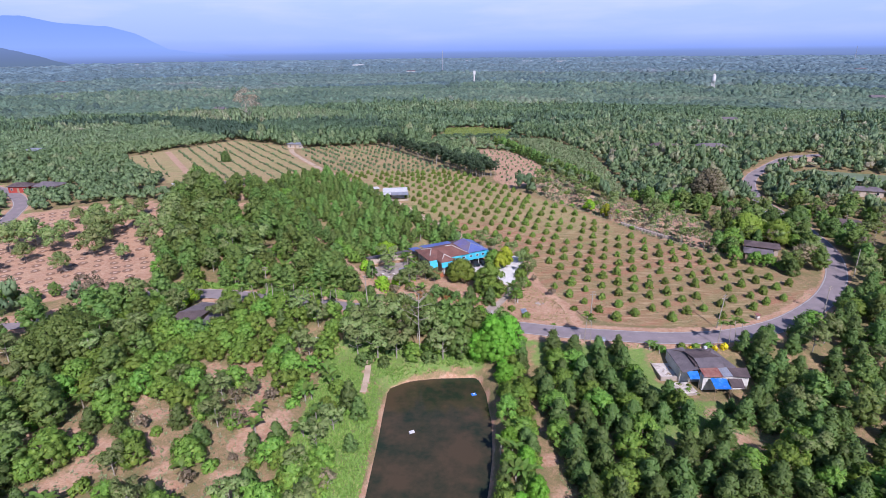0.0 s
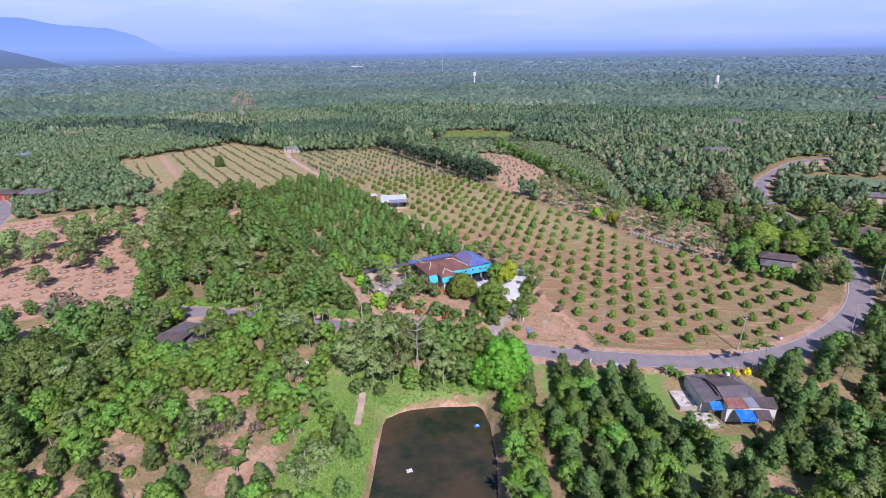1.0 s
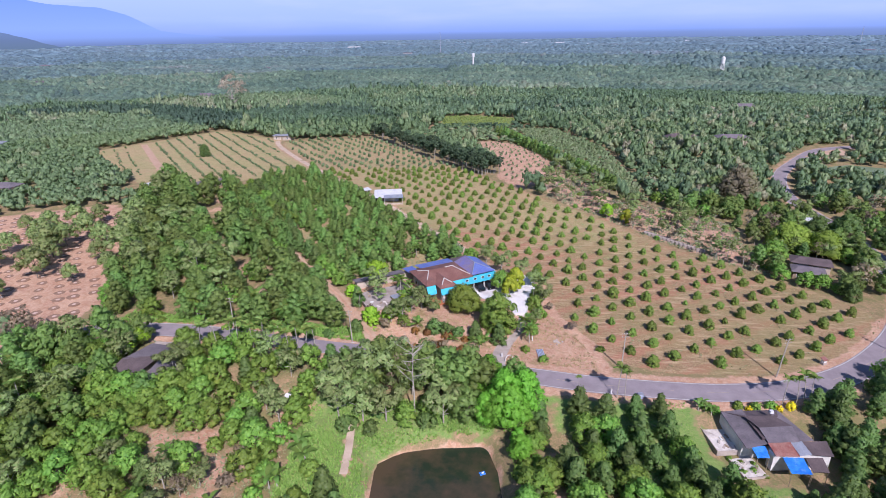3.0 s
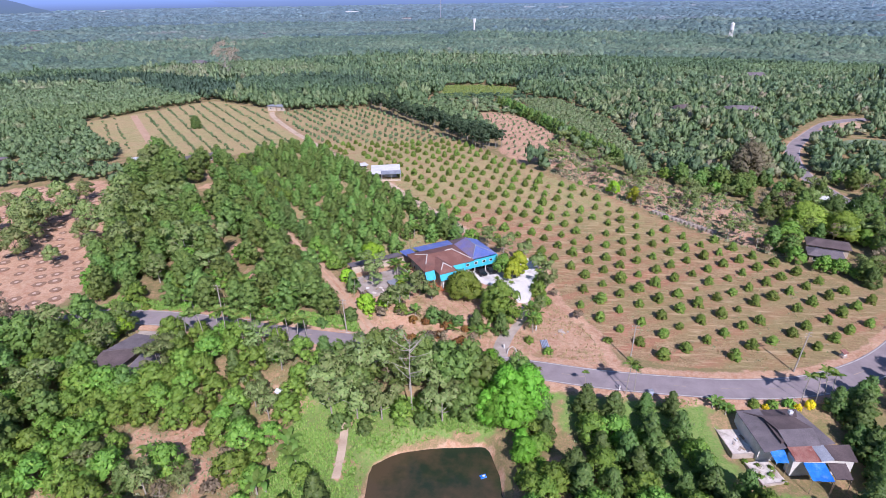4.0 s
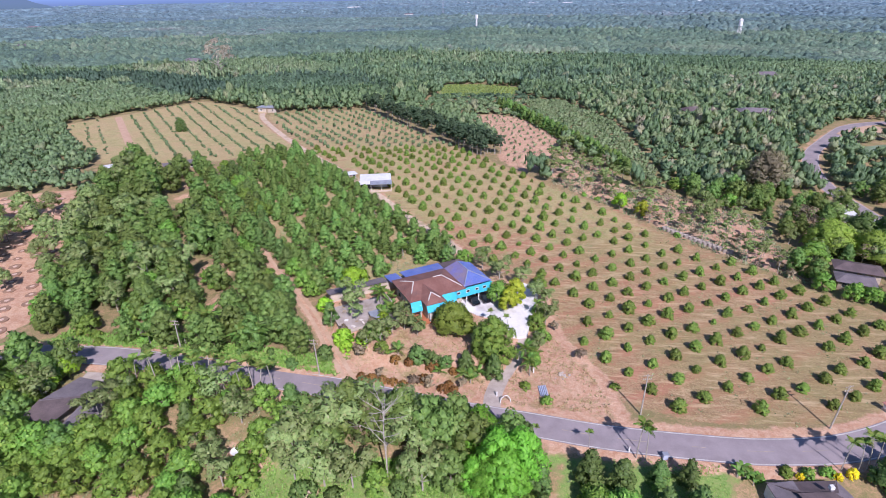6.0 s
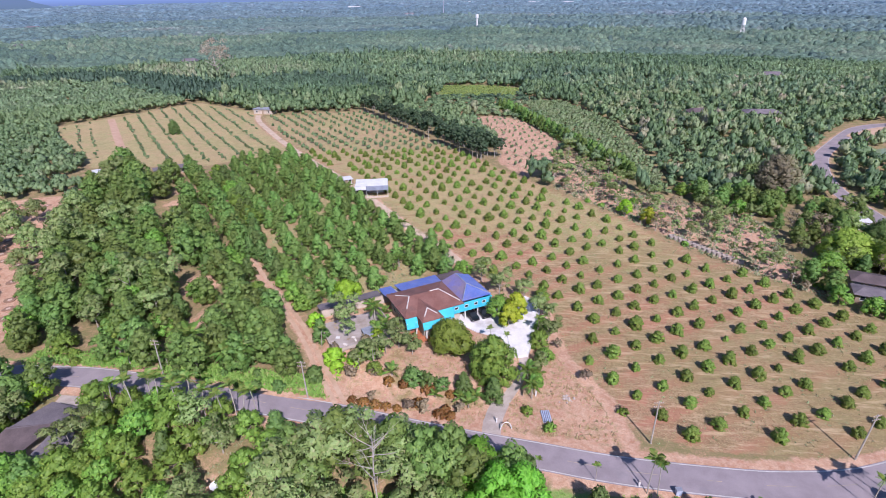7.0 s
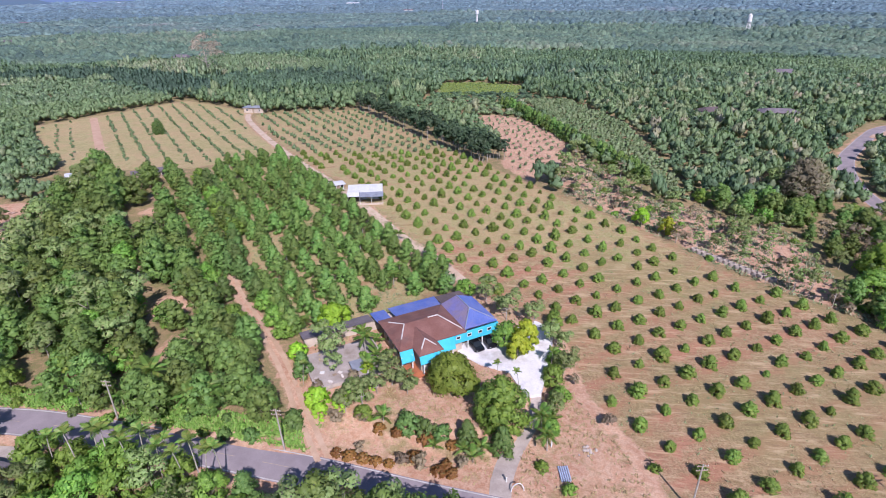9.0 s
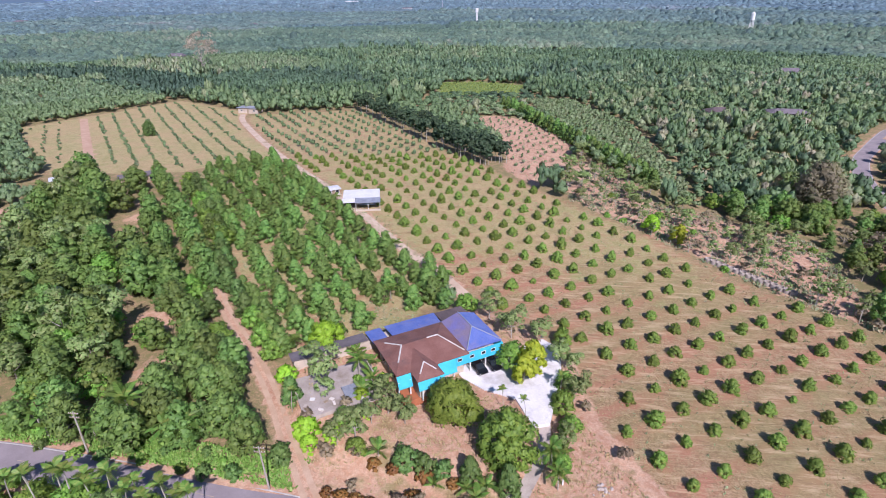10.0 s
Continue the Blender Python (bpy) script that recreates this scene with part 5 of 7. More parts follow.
# ---- bare field and its trees ----
for x, y, s in [(-132.4, 158.4, 0.95), (-151.8, 182.8, 0.85), (-158.7, 181, 0.7), (-137.1, 171.1, 0.9), (-133.2, 176.7, 1.0), (-117.2, 148.1, 0.6), (-128.7, 136.5, 0.75), (-154.8, 156.4, 1.15), (-146.1, 154, 0.9), (-146.8, 143.4, 0.75), (-119.2, 162.3, 0.75), (-146.1, 187.8, 0.9),
                (-158, 150, 1.1), (-163, 159, 0.95), (-126, 173, 0.85), (-140, 191, 0.8), (-150, 133, 0.9), (-151, 165, 0.8), (-111, 155, 0.7), (-122, 184, 0.8), (-114.5, 171, 1.2), (-119, 178, 1.25), (-112.5, 164, 1.1), (-125, 190, 1.15), (-136, 164, 1.2), (-143, 170, 1.1), (-129, 150, 1.0)]:
    plant("field_tree", x, y, s * 1.15)
plant("forest", -125.7, 117.5, 0.55), plant("orchard", -131, 119, 0.8), plant("forest", -118, 121.5, 0.5)
M["mulch"] = surface("mulch", (0.27, 0.165, 0.11), (0.36, 0.22, 0.15), 0.8, 0.95, fine=6, strength=0.5)
M["ash"] = surface("ash", (0.68, 0.52, 0.42), (0.58, 0.42, 0.33), 1.0, 0.95, fine=6)


def disc(bm, r, z, seed, n=14):
    q = random.Random(seed)
    bm.faces.new([bm.verts.new((r * (1 + q.uniform(-0.18, 0.18)) * math.cos(t), r * (1 + q.uniform(-0.18, 0.18)) * math.sin(t), z)) for t in [2 * math.pi * i / n for i in range(n)]])


spots = []
for s in range(3):
    bm = bmesh.new()
    for k, (r, z) in enumerate(((1.35, 0.16), (0.5, 0.2))):
        first = len(bm.faces)
        disc(bm, r, z, s)
        bm.faces.ensure_lookup_table()
        g2 = bmesh.ops.extrude_face_region(bm, geom=[bm.faces[first]])
        bmesh.ops.translate(bm, verts=[v for v in g2["geom"] if isinstance(v, bmesh.types.BMVert)], vec=(0, 0, -0.5))
        bm.faces.ensure_lookup_table()
        for f in bm.faces[first:]:
            f.material_index = k
    bmesh.ops.recalc_face_normals(bm, faces=bm.faces)
    spots.append([("mulch_ring", bm_mesh("mulch_ring", bm, [M["mulch"], M["ash"]]), "dark mulch with pale ash in the middle", None)])
plant_kind("spot", "planting_spot", "dark mulched planting spot with pale centre", "planting spot", spots, "planting spots")
for x, y in lattice(BARE, (-140, 160), (3.2, 2.4), (-2.9, 3.9), 2.5, 0.25):
    if away(ROAD, [x], [y])[0] > 7 and rng.random() > 0.12:
        plant("spot", x, y, rng.uniform(0.75, 1.1), sz=1.0, sink=0.04)

# ---- woods in the distance ----
TAKEN = [FIELD, FIELD_LEFT, BARE, CLEARING, MEADOW, SCRUB, GARDEN, GROVE, MID, EAST_WOOD, FRONT_LEFT, [(140, 284), (146, 297), (158, 301), (184, 291), (242, 273), (238, 254), (180, 260), (157, 276)], [(146, 312), (152, 304), (168, 312), (176, 330), (174, 346), (160, 343)], [(110, 186), (131, 189), (129, 201), (113, 199)], [(145, 236), (165, 238), (165, 251), (148, 251)], [(-160, 222), (-105, 222), (-78, 228), (-78, 272), (-112, 250), (-160, 242)]]
DARK_ROW = [(-370, 425), (-330, 455), (-285, 452), (-245, 432), (-202, 398)]
RUBBER_ROW = [(-80, 358), (-62, 334), (-44, 309), (-30, 289), (-16, 272), (-8, 264)]
LEFT_GROVE = [(-340, 400), (-310, 440), (-190, 369), (-210, 323), (-232, 300), (-330, 330)]
NURSERY = [(3, 385), (30, 385), (50, 330), (54, 272), (52, 232), (43, 233), (37, 258), (27, 296), (15, 338)]
TAKEN.append(NURSERY)
LOD_A = [crown_lod(s, 5, 58, 0.14) for s in range(301, 309)]


def crown_dome(seed):
    """A small uneven dome of a crown for trees very far off."""
    r = np.random.default_rng(seed)
    n = 5
    v = [(r.uniform(-0.2, 0.2), r.uniform(-0.2, 0.2), 1.0)]
    for ring, z in ((0.72, 0.78), (1.08, 0.3)):
        for i in range(n):
            a = 2 * math.pi * (i + r.uniform(-0.28, 0.28) + (0.5 if z < 0.5 else 0)) / n
            k = ring * r.uniform(0.8, 1.2)
            v.append((k * math.cos(a), k * math.sin(a), z + r.uniform(-0.14, 0.14)))
    f = [(0, 1 + i, 1 + (i + 1) % n, 1 + (i + 1) % n) for i in range(n)]
    for i in range(n):
        j = (i + 1) % n
        f += [(1 + i, 6 + i, 1 + j, 1 + j), (1 + j, 6 + i, 6 + j, 6 + j)]
    v = np.array(v)
    return v, np.array(f), unit((v - (0, 0, 0.15)) * (1, 1, 1.1) + r.normal(0, 0.16, v.shape))


LOD_B = [crown_dome(s) for s in range(311, 321)]
cells = np.concatenate([rng.uniform((-900, 150), (900, 1000), (150, 2)), rng.uniform((-3800, 900), (3800, 4200), (420, 2))])
cell_tone, cell_h = np.clip(rng.normal(0.43, 0.1, len(cells)), 0, 1), rng.uniform(0, 1, len(cells))


def cell_of(p):
    best, second, arg = np.full(len(p), 1e18), np.full(len(p), 1e18), np.zeros(len(p), int)
    for i, c in enumerate(cells):
        d = ((p[:, 0] - c[0]) * 0.6) ** 2 + (p[:, 1] - c[1]) ** 2
        k = d < best
        near = ~k & (d < second)
        second[near] = d[near]
        second[k] = best[k]
        best[k], arg[k] = d[k], i
    return arg, np.sqrt(second) - np.sqrt(best)


def wood_points(near, far, gap, wide=1.08, skip=0.06):
    x, y = np.meshgrid(np.arange(-far * wide, far * wide, gap), np.arange(60, far, gap))
    x, y = (x + rng.uniform(-0.42, 0.42, x.shape) * gap).ravel(), (y + rng.uniform(-0.42, 0.42, y.shape) * gap).ravel()
    d = np.hypot(x, y)
    ok = (d >= near) & (d < far) & (np.abs(x) < (y + 30) * wide) & (rng.random(len(x)) > skip)
    x, y = x[ok], y[ok]
    ok = away(ROAD, x, y) > 4.2 + (d[ok] > 300) * 1.0
    for poly in TAKEN:
        ok &= depth_in(poly, x, y) < -1.0
    for q in FAR_STRIPS:
        ok &= ~inside(strip_poly(*q), x, y)
    for poly in HOUSES:
        ok &= depth_in(poly, x, y) < -2.0
    ok &= (away(TRACK, x, y) > 3) & (away(RUBBER_ROW, x, y) > 8)
    return np.stack([x[ok], y[ok]], -1)


def wood_band(near, far, gap, lods, name, label, h0=(3.8, 7.0), fat=0.8, mat="leaf_woods"):
    p = wood_points(near, far, gap)
    if far < 500:
        # the nearest of them stand as trees of their own
        close = (p[:, 1] < 235) & (p[:, 0] > 50) & (p[:, 0] < 140)
        for x, y in p[close]:
            if rng.random() < 0.4:
                continue
            k = rng.random()
            plant("wood_tree" if k < 0.35 else "grey" if k < 0.6 else "wood_fruit" if k < 0.75 else "bare_crown" if k < 0.83 else "slim" if k < 0.9 else "orchard", x, y, rng.uniform(0.65, 0.95))
        p = p[~close]
    c, rim_gap = cell_of(p)
    swell = np.array([noise.noise(Vector((a, b, 2.0))) for a, b in p / (38 if far < 500 else 60 if far < 1000 else 130)])
    t = cell_tone[c] + rng.normal(0, 0.09, len(p))
    calm = cell_h[c] < 0.6   # even plantations; the rest is mixed
    t = np.where(calm, cell_tone[c] + rng.normal(0, 0.035, len(p)), t)
    h = h0[0] + (h0[1] - h0[0]) * cell_h[c] + rng.normal(0, 1, len(p)) * np.where(calm, 0.35, 1.3)
    h, t = h * (1 + 0.28 * swell), t + 0.16 * swell
    hedge = (rim_gap < (9 if far < 1000 else 20)) & (rng.random(len(p)) < 0.6)   # taller, darker lines between the plots
    h, t = np.where(hedge, h * 1.35, h), np.where(hedge, t - 0.16, t)
    # groves of their own kind
    g1 = inside(LEFT_GROVE, p[:, 0], p[:, 1])
    left = (p[:, 0] < -140) & (p[:, 1] < 330) & ~g1
    h = np.where(g1, 5.0, np.where(left, 4.6 + rng.normal(0, 0.5, len(p)), h))
    t = np.where(g1, 0.5, np.where(left, 0.4, t)) + np.where(g1 | left, rng.normal(0, 0.05, len(p)), 0)
    mixed = (p[:, 0] > 35) & (p[:, 1] < 480)
    t = np.where(mixed, np.clip(0.39 + rng.normal(0, 0.19, len(p)) + 0.14 * swell + 0.22 * (rng.random(len(p)) < 0.13), 0, 1), t)
    h = np.where(mixed, rng.uniform(2.8, 7.0, len(p)) * (1 + 0.25 * swell) + 2.5 * (rng.random(len(p)) < 0.1), h)
    low = inside([(-54, 350), (12, 340), (14, 402), (-50, 402)], p[:, 0], p[:, 1])
    h = np.where(low, 2.6, h)
    dark = (away(DARK_ROW, p[:, 0], p[:, 1]) < 16) 
    h, t = np.where(dark, 8.5, h), np.where(dark, 0.0, t)
    odd = rng.random(len(p)) < (0.05 if far < 500 else 0.015)
    h, t = np.where(odd & ~g1, h * 1.3, h), np.where(odd & ~g1, t + rng.uniform(0.05, 0.4 if far < 500 else 0.15, len(p)), t)
    h = np.clip(h, 2.5, 15)
    return woods(name, p, t, h, gap * fat * rng.uniform(0.85, 1.2, len(p)), lods, M[mat], label, "woods")


nursery_pts = lattice(NURSERY, (30, 310), (2.3, 1.3), (-1.3, 2.3), 1.0, 0.3)
n = len(nursery_pts)
woods("nursery_rows", nursery_pts, rng.normal(0.6, 0.06, n), rng.uniform(1.8, 2.8, n), rng.uniform(1.2, 1.7, n), LOD_YOUNG, M["leaf_woods"], "dense plot of low grey-green saplings", "plantation")
LOD_M = [crown_lod(s, 4, 24, 0.18) for s in range(331, 339)]
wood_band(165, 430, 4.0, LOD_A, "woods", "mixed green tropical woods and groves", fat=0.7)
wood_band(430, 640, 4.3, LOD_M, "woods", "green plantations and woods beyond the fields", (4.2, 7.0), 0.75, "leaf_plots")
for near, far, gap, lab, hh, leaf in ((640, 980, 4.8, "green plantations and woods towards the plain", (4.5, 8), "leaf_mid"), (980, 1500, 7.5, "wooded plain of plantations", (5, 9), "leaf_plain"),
                                      (1500, 2300, 9.5, "far wooded plain of plantations", (5, 9), "leaf_haze"), (2300, 4400, 20.0, "distant wooded plain", (7, 12), "leaf_far")):
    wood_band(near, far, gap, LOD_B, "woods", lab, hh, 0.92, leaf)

# grass tufts
TUFT = []
for s in range(4):
    r = np.random.default_rng(400 + s)
    v, f = [], []
    for k in range(5):
        a, ln = r.uniform(0, 2 * math.pi), r.uniform(0.5, 1.0)
        o = np.array([r.uniform(-0.5, 0.5), r.uniform(-0.5, 0.5), 0])
        side, out = np.array([-math.sin(a), math.cos(a), 0]) * 0.2, np.array([math.cos(a), math.sin(a), 0]) * 0.5
        b0 = len(v)
        v += [o - side, o + side, o + side * 0.6 + out + (0, 0, ln), o - side * 0.6 + out + (0, 0, ln)]
        f.append((b0, b0 + 1, b0 + 2, b0 + 3))
    TUFT.append((np.array(v), np.array(f), None))


def tufts(name, poly, count, tone, size, label, mat="leaf_woods"):
    xs, ys = [p[0] for p in poly], [p[1] for p in poly]
    x, y = rng.uniform(min(xs), max(xs), count * 3), rng.uniform(min(ys), max(ys), count * 3)
    ok = inside(poly, x, y) & (away(ROAD, x, y) > 3.2) & (depth_in(POND, x, y) < -0.7) & (away(FIELD_PATH, x, y) > 1.0) & (away(BANK_PATH, x, y) > 0.9) & (away(ENTRANCE, x, y) > 1.6) & (depth_in(YARD, x, y) < 0) & (away(DRIVE, x, y) > 1.5)
    for hs in HOUSES:
        ok &= depth_in(hs, x, y) < 0
    patchy = np.array([noise.noise(Vector((a * 0.16, b * 0.16, 7.0))) for a, b in zip(x, y)])
    ok &= patchy > rng.uniform(-0.5, 0.25, len(x))
    p = np.stack([x[ok], y[ok]], -1)[:count]
    n = len(p)
    woods(name, p, rng.normal(tone[0], tone[1], n), rng.uniform(0.5, 1.3, n) * size, rng.uniform(0.6, 1.4, n) * size * 1.3, TUFT, M[mat], label, "grass")


tufts("dry_grass", [(6, 165), (11, 140), (18, 122), (46, 121), (62, 125), (76, 136), (86, 149), (70, 168), (45, 194), (15, 229), (-10, 255), (-44, 218), (-20, 190)], 12000, (0.95, 0.1), 0.15, "tufts of dry pale grass between orchard rows", "leaf_straw")
tufts("green_weeds", [(6, 165), (11, 140), (18, 122), (46, 121), (62, 125), (76, 136), (86, 149), (70, 168), (45, 194), (15, 229), (-10, 255), (-44, 218), (-20, 190)], 1600, (0.68, 0.1), 0.24, "low green weeds between orchard rows")
tufts("bank_grass", GRASS_BANK, 12000, (0.58, 0.12), 0.34, "long green grass on the pond bank", "leaf_grass")
tufts("lawn_grass", LAWN, 1500, (0.6, 0.12), 0.2, "rough green grass under fruit trees", "leaf_grass")
tufts("weeds", FRONT_LEFT, 7000, (0.7, 0.15), 0.28, "rough weeds and dry grass on bare soil")
tufts("verge_grass", [(-90, 127), (-30, 124), (-30, 131), (-90, 134)], 2500, (0.6, 0.12), 0.45, "long roadside grass", "leaf_grass")
tufts("garden_weeds", GARDEN, 2500, (0.9, 0.15), 0.26, "dry weeds on the garden's bare earth", "leaf_straw")
tufts("grove_weeds", MID, 5000, (0.75, 0.15), 0.3, "weeds between the orchard rows")
tufts("orchard_weeds", EAST_ROWS, 3000, (0.6, 0.15), 0.24, "weeds under the orchard trees")

tufts("scrub_grass", SCRUB, 4500, (0.78, 0.2), 0.5, "rough green and brown undergrowth in the scrub")
tufts("clearing_weeds", CLEARING, 500, (0.75, 0.15), 0.35, "thin weeds on cleared reddish soil")

# scrub along the field's far edge, small bushes on the clearing
for x, y in scatter(SCRUB, 4.0, 0.3):
    k = rng.random()
    if in_spots(x, y):
        continue
    plant("slim" if k < 0.45 else "weed" if k < 0.55 else "grey" if k < 0.78 else "bare_crown" if k < 0.84 else "dry_bush", x, y, rng.uniform(0.6, 1.0) if k < 0.84 else rng.uniform(0.8, 1.2))
plant("lime", 33.5, 213.5, 0.8), plant("yellow", 39, 207.5, 0.9)
clear_pts = lattice(CLEARING, (0, 300), (2.9, 3.6), (-4.2, 3.7), 1.5, 0.5)
n = len(clear_pts)
woods("clearing_rows", clear_pts, rng.normal(0.62, 0.12, n), rng.uniform(0.8, 2.0, n), rng.uniform(0.5, 0.9, n), LOD_YOUNG, M["leaf_woods"], "rows of young trees on bare reddish soil", "orchard")
meadow_pts = lattice(MEADOW, (-20, 420), (2.0, 0.2), (0.4, 4.2), 1.0, 0.3)
n = len(meadow_pts)
woods("crop_rows", meadow_pts, rng.normal(0.72, 0.05, n), rng.uniform(0.8, 1.4, n), rng.uniform(0.7, 1.0, n), LOD_YOUNG, M["leaf_crop"], "bright yellow-green crop rows", "crop")

# a dark green belt between the clearing and the plantation
BELT = smooth_line([(-6, 366), (6, 338), (16, 312), (24, 290), (33, 268), (42, 247)], 3.2)
for x, y in BELT:
    plant("mid_tree", x + rng.normal(0, 0.5), y + rng.normal(0, 0.5), rng.uniform(0.95, 1.15))

# a dark row of rubber trees along the field
for i in range(96):
    t = (i // 2 + rng.uniform(0, 0.8)) / 48 * 5
    k = int(min(t, 4.99))
    a, c = RUBBER_ROW[k], RUBBER_ROW[k + 1]
    side = 2.6 if i % 2 else -2.2
    x, y = a[0] + (c[0] - a[0]) * (t - k) + side + rng.normal(0, 0.5), a[1] + (c[1] - a[1]) * (t - k) + side * 0.75 + rng.normal(0, 0.5)
    if rng.random() > 0.18:
        plant("rubber", x, y, rng.uniform(0.72, 1.15))

for kind, x, y, s in [("pale_crown", -230, 476, 2.4), ("big_brown", 84.5, 238, 1.15), ("big_brown", 90, 243, 1.0), ("grey", 80, 243, 1.5), ("olive", 83.2, 190.4, 1.35), ("olive", 91, 186, 1.2), ("big_dark", 99.7, 192.5, 1.15), ("big_dark", 93.5, 196, 0.95), ("orchard", 75.3, 182, 1.2), ("bare_crown", 87.2, 161.9, 0.95),
                      ("bare_crown", 90.5, 165.5, 0.85), ("grey", 84.5, 162.5, 0.9), ("orchard", 79, 163, 0.8), ("orchard", 82, 160.5, 0.6), ("orchard", 76, 164.5, 0.8), ("forest", 72, 173, 0.7), ("forest", 69, 177, 0.75), ("slim", 65, 176, 1.1), ("slim", 62, 180, 1.1), ("slim", 60, 182, 1.0),
                      ("big_dark", 112.5, 194.5, 0.7), ("forest", 117, 192.5, 0.75), ("grey", 122, 193, 0.9), ("grey", 127.5, 195, 0.8), ("orchard", 130, 200, 0.9), ("forest", 114, 204, 0.8), ("big_dark", -160, 298, 0.65), ("grey", 94, 170, 1.0), ("orchard", 97, 176, 1.1), ("forest", 98, 183, 0.9)]:
    plant(kind, x, y, s)

# ---- building materials ----
M["roof_brown"] = surface("roof_brown", (0.25, 0.115, 0.09), (0.31, 0.155, 0.125), 0.5, 0.75, fine=5, stain=(0.14, 0.09, 0.08), ribs=(5.0, "X"))
M["roof_blue"] = surface("roof_blue", (0.12, 0.19, 0.55), (0.2, 0.26, 0.6), 0.5, 0.45, fine=4, stain=(0.27, 0.25, 0.42), ribs=(2.5, "X"))
M["roof_faded"] = surface("roof_faded", (0.22, 0.2, 0.42), (0.3, 0.24, 0.32), 0.35, 0.6, fine=4, stain=(0.2, 0.2, 0.5), ribs=(3.0, "X"))
M["roof_grey"] = surface("roof_grey", (0.19, 0.165, 0.18), (0.27, 0.23, 0.245), 0.4, 0.85, fine=5, stain=(0.13, 0.115, 0.12), ribs=(4.0, "X"))
M["roof_dark"] = surface("roof_dark", (0.13, 0.1, 0.1), (0.2, 0.15, 0.15), 0.4, 0.85, fine=5, ribs=(4.0, "X"))
M["roof_white"] = surface("roof_white", (0.86, 0.86, 0.87), (0.74, 0.74, 0.75), 0.4, 0.5, fine=4, ribs=(3.0, "X"))
M["roof_rust"] = surface("roof_rust", (0.3, 0.1, 0.08), (0.42, 0.22, 0.18), 0.7, 0.7, fine=5, stain=(0.55, 0.45, 0.42), ribs=(4.0, "X"))
M["zinc"] = surface("zinc", (0.5, 0.53, 0.6), (0.38, 0.4, 0.46), 0.6, 0.45, 0.3, fine=5, ribs=(4.0, "X"))
M["cyan_paint"] = surface("cyan_paint", (0.07, 0.55, 0.72), (0.05, 0.46, 0.62), 0.6, 0.6, fine=6)
M["cream_wall"] = surface("cream_wall", (0.62, 0.52, 0.42), (0.5, 0.42, 0.34), 0.8, 0.85, fine=6, stain=(0.32, 0.26, 0.2))
M["white_wall"] = surface("white_wall", (0.78, 0.77, 0.74), (0.66, 0.64, 0.6), 0.8, 0.8, fine=6, stain=(0.45, 0.42, 0.38))
M["red_wall"] = surface("red_wall", (0.5, 0.08, 0.06), (0.38, 0.07, 0.05), 0.8, 0.8, fine=6)
M["porch_wall"] = surface("porch_wall", (0.5, 0.18, 0.08), (0.4, 0.14, 0.07), 0.8, 0.8, fine=6)
M["ridge_white"] = surface("ridge_white", (0.66, 0.62, 0.58), (0.5, 0.46, 0.42), 1.0, 0.8, fine=8)
M["pale_gravel"] = surface("pale_gravel", (0.86, 0.83, 0.82), (0.74, 0.7, 0.69), 0.35, 0.9, fine=4, stain=(0.45, 0.41, 0.38), strength=0.4)
M["shade_black"] = surface("shade_black", (0.03, 0.03, 0.032), (0.045, 0.045, 0.05), 1.0, 0.35)
M["tarp"] = surface("tarp", (0.03, 0.2, 0.75), (0.05, 0.27, 0.8), 0.9, 0.4, fine=2.2, stain=(0.2, 0.35, 0.8), strength=0.6, distance=0.12)
M["car_paint"] = surface("car_paint", (0.012, 0.012, 0.015), (0.018, 0.018, 0.022), 1.0, 0.2, 0.2)
M["silver_paint"] = surface("silver_paint", (0.3, 0.31, 0.33), (0.26, 0.27, 0.29), 1.0, 0.25, 0.5)
M["glass"] = surface("glass", (0.02, 0.025, 0.03), (0.03, 0.035, 0.04), 1.0, 0.06)
M["rubber"] = surface("rubber", (0.02, 0.02, 0.02), (0.03, 0.03, 0.03), 1.0, 0.85)
M["pipe"] = surface("pipe", (0.5, 0.55, 0.68), (0.4, 0.45, 0.58), 1.5, 0.45)
M["white_plastic"] = surface("white_plastic", (0.8, 0.8, 0.8), (0.7, 0.7, 0.7), 1.0, 0.4)
M["timber"] = surface("timber", (0.3, 0.22, 0.15), (0.4, 0.31, 0.22), 1.2, 0.85, fine=9)


def box(bm, x0, y0, z0, x1, y1, z1):
    v = [bm.verts.new(p) for p in ((x0, y0, z0), (x1, y0, z0), (x1, y1, z0), (x0, y1, z0), (x0, y0, z1), (x1, y0, z1), (x1, y1, z1), (x0, y1, z1))]
    for f in ((3, 2, 1, 0), (4, 5, 6, 7), (0, 1, 5, 4), (1, 2, 6, 5), (2, 3, 7, 6), (3, 0, 4, 7)):
        bm.faces.new([v[i] for i in f])
    return bm


def sheet(bm, pts, thick=0.1):
    """A roof sheet or panel: a polygon in space, thickened downwards."""
    a = [bm.verts.new(p) for p in pts]
    b = [bm.verts.new((p[0], p[1], p[2] - thick)) for p in pts]
    bm.faces.new(a), bm.faces.new(b[::-1])
    n = len(pts)
    for i in range(n):
        bm.faces.new((b[i], b[(i + 1) % n], a[(i + 1) % n], a[i]))
    bmesh.ops.recalc_face_normals(bm, faces=bm.faces)
    return bm


def tube(bm, a, b, r0, r1=None, sides=8):
    limb(bm, [a, (Vector(a) + Vector(b)) / 2, b], r0, r0 if r1 is None else r1, sides)
    return bm


def bpart(name, bm, mat, parent, label=""):
    return part(name, bm_mesh(name, bm, M[mat]), parent, label)


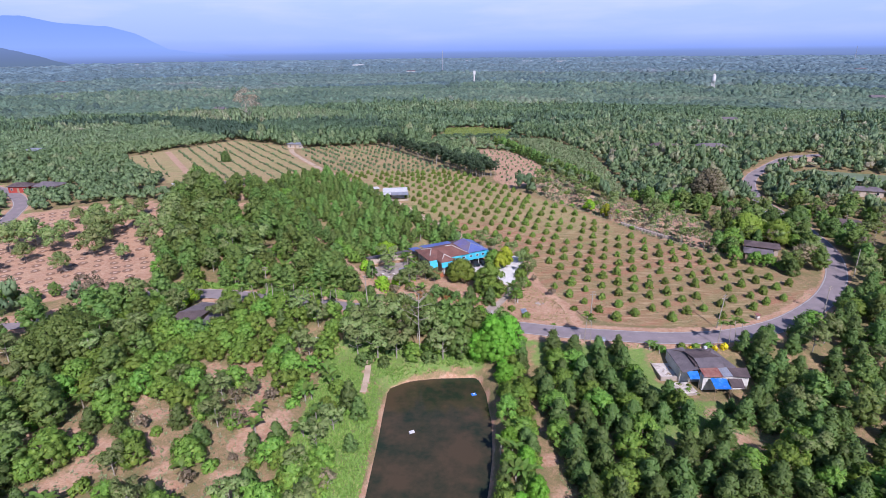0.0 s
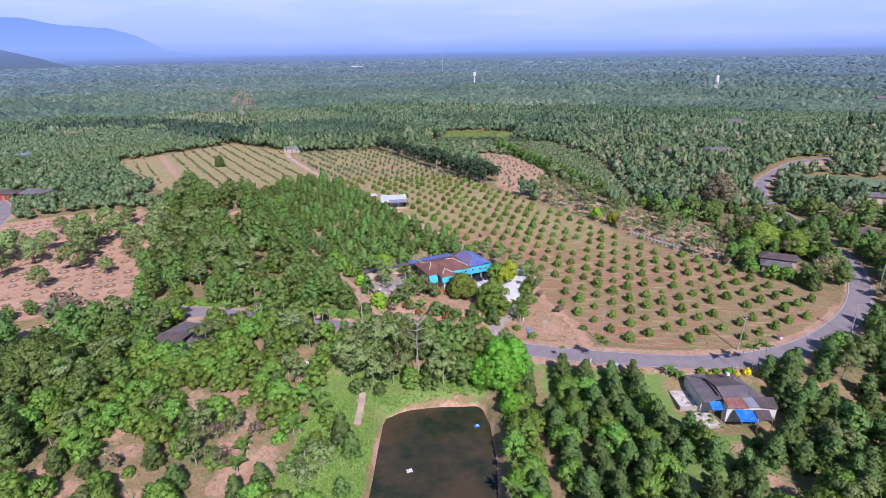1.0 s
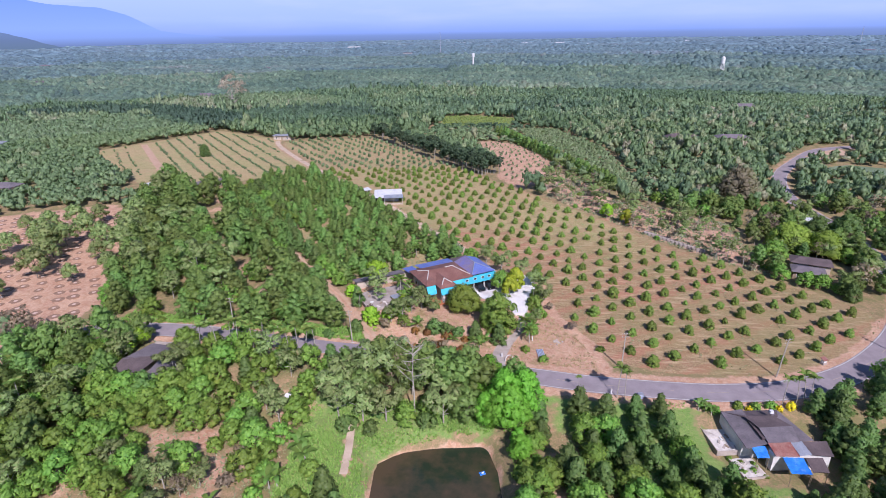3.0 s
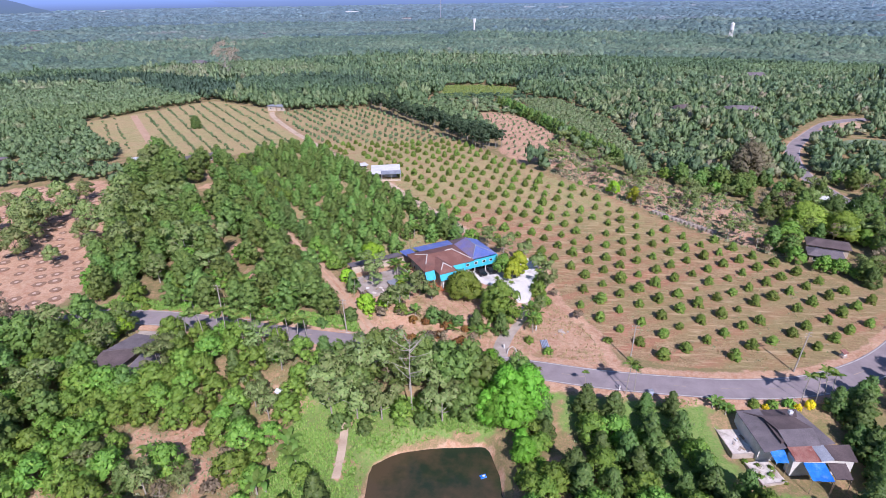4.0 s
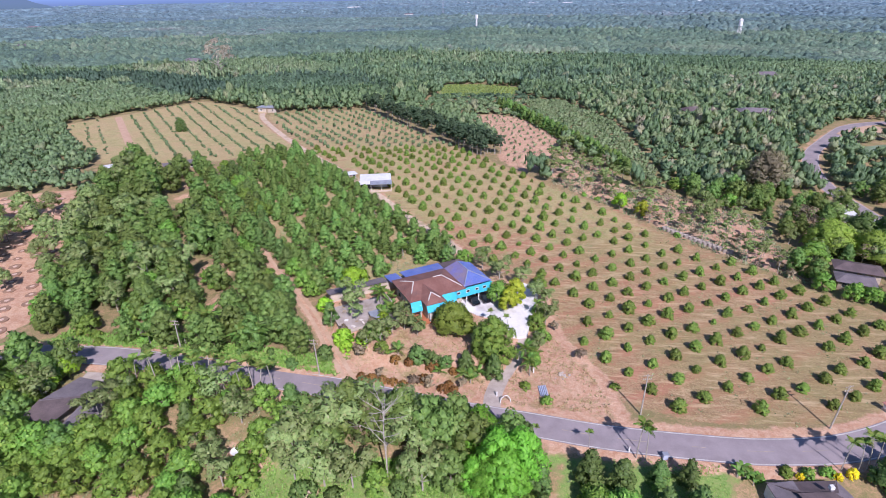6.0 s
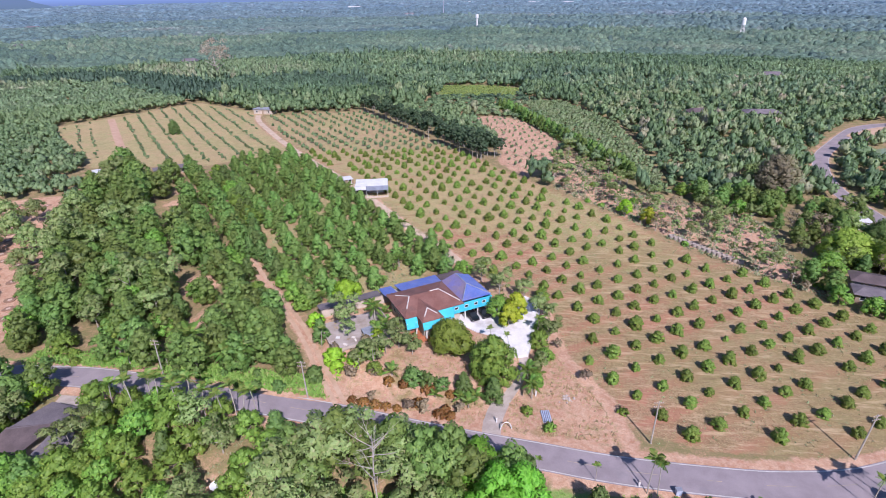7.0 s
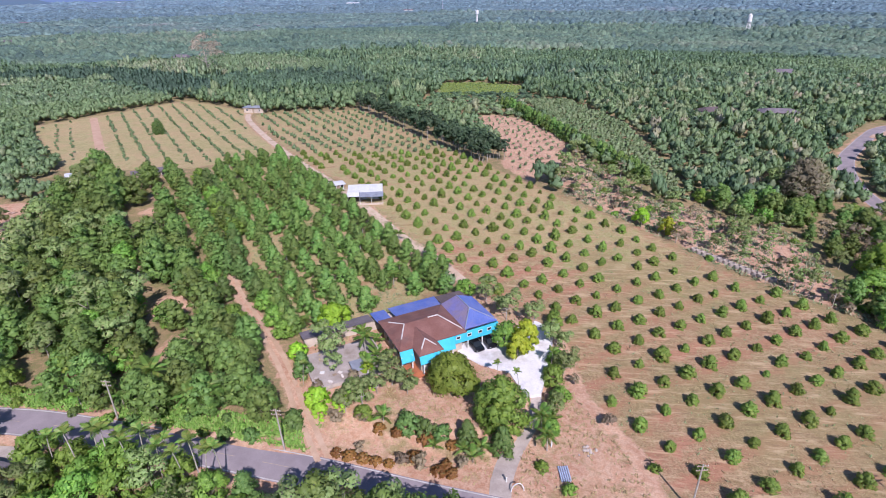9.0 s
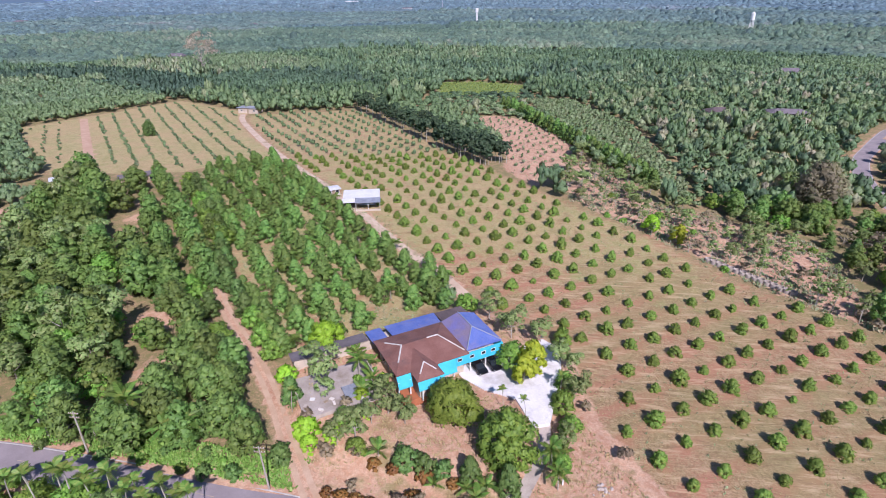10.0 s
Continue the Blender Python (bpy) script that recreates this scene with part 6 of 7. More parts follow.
def thing(name, label, category, x, y, turn=0.0, group="", z=None):
    ob = tagged(new(name), label, category, group)
    ob.matrix_basis = pose(x, y, lie1(x, y) if z is None else z, 0, 0, turn)
    return ob


def window(parent, x, y, z, w, h, face="y"):
    """A framed dark pane on a wall facing -y or -x of its building."""
    bm = bmesh.new()
    f = 0.07
    if face == "y":
        for a in ((x, y - 0.05, z, x + w, y + 0.05, z + f), (x, y - 0.05, z + h - f, x + w, y + 0.05, z + h), (x, y - 0.05, z + f, x + f, y + 0.05, z + h - f), (x + w - f, y - 0.05, z + f, x + w, y + 0.05, z + h - f)):
            box(bm, *a)
        pane = box(bmesh.new(), x + f, y - 0.02, z + f, x + w - f, y + 0.02, z + h - f)
    else:
        for a in ((x - 0.05, y, z, x + 0.05, y + w, z + f), (x - 0.05, y, z + h - f, x + 0.05, y + w, z + h), (x - 0.05, y, z + f, x + 0.05, y + f, z + h - f), (x - 0.05, y + w - f, z + f, x + 0.05, y + w, z + h - f)):
            box(bm, *a)
        pane = box(bmesh.new(), x - 0.02, y + f, z + f, x + 0.02, y + w - f, z + h - f)
    fr = bpart("window", bm, "white_plastic", parent)
    bpart("pane", pane, "glass", fr, "dark window glass")


# ---- the farmhouse ----
HZ = 0.6
house = tagged(new("farmhouse"), "farmhouse with brown hipped roof and bright cyan walls", "house")
house.matrix_basis = pose(-20, 142, HZ, 0, 0, 33.1)
body = bpart("wall", box(bmesh.new(), 1.7, 3.0, -1.2, 13.4, 11.6, 5.15), "cream_wall", house)
bpart("wall", box(bmesh.new(), 3.9, -0.2, -1.2, 7.3, 3.0, 5.1), "cream_wall", house)
bpart("wall", box(bmesh.new(), 13.4, 8.2, -1.2, 20.2, 12.2, 4.9), "cream_wall", house)
EV, RG = 5.3, 6.85
bm = sheet(bmesh.new(), [(0.9, 1.9, EV), (13.9, 1.9, EV), (10.6, 7.2, RG), (4.0, 7.2, RG)])
sheet(bm, [(13.9, 12.5, EV), (0.9, 12.5, EV), (4.0, 7.2, RG), (10.6, 7.2, RG)])
sheet(bm, [(0.9, 12.5, EV), (0.9, 1.9, EV), (4.0, 7.2, RG)])
sheet(bm, [(13.9, 1.9, EV), (13.9, 12.5, EV), (10.6, 7.2, RG)])
main_roof = bpart("roof", bm, "roof_brown", house, "brown tiled hipped roof")
bm = sheet(bmesh.new(), [(3.3, -0.9, EV + 0.02), (7.9, -0.9, EV + 0.02), (5.6, 1.9, 6.55)])
sheet(bm, [(3.3, 2.6, EV + 0.02), (3.3, -0.9, EV + 0.02), (5.6, 1.9, 6.55), (5.6, 6.3, 6.55)])
sheet(bm, [(7.9, -0.9, EV + 0.02), (7.9, 2.6, EV + 0.02), (5.6, 6.3, 6.55), (5.6, 1.9, 6.55)])
bpart("porch_roof", bm, "roof_brown", house, "brown tiled porch roof")
for a, b in (((4.0, 7.2, RG), (2.2, 10.2, 5.98)), ((4.0, 7.2, RG), (2.2, 4.2, 5.98)), ((5.6, 1.9, 6.55), (4.2, 0.2, 5.82)), ((5.6, 1.9, 6.55), (7.0, 0.2, 5.82)), ((8.6, 7.2, RG), (10.6, 7.2, RG)), ((10.6, 7.2, RG), (13.4, 2.8, 5.6))):
    bpart("ridge_cap", tube(bmesh.new(), a, b, 0.13, 0.13, 5), "ridge_white", main_roof, "pale mortared ridge cap")
bm = sheet(bmesh.new(), [(13.95, 2.9, 5.15), (20.8, 2.9, 5.15), (17.4, 7.5, 6.25)])
sheet(bm, [(20.8, 2.9, 5.15), (20.8, 12.7, 5.15), (17.4, 12.7, 6.25), (17.4, 7.5, 6.25)])
bpart("wing_roof", bm, "roof_blue", house, "faded blue sheet-metal wing roof")
bm = sheet(bmesh.new(), [(13.95, 12.7, 5.15), (13.95, 2.9, 5.15), (17.4, 7.5, 6.25), (17.4, 12.7, 6.25)])
bpart("wing_roof", bm, "roof_faded", house, "violet-grey faded wing roof")
for a, b in (((17.4, 7.5, 6.3), (13.95, 2.9, 5.2)), ((17.4, 7.5, 6.3), (20.8, 2.9, 5.2)), ((17.4, 7.5, 6.3), (17.4, 12.7, 6.3))):
    bpart("ridge_cap", tube(bmesh.new(), a, b, 0.1, 0.1, 5), "zinc", house, "grey metal ridge cap")
bpart("rear_roof", sheet(bmesh.new(), [(4.6, 12.55, 5.1), (14.0, 12.55, 5.1), (14.6, 17.2, 4.4), (4.6, 17.2, 4.4)]), "roof_blue", house, "bright blue lean-to roof")
bpart("rear_roof", sheet(bmesh.new(), [(1.0, 12.55, 4.7), (3.9, 12.55, 4.7), (3.9, 17.4, 4.2), (1.0, 17.4, 4.2)]), "roof_blue", house, "small blue lean-to roof")
bpart("rear_roof", sheet(bmesh.new(), [(14.7, 12.8, 4.6), (20.6, 12.8, 4.6), (20.4, 17.4, 4.1), (14.8, 17.4, 4.1)]), "roof_dark", house, "dark brown rear roof")
bpart("rear_roof", sheet(bmesh.new(), [(-12.5, 15.2, 3.9), (0.9, 15.2, 3.9), (0.9, 18.4, 3.4), (-12.5, 18.4, 3.4)]), "roof_grey", house, "long grey outbuilding roof")
bpart("rear_wall", box(bmesh.new(), -12.2, 15.4, -1.2, 14.4, 17.0, 3.4), "cream_wall", house)
bpart("rear_wall", box(bmesh.new(), 14.9, 13.0, -1.2, 20.2, 17.0, 4.0), "cream_wall", house)
# cyan boards under the eaves
bpart("fascia", sheet(bmesh.new(), [(0.9, 1.85, 5.2), (3.3, 1.85, 5.2), (3.3, 1.0, 3.3), (0.9, 1.0, 3.3)], 0.08), "cyan_paint", house, "bright cyan boards under the eaves")
bpart("fascia", sheet(bmesh.new(), [(3.35, -0.85, 5.2), (7.85, -0.85, 5.2), (7.85, -1.4, 3.9), (3.35, -1.4, 3.9)], 0.08), "cyan_paint", house, "bright cyan boards under the porch roof")
bpart("fascia", sheet(bmesh.new(), [(7.95, 1.85, 5.2), (11.2, 1.85, 5.2), (11.2, 1.0, 3.2), (7.95, 1.0, 3.2)], 0.08), "cyan_paint", house, "bright cyan boards under the eaves")
fas = bpart("carport_wall", box(bmesh.new(), 11.2, 2.35, 3.0, 20.7, 2.5, 5.05), "cyan_paint", house, "long bright cyan upper wall over the carport")
for x in (11.9, 14.2, 16.4, 18.3):
    window(fas, x, 2.33, 3.9, 0.85, 0.62)
bpart("carport_ceiling", box(bmesh.new(), 11.2, 2.55, 2.9, 20.7, 8.1, 3.0), "white_wall", house)
bpart("wing_wall", box(bmesh.new(), 20.5, 2.55, 3.05, 20.65, 12.2, 5.0), "cyan_paint", house)
for x in (11.3, 14.4, 17.4, 20.5):
    bpart("carport_post", box(bmesh.new(), x, 2.6, -1.2, x + 0.2, 2.8, 2.9), "white_wall", house)
for x in (0.95, 2.9, 4.0, 7.1):
    bpart("porch_post", box(bmesh.new(), x, 1.4 if x < 3 else -1.0, -1.0, x + 0.22, 1.62 if x < 3 else -0.78, 4.3), "white_wall", house)
bpart("porch_floor", box(bmesh.new(), 0.9, -1.1, -1.2, 7.8, 2.9, 1.45), "porch_wall", house, "raised terracotta porch floor")
bpart("porch_wall", box(bmesh.new(), 0.9, -1.1, 1.45, 3.6, -0.95, 2.4), "porch_wall", house, "terracotta porch parapet")
bpart("door", box(bmesh.new(), 5.1, -0.26, 1.45, 6.1, -0.2, 3.5), "timber", house, "brown timber front door")
window(house, 2.2, 2.98, 2.3, 1.2, 1.2)
for y in (4.0, 6.4, 9.0):
    window(house, 1.68, y, 2.4, 1.2, 1.2, "x")
bpart("garage_back", box(bmesh.new(), 13.5, 8.1, -1.0, 20.1, 8.15, 2.85), "white_wall", house)

# walled back yard with a ruined slab and shed
M["cracked_slab"] = surface("cracked_slab", (0.78, 0.72, 0.66), (0.6, 0.53, 0.47), 0.9, 0.95, fine=5, stain=(0.2, 0.16, 0.12), strength=0.6)
M["yard_slab"] = surface("yard_slab", (0.5, 0.43, 0.39), (0.38, 0.32, 0.28), 0.5, 0.95, fine=4, stain=(0.22, 0.17, 0.12), strength=0.6)
yard = thing("concrete_yard", "cracked grey concrete yard slab with rubble", "yard slab", -19.3, 140.2, 33.1, z=2.3)
bpart("slab", box(bmesh.new(), -13, 4.4, -0.5, -1.0, 14.8, 0.25), "yard_slab", yard)
bm = bmesh.new()
for a in ((-13.2, 4.2, 0.25, -13.0, 15.0, 0.75), (-13.0, 4.2, 0.25, -6.0, 4.4, 0.75), (-0.9, 9.0, 0.25, -0.7, 15.0, 1.8)):
    box(bm, *a)
bpart("wall", bm, "concrete", yard, "low weathered boundary wall")
for i in range(14):
    r = random.Random(700 + i)
    q = thing("rubble_piece", "broken pale masonry on the yard slab", "rubble", 0, 0, 0, "rubble in the yard")
    q.matrix_basis = yard.matrix_basis @ pose(r.uniform(-12.4, -1.6), r.uniform(4.8, 9.4), 0.248, 0, 0, r.uniform(0, 180))
    bpart("block", box(bmesh.new(), -r.uniform(0.15, 0.6), -r.uniform(0.1, 0.4), 0, r.uniform(0.15, 0.6), r.uniform(0.1, 0.4), r.uniform(0.05, 0.3)), r.choice(["cracked_slab", "timber", "concrete", "white_wall"]), q)
shed = thing("sheet_stack", "pale metal sheets on a low frame in the yard", "shed", -19.3, 140.2, 33.1, z=2.3)
bpart("roof", sheet(bmesh.new(), [(-6.4, 5.6, 0.9), (-3.6, 5.6, 0.9), (-3.6, 8.4, 1.1), (-6.4, 8.4, 1.1)]), "zinc", shed)
bm = bmesh.new()
for x, y in ((-6.2, 5.8), (-3.8, 5.8), (-6.2, 8.2), (-3.8, 8.2)):
    box(bm, x - 0.06, y - 0.06, 0.2, x + 0.06, y + 0.06, 0.9 if y < 6 else 1.05)
bpart("posts", bm, "timber", shed).name = "post_frame"
tagged(new("paved_yard", flat_patch("paved_yard", YARD, 0.3, M["pale_gravel"], 1.28)), "pale sunlit concrete yard beside the farmhouse", "yard", kind="structure")


def car(x, y, turn, paint, label, z):
    ob = tagged(new("car"), label, "car", "parked cars")
    ob.matrix_basis = pose(x, y, z, 0, 0, turn)
    bm = bmesh.new()
    prof = [(-2.1, 0.35), (2.1, 0.35), (2.15, 0.75), (1.2, 0.95), (-2.0, 1.0), (-2.15, 0.7)]
    for side in (-0.85, 0.85):
        bm.faces.new([bm.verts.new((side, a, b)) for a, b in prof])
    f1, f2 = list(bm.faces)
    for i in range(6):
        bm.faces.new((f1.verts[i], f1.verts[(i + 1) % 6], f2.verts[(i + 1) % 6], f2.verts[i]))
    bmesh.ops.recalc_face_normals(bm, faces=bm.faces)
    bmesh.ops.bevel(bm, geom=list(bm.edges), offset=0.06, segments=2, affect="EDGES")
    body = bpart("body", bm, paint, ob)
    bm = bmesh.new()
    low, top = [(-0.78, -1.95), (0.78, -1.95), (0.78, 1.2), (-0.78, 1.2)], [(-0.62, -1.5), (0.62, -1.5), (0.62, 0.45), (-0.62, 0.45)]
    a, b = [bm.verts.new((*p, 0.95)) for p in low], [bm.verts.new((*p, 1.48)) for p in top]
    bm.faces.new(b)
    for i in range(4):
        bm.faces.new((a[i], a[(i + 1) % 4], b[(i + 1) % 4], b[i]))
    bpart("glasshouse", bm, "glass", ob, "dark tinted windows")
    bpart("roof_panel", box(bmesh.new(), -0.6, -1.45, 1.485, 0.6, 0.42, 1.52), paint, ob)
    for wx in (-0.8, 0.8):
        for wy in (-1.3, 1.35):
            w = bpart("wheel", tube(bmesh.new(), (wx - 0.1, wy, 0.32), (wx + 0.1, wy, 0.32), 0.32, 0.32, 14), "rubber", ob, "black tyre")
            bpart("rim", tube(bmesh.new(), (wx - 0.115, wy, 0.32), (wx + 0.115, wy, 0.32), 0.19, 0.19, 10), "silver_paint", w, "silver wheel rim")
        bpart("headlight", box(bmesh.new(), wx - 0.16 if wx > 0 else wx, 2.1, 0.62, wx if wx > 0 else wx + 0.16, 2.17, 0.74), "white_plastic", ob)


for lx, ly, paint, lab in ((15.9, 2.4, "car_paint", "black saloon car parked under the carport edge"), (18.5, 2.2, "car_paint", "dark car parked under the carport edge"), (13.0, 5.6, "silver_paint", "silver car deep under the carport")):
    q = house.matrix_basis @ Vector((lx, ly, 0))
    car(q.x, q.y, 33.1 + 180, paint, lab, 1.6)

# ---- house by the bend ----
rh = thing("roadside_house", "patched grey-roofed roadside house with blue tarpaulins", "house", 36, 100, 7.5, z=-1.9)


def rl(x, y, z):
    """A point given in the world, in the house's own frame."""
    return tuple(rh.matrix_basis.inverted() @ Vector((x, y, z)))


bpart("wall", box(bmesh.new(), 1.0, 1.4, -0.4, 9.6, 8.6, 2.7), "white_wall", rh)
bpart("roof", sheet(bmesh.new(), [rl(35.8, 108.6, 1.1), rl(39.2, 108.9, 1.75), rl(40.0, 100.6, 1.6), rl(36.8, 100.0, 0.95)]), "roof_grey", rh, "long grey fibre-cement roof slope")
bpart("roof", sheet(bmesh.new(), [rl(35.8, 108.9, 1.05), rl(45.6, 110.2, 1.05), rl(44.4, 107.4, 1.8), rl(38.6, 106.9, 1.8)]), "roof_dark", rh, "dark rear roof slope")
bpart("roof", sheet(bmesh.new(), [rl(45.6, 110.2, 1.05), rl(48.0, 102.8, 1.05), rl(44.8, 101.4, 1.6), rl(43.4, 107.6, 1.85)]), "roof_grey", rh, "grey roof slope")
# dark colour puts the shade between the two roofs onto this wall
bpart("upper_wall", box(bmesh.new(), *rl(39.5, 101.4, 0.4), *rl(44.4, 106.6, 1.95)), "roof_dark", rh, "wall under the raised roof, coloured dark as a shaded gap")
bpart("upper_roof", sheet(bmesh.new(), [rl(38.6, 106.5, 2.1), rl(43.5, 107.2, 2.1), rl(45.2, 104.4, 2.35), rl(39.7, 103.5, 2.35)]), "roof_dark", rh, "raised dark grey roof")
bpart("upper_roof", sheet(bmesh.new(), [rl(39.7, 103.5, 2.35), rl(45.2, 104.4, 2.35), rl(45.0, 101.3, 1.85), rl(40.1, 100.6, 1.85)]), "roof_grey", rh, "raised grey roof slope")
bpart("patched_roof", sheet(bmesh.new(), [rl(40.0, 100.7, 1.8), rl(43.6, 101.2, 1.8), rl(44.0, 98.7, 1.2), rl(40.4, 98.4, 1.2)]), "roof_rust", rh, "rusty red patched sheet roof")
bpart("patched_roof", sheet(bmesh.new(), [rl(43.65, 101.25, 1.7), rl(45.5, 101.6, 1.7), rl(46.0, 99.2, 1.25), rl(44.05, 98.75, 1.25)]), "zinc", rh, "pale zinc roof sheet")
bpart("side_roof", sheet(bmesh.new(), [rl(45.55, 101.8, 1.45), rl(49.8, 102.6, 1.2), rl(49.4, 99.4, 0.95), rl(46.05, 99.2, 1.2)]), "roof_dark", rh, "brown side roof")
bpart("side_roof", sheet(bmesh.new(), [rl(44.9, 98.8, 0.85), rl(47.6, 99.1, 0.8), rl(47.3, 96.4, 0.5), rl(44.9, 96.2, 0.5)]), "roof_dark", rh, "low brown lean-to roof")
bpart("side_wall", box(bmesh.new(), *rl(45.6, 99.6, -2.2), *rl(49.2, 102.0, 0.9)), "white_wall", rh)
bpart("front_wall", box(bmesh.new(), *rl(40.4, 98.9, -2.2), *rl(45.4, 101.0, 1.1)), "white_wall", rh)


def canopy(pts, sag, parent, label):
    """A tarpaulin: a sagging, creased sheet between four corners."""
    bm, n, r = bmesh.new(), 9, random.Random(int(sag * 100))
    a, b, c, d = [Vector(p) for p in pts]
    g = [[bm.verts.new(a.lerp(b, i / n).lerp(d.lerp(c, i / n), j / n) + Vector((0, 0, -sag * math.sin(math.pi * i / n) * math.sin(math.pi * j / n) + r.uniform(-0.05, 0.05)))) for i in range(n + 1)] for j in range(n + 1)]
    for j in range(n):
        for i in range(n):
            bm.faces.new((g[j][i], g[j][i + 1], g[j + 1][i + 1], g[j + 1][i]))
    top = list(bm.faces)
    r2 = bmesh.ops.extrude_face_region(bm, geom=top)
    bmesh.ops.translate(bm, verts=[v for v in r2["geom"] if isinstance(v, bmesh.types.BMVert)], vec=(0, 0, 0.02))
    bpart("tarpaulin", bm, "tarp", parent, label)


canopy([rl(41.6, 98.7, 0.75), rl(44.7, 98.9, 0.75), rl(44.7, 95.9, 0.3), rl(41.7, 95.8, 0.3)], 0.25, rh, "sagging bright blue tarpaulin awning")
canopy([rl(37.6, 100.5, 0.95), rl(39.9, 100.8, 0.95), rl(39.9, 98.9, 0.3), rl(38.0, 98.7, 0.3)], 0.15, rh, "bright blue tarpaulin awning")
for x, y, z in ((41.8, 95.9, 0.25), (44.6, 96.0, 0.25), (38.1, 98.8, 0.25), (39.8, 99.0, 0.25), (47.2, 96.5, 0.4), (45.0, 96.3, 0.4)):
    p, q = rl(x, y, -2.4), rl(x, y, z)
    bpart("awning_post", tube(bmesh.new(), p, q, 0.05, 0.05, 6), "timber", rh)
bpart("chimney_board", box(bmesh.new(), *rl(42.9, 107.0, 2.5), *rl(43.4, 107.6, 3.0)), "white_plastic", rh)
for k, (cx, cy, w, d, turn, lab) in enumerate(((34.9, 105.4, 2.1, 3.4, 9, "cracked whitish concrete drying floor with debris"), (37.2, 99.2, 1.9, 2.1, 14, "overgrown concrete slab with rubbish"))):
    pl = thing("concrete_platform", lab, "platform", cx, cy, turn, z=lie1(cx, cy) + 0.3)
    r = random.Random(40 + k)
    if k == 0:
        # two cast bays with a joint between them
        for y0, y1, z in ((-d, -0.3, 0.04), (-0.24, d, 0.1)):
            bpart("slab", box(bmesh.new(), -w, y0, -0.9, w, y1, z), "cracked_slab", pl)
    else:
        bpart("slab", box(bmesh.new(), -w, -d, -0.9, w, d, 0.0), "cracked_slab", pl)
    bm = bmesh.new()
    for q in ((-w - 0.12, -d - 0.12, -0.9, w + 0.1, -d - 0.01, 0.16), (-w - 0.13, -d, -0.9, -w - 0.01, d, 0.2)):
        box(bm, *q)
    bpart("kerb", bm, "concrete", pl)
r = random.Random(3)
for i in range(20):
    x, y = (r.uniform(33.6, 36.6), r.uniform(102.6, 105.4)) if i < 11 else (r.uniform(35.8, 38.6), r.uniform(97.6, 100.8))
    q = thing("rubble_piece", "broken pale board lying on the slab", "rubble", x, y, r.uniform(0, 180), "rubble on the slab", z=(lie1(34.9, 105.4) + 0.335) if i < 11 else lie1(37.2, 99.2) + 0.295)
    bpart("board", box(bmesh.new(), -r.uniform(0.2, 0.7), -r.uniform(0.08, 0.25), 0, r.uniform(0.2, 0.7), r.uniform(0.08, 0.25), r.uniform(0.04, 0.16)), r.choice(["white_wall", "timber", "concrete", "cracked_slab"]), q)
for x, y in ((36.2, 98.2), (37.8, 98.6), (36.6, 100.4), (38.4, 100), (39.3, 97.6), (35, 101)):
    plant("weed", x, y, r.uniform(0.3, 0.5))


# ---- other houses ----
def small_house(name, label, x, y, w, d, h, turn, roof, wall, rise=1.4, z=None, hip=0.6, far=False):
    """A house with walls, hipped or gabled roof with eaves and, unless far off, a door and windows; w along its own x."""
    ob = thing(name, label, "house" if "house" in name else "shed", x, y, turn, z=z)
    bpart("wall", box(bmesh.new(), -w / 2, -d / 2, -0.5, w / 2, d / 2, h), wall, ob)
    e, k = 0.6, w / 2 * hip
    bm = sheet(bmesh.new(), [(-w / 2 - e, -d / 2 - e, h), (w / 2 + e, -d / 2 - e, h), (k, 0, h + rise), (-k, 0, h + rise)])
    sheet(bm, [(w / 2 + e, d / 2 + e, h), (-w / 2 - e, d / 2 + e, h), (-k, 0, h + rise), (k, 0, h + rise)])
    sheet(bm, [(-w / 2 - e, d / 2 + e, h), (-w / 2 - e, -d / 2 - e, h), (-k, 0, h + rise)])
    sheet(bm, [(w / 2 + e, -d / 2 - e, h), (w / 2 + e, d / 2 + e, h), (k, 0, h + rise)])
    bpart("roof", bm, roof, ob)
    if far:
        return ob
    bpart("door", box(bmesh.new(), -0.5, -d / 2 - 0.04, 0, 0.5, -d / 2 + 0.02, 2.05), "timber", ob)
    for s in (-0.32, 0.32):
        window(ob, s * w - 0.5, -d / 2 - 0.02, 0.9, 1.0, 1.1)
    return ob


lz = lie1(-70, 110)
lh = thing("tiled_house", "low house under worn grey-brown tiled roofs among trees", "house", -70, 110, -8, z=lz)


def ll(x, y, z):
    return tuple(lh.matrix_basis.inverted() @ Vector((x, y + 0.8, z - 0.9 if z > lz + 1 else z)))


bpart("roof", sheet(bmesh.new(), [ll(-74.6, 117.4, 4.0), ll(-69.2, 116.6, 4.0), ll(-69.0, 112.4, 4.7), ll(-76.2, 110.2, 4.7)]), "roof_grey", lh, "worn grey-brown roof slope")
bpart("roof", sheet(bmesh.new(), [ll(-76.4, 110.6, 4.7), ll(-69.2, 112.3, 4.7), ll(-71.2, 106.3, 3.9), ll(-77.0, 107.0, 3.9)]), "roof_dark", lh, "worn brown roof slope")
bpart("roof", sheet(bmesh.new(), [ll(-69.4, 111.8, 4.1), ll(-65.8, 111.4, 4.0), ll(-64.4, 105.4, 3.7), ll(-69.4, 106.6, 3.8)]), "roof_grey", lh, "grey roof of the lower wing")
bpart("wall", box(bmesh.new(), *ll(-75.6, 107.4, lz - 0.4), *ll(-70.4, 116.0, 3.8)), "cream_wall", lh)
bpart("wall", box(bmesh.new(), *ll(-69.2, 106.6, lz - 0.4), *ll(-65.6, 111.0, 3.7)), "white_wall", lh)
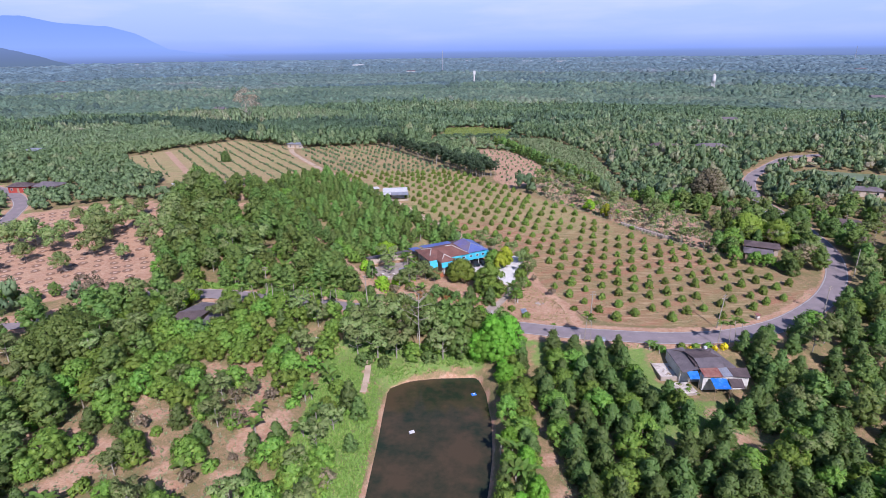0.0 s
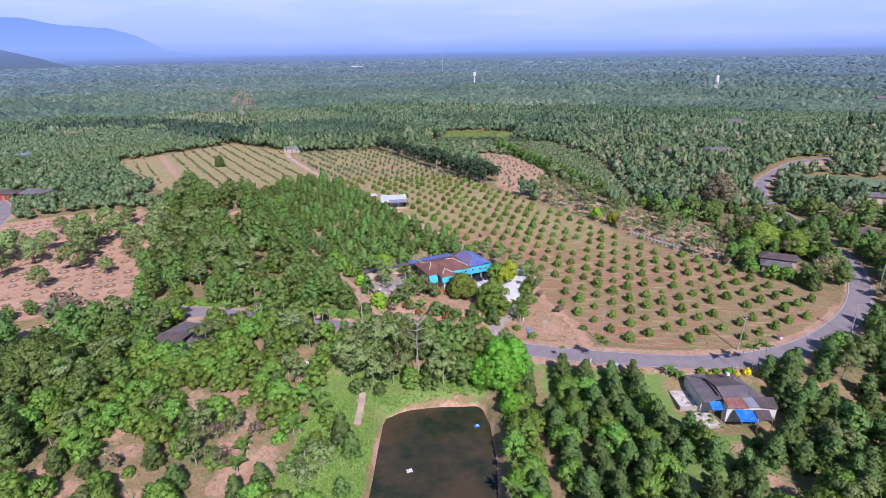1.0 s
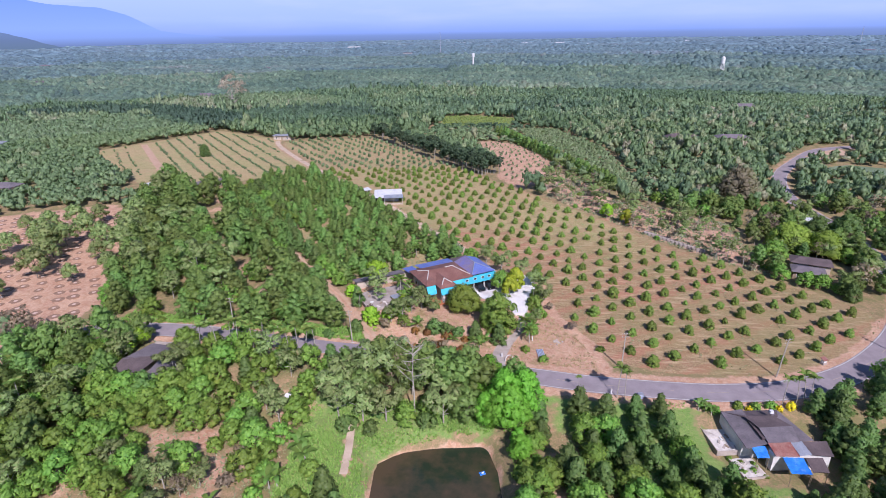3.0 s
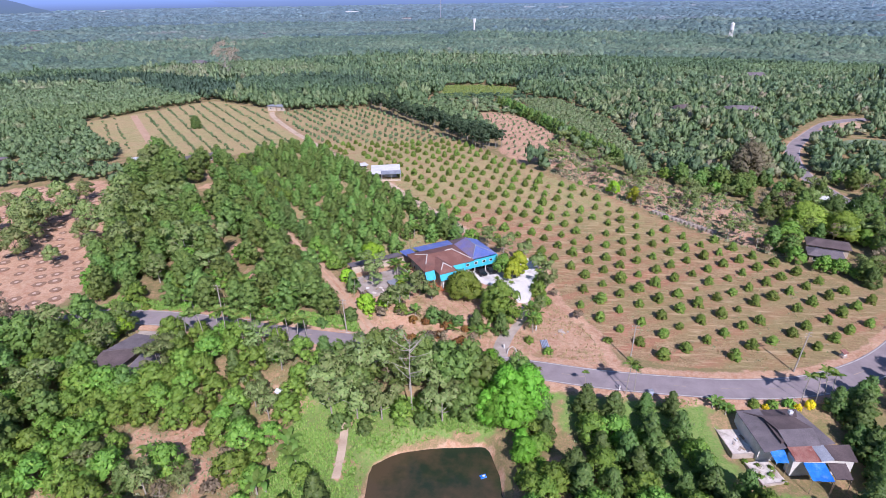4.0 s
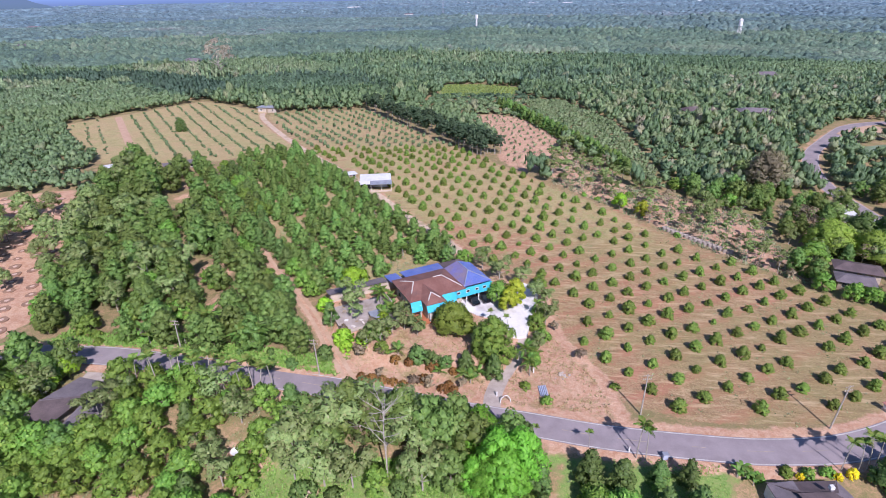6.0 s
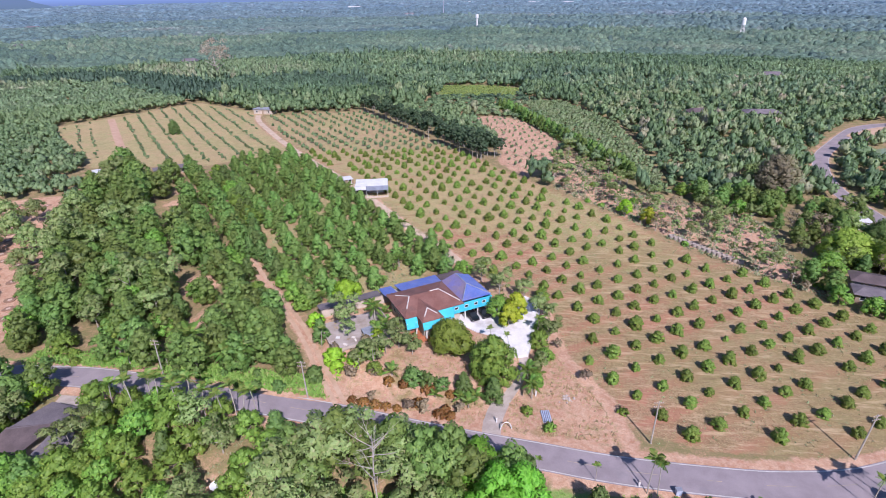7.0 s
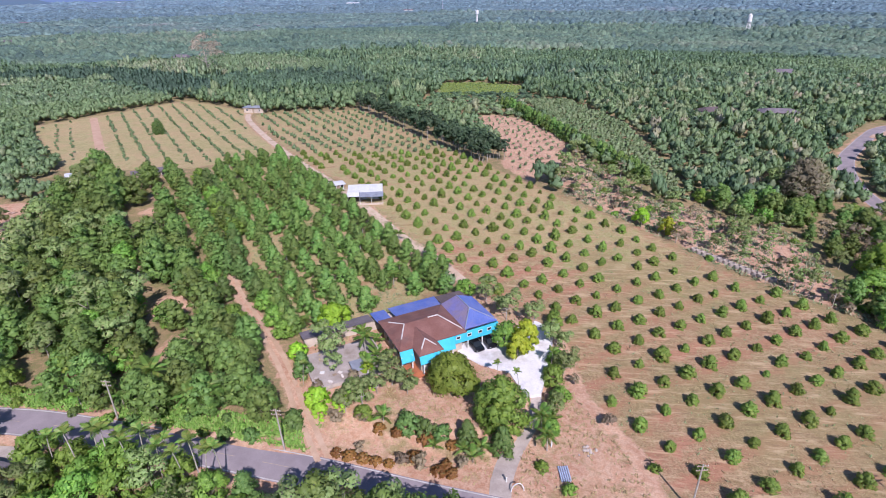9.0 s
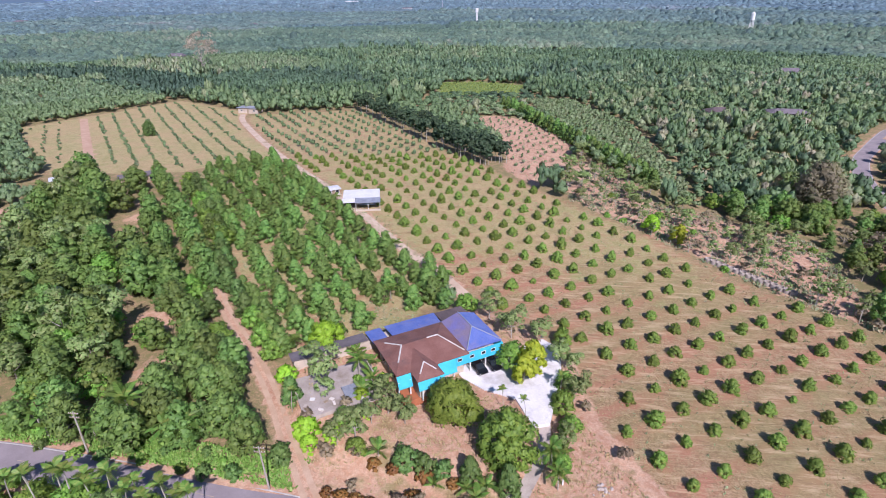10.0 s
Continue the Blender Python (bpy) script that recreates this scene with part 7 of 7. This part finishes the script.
tagged(new("apron", flat_patch("apron", [(-76, 117.8), (-69.6, 117.2), (-69, 123.2), (-77, 124)], lie1(-73, 120) + 0.02, M["concrete"], 0.09)), "pale concrete apron between house and road", "driveway", kind="structure")

small_house("red_house", "red-walled house with dark roof beside the road", -219, 222, 9, 6, 2.8, 6, "roof_dark", "red_wall", 1.3)
small_house("brown_roofed_house", "low house with grey-brown roof in an orchard", -207, 224, 10, 7, 2.7, 2, "roof_grey", "cream_wall", 1.5)
small_house("white_house", "small white house with pale roof in a grove", -295, 313, 10, 7, 3.0, 10, "zinc", "white_wall", 1.4)
small_house("white_house", "white-walled house with brown roof among trees", 121, 201, 10, 7, 2.9, -12, "roof_dark", "white_wall", 1.6)
small_house("grey_roofed_house", "low house with grey roof beside a pond", 157, 254, 12, 7, 2.7, -14, "roof_grey", "cream_wall", 1.2)
small_house("farm_shed", "long brown-roofed farm shed at the field's edge", 82.5, 176, 9, 5, 2.6, -20, "roof_dark", "cream_wall", 0.9)
small_house("farm_shed", "grey-roofed farm shed at the field's edge", 79, 170, 7, 4.5, 2.4, -20, "roof_grey", "timber", 0.8)
small_house("white_roofed_shed", "small shed with pale metal roof by the road", 97.6, 214, 7, 4, 2.6, -8, "roof_white", "white_wall", 0.4)
small_house("white_shed", "small white pavilion under dark trees", 101.8, 202.5, 4, 4, 3.4, 10, "roof_white", "white_wall", 0.7)
small_house("brown_roofed_house", "house with brown roofs deep in the woods", 96, 352, 14, 8, 3.4, 10, "roof_dark", "white_wall", 1.8)
small_house("grey_roofed_house", "pale-roofed house in distant woods", 123, 347, 16, 8, 4.2, -5, "roof_grey", "cream_wall", 1.5)
small_house("field_hut", "pale-roofed hut at the head of the field track", -136, 347, 11, 5, 2.8, -6, "zinc", "cream_wall", 0.7)
small_house("white_roofed_shed", "small white-roofed shed behind the grove", -146, 231, 8, 4, 2.6, 40, "roof_white", "white_wall", 0.5)
small_house("long_shed", "long low grey-roofed shed behind the grove", -124, 236, 11, 4.5, 2.4, 38, "roof_grey", "timber", 0.6)
small_house("tiny_shed", "tiny white-roofed pump shed beside the track", -56.6, 229, 3.6, 3, 2.2, 33, "roof_white", "white_wall", 0.3)

ps = thing("packing_shed", "white-roofed packing shed with open dark front", "shed", -45, 221, 12)
bpart("roof", sheet(bmesh.new(), [(-5.6, -1.0, 3.1), (4.8, -1.0, 3.1), (4.8, 4.2, 3.7), (-5.6, 4.2, 3.7)]), "roof_white", ps, "white sheet roof")
bpart("lower_roof", sheet(bmesh.new(), [(-2.0, -3.8, 2.5), (5.0, -3.8, 2.5), (5.0, -1.0, 3.0), (-2.0, -1.0, 3.0)]), "zinc", ps, "grey lower roof")
bpart("lower_roof", sheet(bmesh.new(), [(-5.8, -3.2, 2.5), (-2.1, -3.2, 2.5), (-2.1, -1.05, 3.0), (-5.8, -1.05, 3.0)]), "roof_white", ps, "white lower roof")
bpart("wall", box(bmesh.new(), -5.3, 0.8, -0.6, 4.5, 3.9, 3.1), "white_wall", ps)
# near-black block added for the shade inside the open front
bpart("back_room", box(bmesh.new(), -5.3, -0.9, -0.6, -1.9, 0.8, 2.9), "shade_black", ps)
bpart("parapet", box(bmesh.new(), -1.8, -3.7, -0.6, 4.9, -3.5, 0.45), "cream_wall", ps)
for x in (-5.6, -1.9, 1.5, 4.8):
    bpart("post", box(bmesh.new(), x - 0.07, -3.1 if x < -2 else -3.6, -0.6, x + 0.07, -2.95 if x < -2 else -3.45, 2.5), "white_wall", ps)


# ---- along the road ----
def pole(x, y, h, turn, lean=0.0):
    ob = thing("utility_pole", "slim weathered concrete utility pole with crossarm", "utility pole", x, y, turn, "utility poles")
    bpart("shaft", tube(bmesh.new(), (0, 0, -0.5), (lean, 0, h), 0.15, 0.09, 8), "bark_pale", ob)
    for z in (h - 0.3, h - 1.0):
        arm = bpart("crossarm", box(bmesh.new(), lean - 0.75, -0.05, z - 0.06, lean + 0.75, 0.05, z + 0.06), "timber", ob)
        for x2 in (-0.65, -0.3, 0.3, 0.65):
            bpart("insulator", tube(bmesh.new(), (lean + x2, 0, z + 0.06), (lean + x2, 0, z + 0.2), 0.035, 0.02, 6), "white_plastic", arm)


for x, y, h, t, ln in ((21.7, 122.1, 8.2, 10, 0.1), (50.7, 121.9, 8.4, 20, 0.9), (-33.9, 125.6, 7.6, 0, -0.3), (78.9, 131.4, 7.5, 40, 0.2), (99.8, 157.0, 8.0, 60, 0.8), (-62, 128.6, 7.5, 0, 0.1)):
    pole(x, y, h, t, ln)
for x, y in ((18.3, 113.6), (4.6, 131.3), (-1.9, 124.2)):
    ob = thing("marker_post", "short white-painted marker post", "post", x, y, 0, "marker posts")
    bpart("post", box(bmesh.new(), -0.1, -0.1, -0.3, 0.1, 0.1, 1.1), "white_plastic", ob)
    bpart("cap", box(bmesh.new(), -0.12, -0.12, 1.1, 0.12, 0.12, 1.18), "concrete", ob)
ob = thing("water_cooler_box", "small pale blue-grey box at the roadside", "box", 23.4, 113.0, 10)
bpart("box", box(bmesh.new(), -0.4, -0.3, -0.1, 0.4, 0.3, 0.9), "pipe", ob)
bpart("lid", box(bmesh.new(), -0.44, -0.34, 0.9, 0.44, 0.34, 1.0), "zinc", ob)
ob = thing("gate_arch", "white painted concrete arch beside the entrance drive", "gate post", -0.4, 122.8, 15)
bm = bmesh.new()
limb(bm, [(-0.9 * math.cos(a), 0, 1.5 * math.sin(a)) for a in [math.pi * i / 8 for i in range(9)]], 0.08, 0.08, 6)
bpart("arch", bm, "white_plastic", ob)
ob = thing("roadside_shrine", "small white roadside marker slab with roof", "marker", 61.9, 127.3, 25)
bpart("base", box(bmesh.new(), -0.5, -0.4, -0.2, 0.5, 0.4, 0.5), "concrete", ob)
bpart("body", box(bmesh.new(), -0.35, -0.3, 0.5, 0.35, 0.3, 1.1), "white_wall", ob)
bpart("roof", sheet(bmesh.new(), [(-0.6, -0.5, 1.15), (0.6, -0.5, 1.15), (0.6, 0.5, 1.45), (-0.6, 0.5, 1.45)], 0.08), "roof_rust", ob)
for i in range(5):
    ob = thing("drain_pipe", "long blue-grey plastic pipe lying on soil", "pipe", 5.5 + i * 0.3, 126.2 + i * 0.06, 8, "stack of pipes")
    bpart("pipe", tube(bmesh.new(), (0, -1.3, 0.14), (0, 1.3, 0.14), 0.13, 0.13, 10), "pipe", ob)
r = random.Random(9)
for i in range(14):
    ob = thing("rubble_stone", "broken grey stone in a rubble heap", "stone", 10.1 + r.gauss(0, 0.8), 130.9 + r.gauss(0, 0.5), r.uniform(0, 360), "rubble heap")
    bm = bmesh.new()
    bmesh.ops.create_icosphere(bm, subdivisions=1, radius=r.uniform(0.15, 0.35))
    for v in bm.verts:
        v.co *= r.uniform(0.7, 1.2)
    bpart("stone", bm, "concrete", ob)
ob = thing("satellite_dish", "large white satellite dish on a short mast", "satellite dish", -41.1, 107.1, 10)
bm = bmesh.new()
rings = [[bm.verts.new((a * math.cos(t), a * math.sin(t), 0.28 * a * a)) for t in [2 * math.pi * k / 16 for k in range(16)]] for a in (0.1, 0.35, 0.6, 0.78)]
bm.faces.new(rings[0])
for a, b in zip(rings, rings[1:]):
    for k in range(16):
        bm.faces.new((a[k], a[(k + 1) % 16], b[(k + 1) % 16], b[k]))
dish = bpart("dish", bm, "white_plastic", ob)
dish.matrix_basis = pose(0, 0, 1.5, 8, 6, 0)
bpart("mast", tube(bmesh.new(), (0, 0, -0.3), (0, 0, 1.5), 0.06, 0.06, 8), "zinc", ob)
for x, y, mat, lab in ((-15.4, 83.5, "white_plastic", "white floating pond aerator"), (-4.7, 96.4, "tarp", "blue and white float at the pond's edge")):
    ob = thing("pond_float", lab, "float", x, y, 25, z=WATER)
    bpart("hull", box(bmesh.new(), -0.5, -0.32, -0.1, 0.5, -0.12, 0.2), mat, ob)
    bpart("hull", box(bmesh.new(), -0.5, 0.12, -0.1, 0.5, 0.32, 0.2), mat, ob)
    bpart("motor", tube(bmesh.new(), (-0.15, 0.0, 0.25), (0.25, 0.0, 0.25), 0.16, 0.13, 8), "white_plastic", ob)
for i in range(15):
    t = i / 14
    ob = thing("concrete_tub", "round grey concrete ring tub at the field's edge", "tub", 43.8 + 13.5 * t, 199.2 - 13.2 * t, 0, "row of concrete tubs")
    bm = bmesh.new()
    prof = [(0.75, -0.2), (0.75, 0.85), (0.64, 0.85), (0.64, 0.1)]
    rr = [[bm.verts.new((a * math.cos(k * math.pi / 7), a * math.sin(k * math.pi / 7), z)) for k in range(14)] for a, z in prof]
    for a, b in zip(rr, rr[1:]):
        for k in range(14):
            bm.faces.new((a[k], a[(k + 1) % 14], b[(k + 1) % 14], b[k]))
    bm.faces.new(rr[-1])
    bpart("ring", bm, "concrete", ob)
tagged(new("far_pond", flat_patch("far_pond", [(142.5, 284), (147, 294), (157, 298), (182, 288), (240, 270), (236, 258), (180, 264), (158, 279)], 2.25, M["algae_water"], 0.05)), "pale green algae-covered pond", "water", kind="structure")
tagged(new("forecourt", flat_patch("forecourt", [(151, 308), (165, 315), (174, 328), (173, 339), (162, 334), (147, 316)], lie1(160, 325) - 0.06, M["track_soil"], 0.1)), "bare earth forecourt beside the far road", "yard", kind="structure")

# ---- far landmarks ----
wt = thing("water_tower", "tall white water tower above the woods", "water tower", 278, 814, 0)
for a in range(4):
    x, y = 2.6 * math.cos(a * math.pi / 2), 2.6 * math.sin(a * math.pi / 2)
    bpart("leg", tube(bmesh.new(), (x, y, -1), (x * 0.7, y * 0.7, 19), 0.45, 0.4, 6), "white_wall", wt)
bpart("tank", tube(bmesh.new(), (0, 0, 18), (0, 0, 25), 2.5, 2.3, 14), "white_plastic", wt)
bpart("tank_cap", tube(bmesh.new(), (0, 0, 25), (0, 0, 27), 2.4, 0.4, 14), "white_wall", wt)
wt = thing("water_tower", "white water tower on the far plain", "water tower", -60, 1010, 0)
bpart("shaft", tube(bmesh.new(), (0, 0, -1), (0, 0, 20), 1.6, 1.4, 10), "white_wall", wt)
bpart("tank", tube(bmesh.new(), (0, 0, 20), (0, 0, 26), 2.6, 2.6, 12), "white_plastic", wt)
for x, y in ((1300, 2350), (-190, 1650)):
    mast = thing("radio_mast", "slender lattice radio mast on the plain", "mast", x, y, 0)
    bpart("shaft", tube(bmesh.new(), (0, 0, 0), (0, 0, 62), 1.6, 0.6, 4), "zinc", mast)
for x, y, w, d, h in ((-700, 3430, 60, 20, 9), (60, 2900, 110, 30, 10), (235, 2800, 70, 26, 10), (320, 2600, 50, 20, 8), (-230, 3150, 60, 22, 9), (870, 2950, 50, 22, 9), (770, 1640, 60, 22, 5), (832, 1650, 40, 20, 5), (905, 1600, 26, 16, 5), (-2040, 3000, 90, 26, 10), (-2140, 2950, 40, 20, 9),
                      (-720, 780, 22, 12, 6), (-600, 705, 24, 12, 6), (-40, 1190, 14, 9, 4), (-640, 2400, 50, 20, 9), (-275, 1600, 24, 14, 8), (-940, 1110, 26, 12, 7), (420, 700, 16, 10, 5), (360, 560, 14, 9, 4.5), (-300, 560, 12, 8, 4.5), (180, 480, 12, 9, 4.5), (620, 930, 20, 12, 6), (-420, 980, 20, 12, 6)):
    small_house("far_warehouse" if w > 28 else "far_house", "long pale-roofed warehouse on the far plain" if w > 28 else "small grey-roofed house among far woods", x, y, w, d, h, 0, "roof_white" if w > 28 else "roof_grey", "white_wall", 2.0, hip=0.9, far=True)

# ---- distant hills and haze on the horizon ----


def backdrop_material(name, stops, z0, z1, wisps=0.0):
    """Plain glowing distance: haze painted in as hues turning with height, and faint wisps of cloud."""
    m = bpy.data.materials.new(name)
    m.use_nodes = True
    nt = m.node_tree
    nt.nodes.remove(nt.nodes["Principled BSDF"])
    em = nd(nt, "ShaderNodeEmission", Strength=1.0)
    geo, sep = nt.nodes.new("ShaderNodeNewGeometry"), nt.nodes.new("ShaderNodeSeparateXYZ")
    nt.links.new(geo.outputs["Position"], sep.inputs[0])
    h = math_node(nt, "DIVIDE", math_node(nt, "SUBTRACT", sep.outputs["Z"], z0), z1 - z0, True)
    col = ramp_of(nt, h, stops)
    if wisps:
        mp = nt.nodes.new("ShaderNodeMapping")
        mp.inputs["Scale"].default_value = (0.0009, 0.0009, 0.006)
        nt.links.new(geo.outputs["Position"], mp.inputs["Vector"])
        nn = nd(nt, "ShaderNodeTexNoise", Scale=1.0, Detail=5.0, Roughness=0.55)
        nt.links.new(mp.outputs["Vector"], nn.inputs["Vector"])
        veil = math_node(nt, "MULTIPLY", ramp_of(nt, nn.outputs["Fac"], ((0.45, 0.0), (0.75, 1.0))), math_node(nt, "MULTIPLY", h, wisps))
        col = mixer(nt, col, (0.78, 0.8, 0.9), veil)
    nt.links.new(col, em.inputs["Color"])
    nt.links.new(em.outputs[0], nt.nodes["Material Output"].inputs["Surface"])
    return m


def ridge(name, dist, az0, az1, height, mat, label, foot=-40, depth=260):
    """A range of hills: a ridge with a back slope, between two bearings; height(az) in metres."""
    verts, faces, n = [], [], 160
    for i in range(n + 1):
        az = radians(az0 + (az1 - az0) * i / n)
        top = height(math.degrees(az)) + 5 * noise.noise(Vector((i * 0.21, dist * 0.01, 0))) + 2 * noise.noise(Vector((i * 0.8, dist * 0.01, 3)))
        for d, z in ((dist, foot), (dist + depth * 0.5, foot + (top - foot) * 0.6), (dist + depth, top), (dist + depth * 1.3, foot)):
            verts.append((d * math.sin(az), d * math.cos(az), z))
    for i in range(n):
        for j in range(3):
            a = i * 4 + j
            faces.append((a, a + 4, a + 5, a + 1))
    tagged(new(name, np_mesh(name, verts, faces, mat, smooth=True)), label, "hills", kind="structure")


def bump_at(az, c, w, h):
    return h * math.exp(-((az - c) / w) ** 2)


EYE_Z = 62
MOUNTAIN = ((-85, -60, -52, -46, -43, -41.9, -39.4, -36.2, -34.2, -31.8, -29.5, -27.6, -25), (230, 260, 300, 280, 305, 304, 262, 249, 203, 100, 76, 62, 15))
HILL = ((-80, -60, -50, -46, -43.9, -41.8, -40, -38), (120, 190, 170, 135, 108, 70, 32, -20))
# mountain, hill and sky wall glow by themselves, haze put into their colours
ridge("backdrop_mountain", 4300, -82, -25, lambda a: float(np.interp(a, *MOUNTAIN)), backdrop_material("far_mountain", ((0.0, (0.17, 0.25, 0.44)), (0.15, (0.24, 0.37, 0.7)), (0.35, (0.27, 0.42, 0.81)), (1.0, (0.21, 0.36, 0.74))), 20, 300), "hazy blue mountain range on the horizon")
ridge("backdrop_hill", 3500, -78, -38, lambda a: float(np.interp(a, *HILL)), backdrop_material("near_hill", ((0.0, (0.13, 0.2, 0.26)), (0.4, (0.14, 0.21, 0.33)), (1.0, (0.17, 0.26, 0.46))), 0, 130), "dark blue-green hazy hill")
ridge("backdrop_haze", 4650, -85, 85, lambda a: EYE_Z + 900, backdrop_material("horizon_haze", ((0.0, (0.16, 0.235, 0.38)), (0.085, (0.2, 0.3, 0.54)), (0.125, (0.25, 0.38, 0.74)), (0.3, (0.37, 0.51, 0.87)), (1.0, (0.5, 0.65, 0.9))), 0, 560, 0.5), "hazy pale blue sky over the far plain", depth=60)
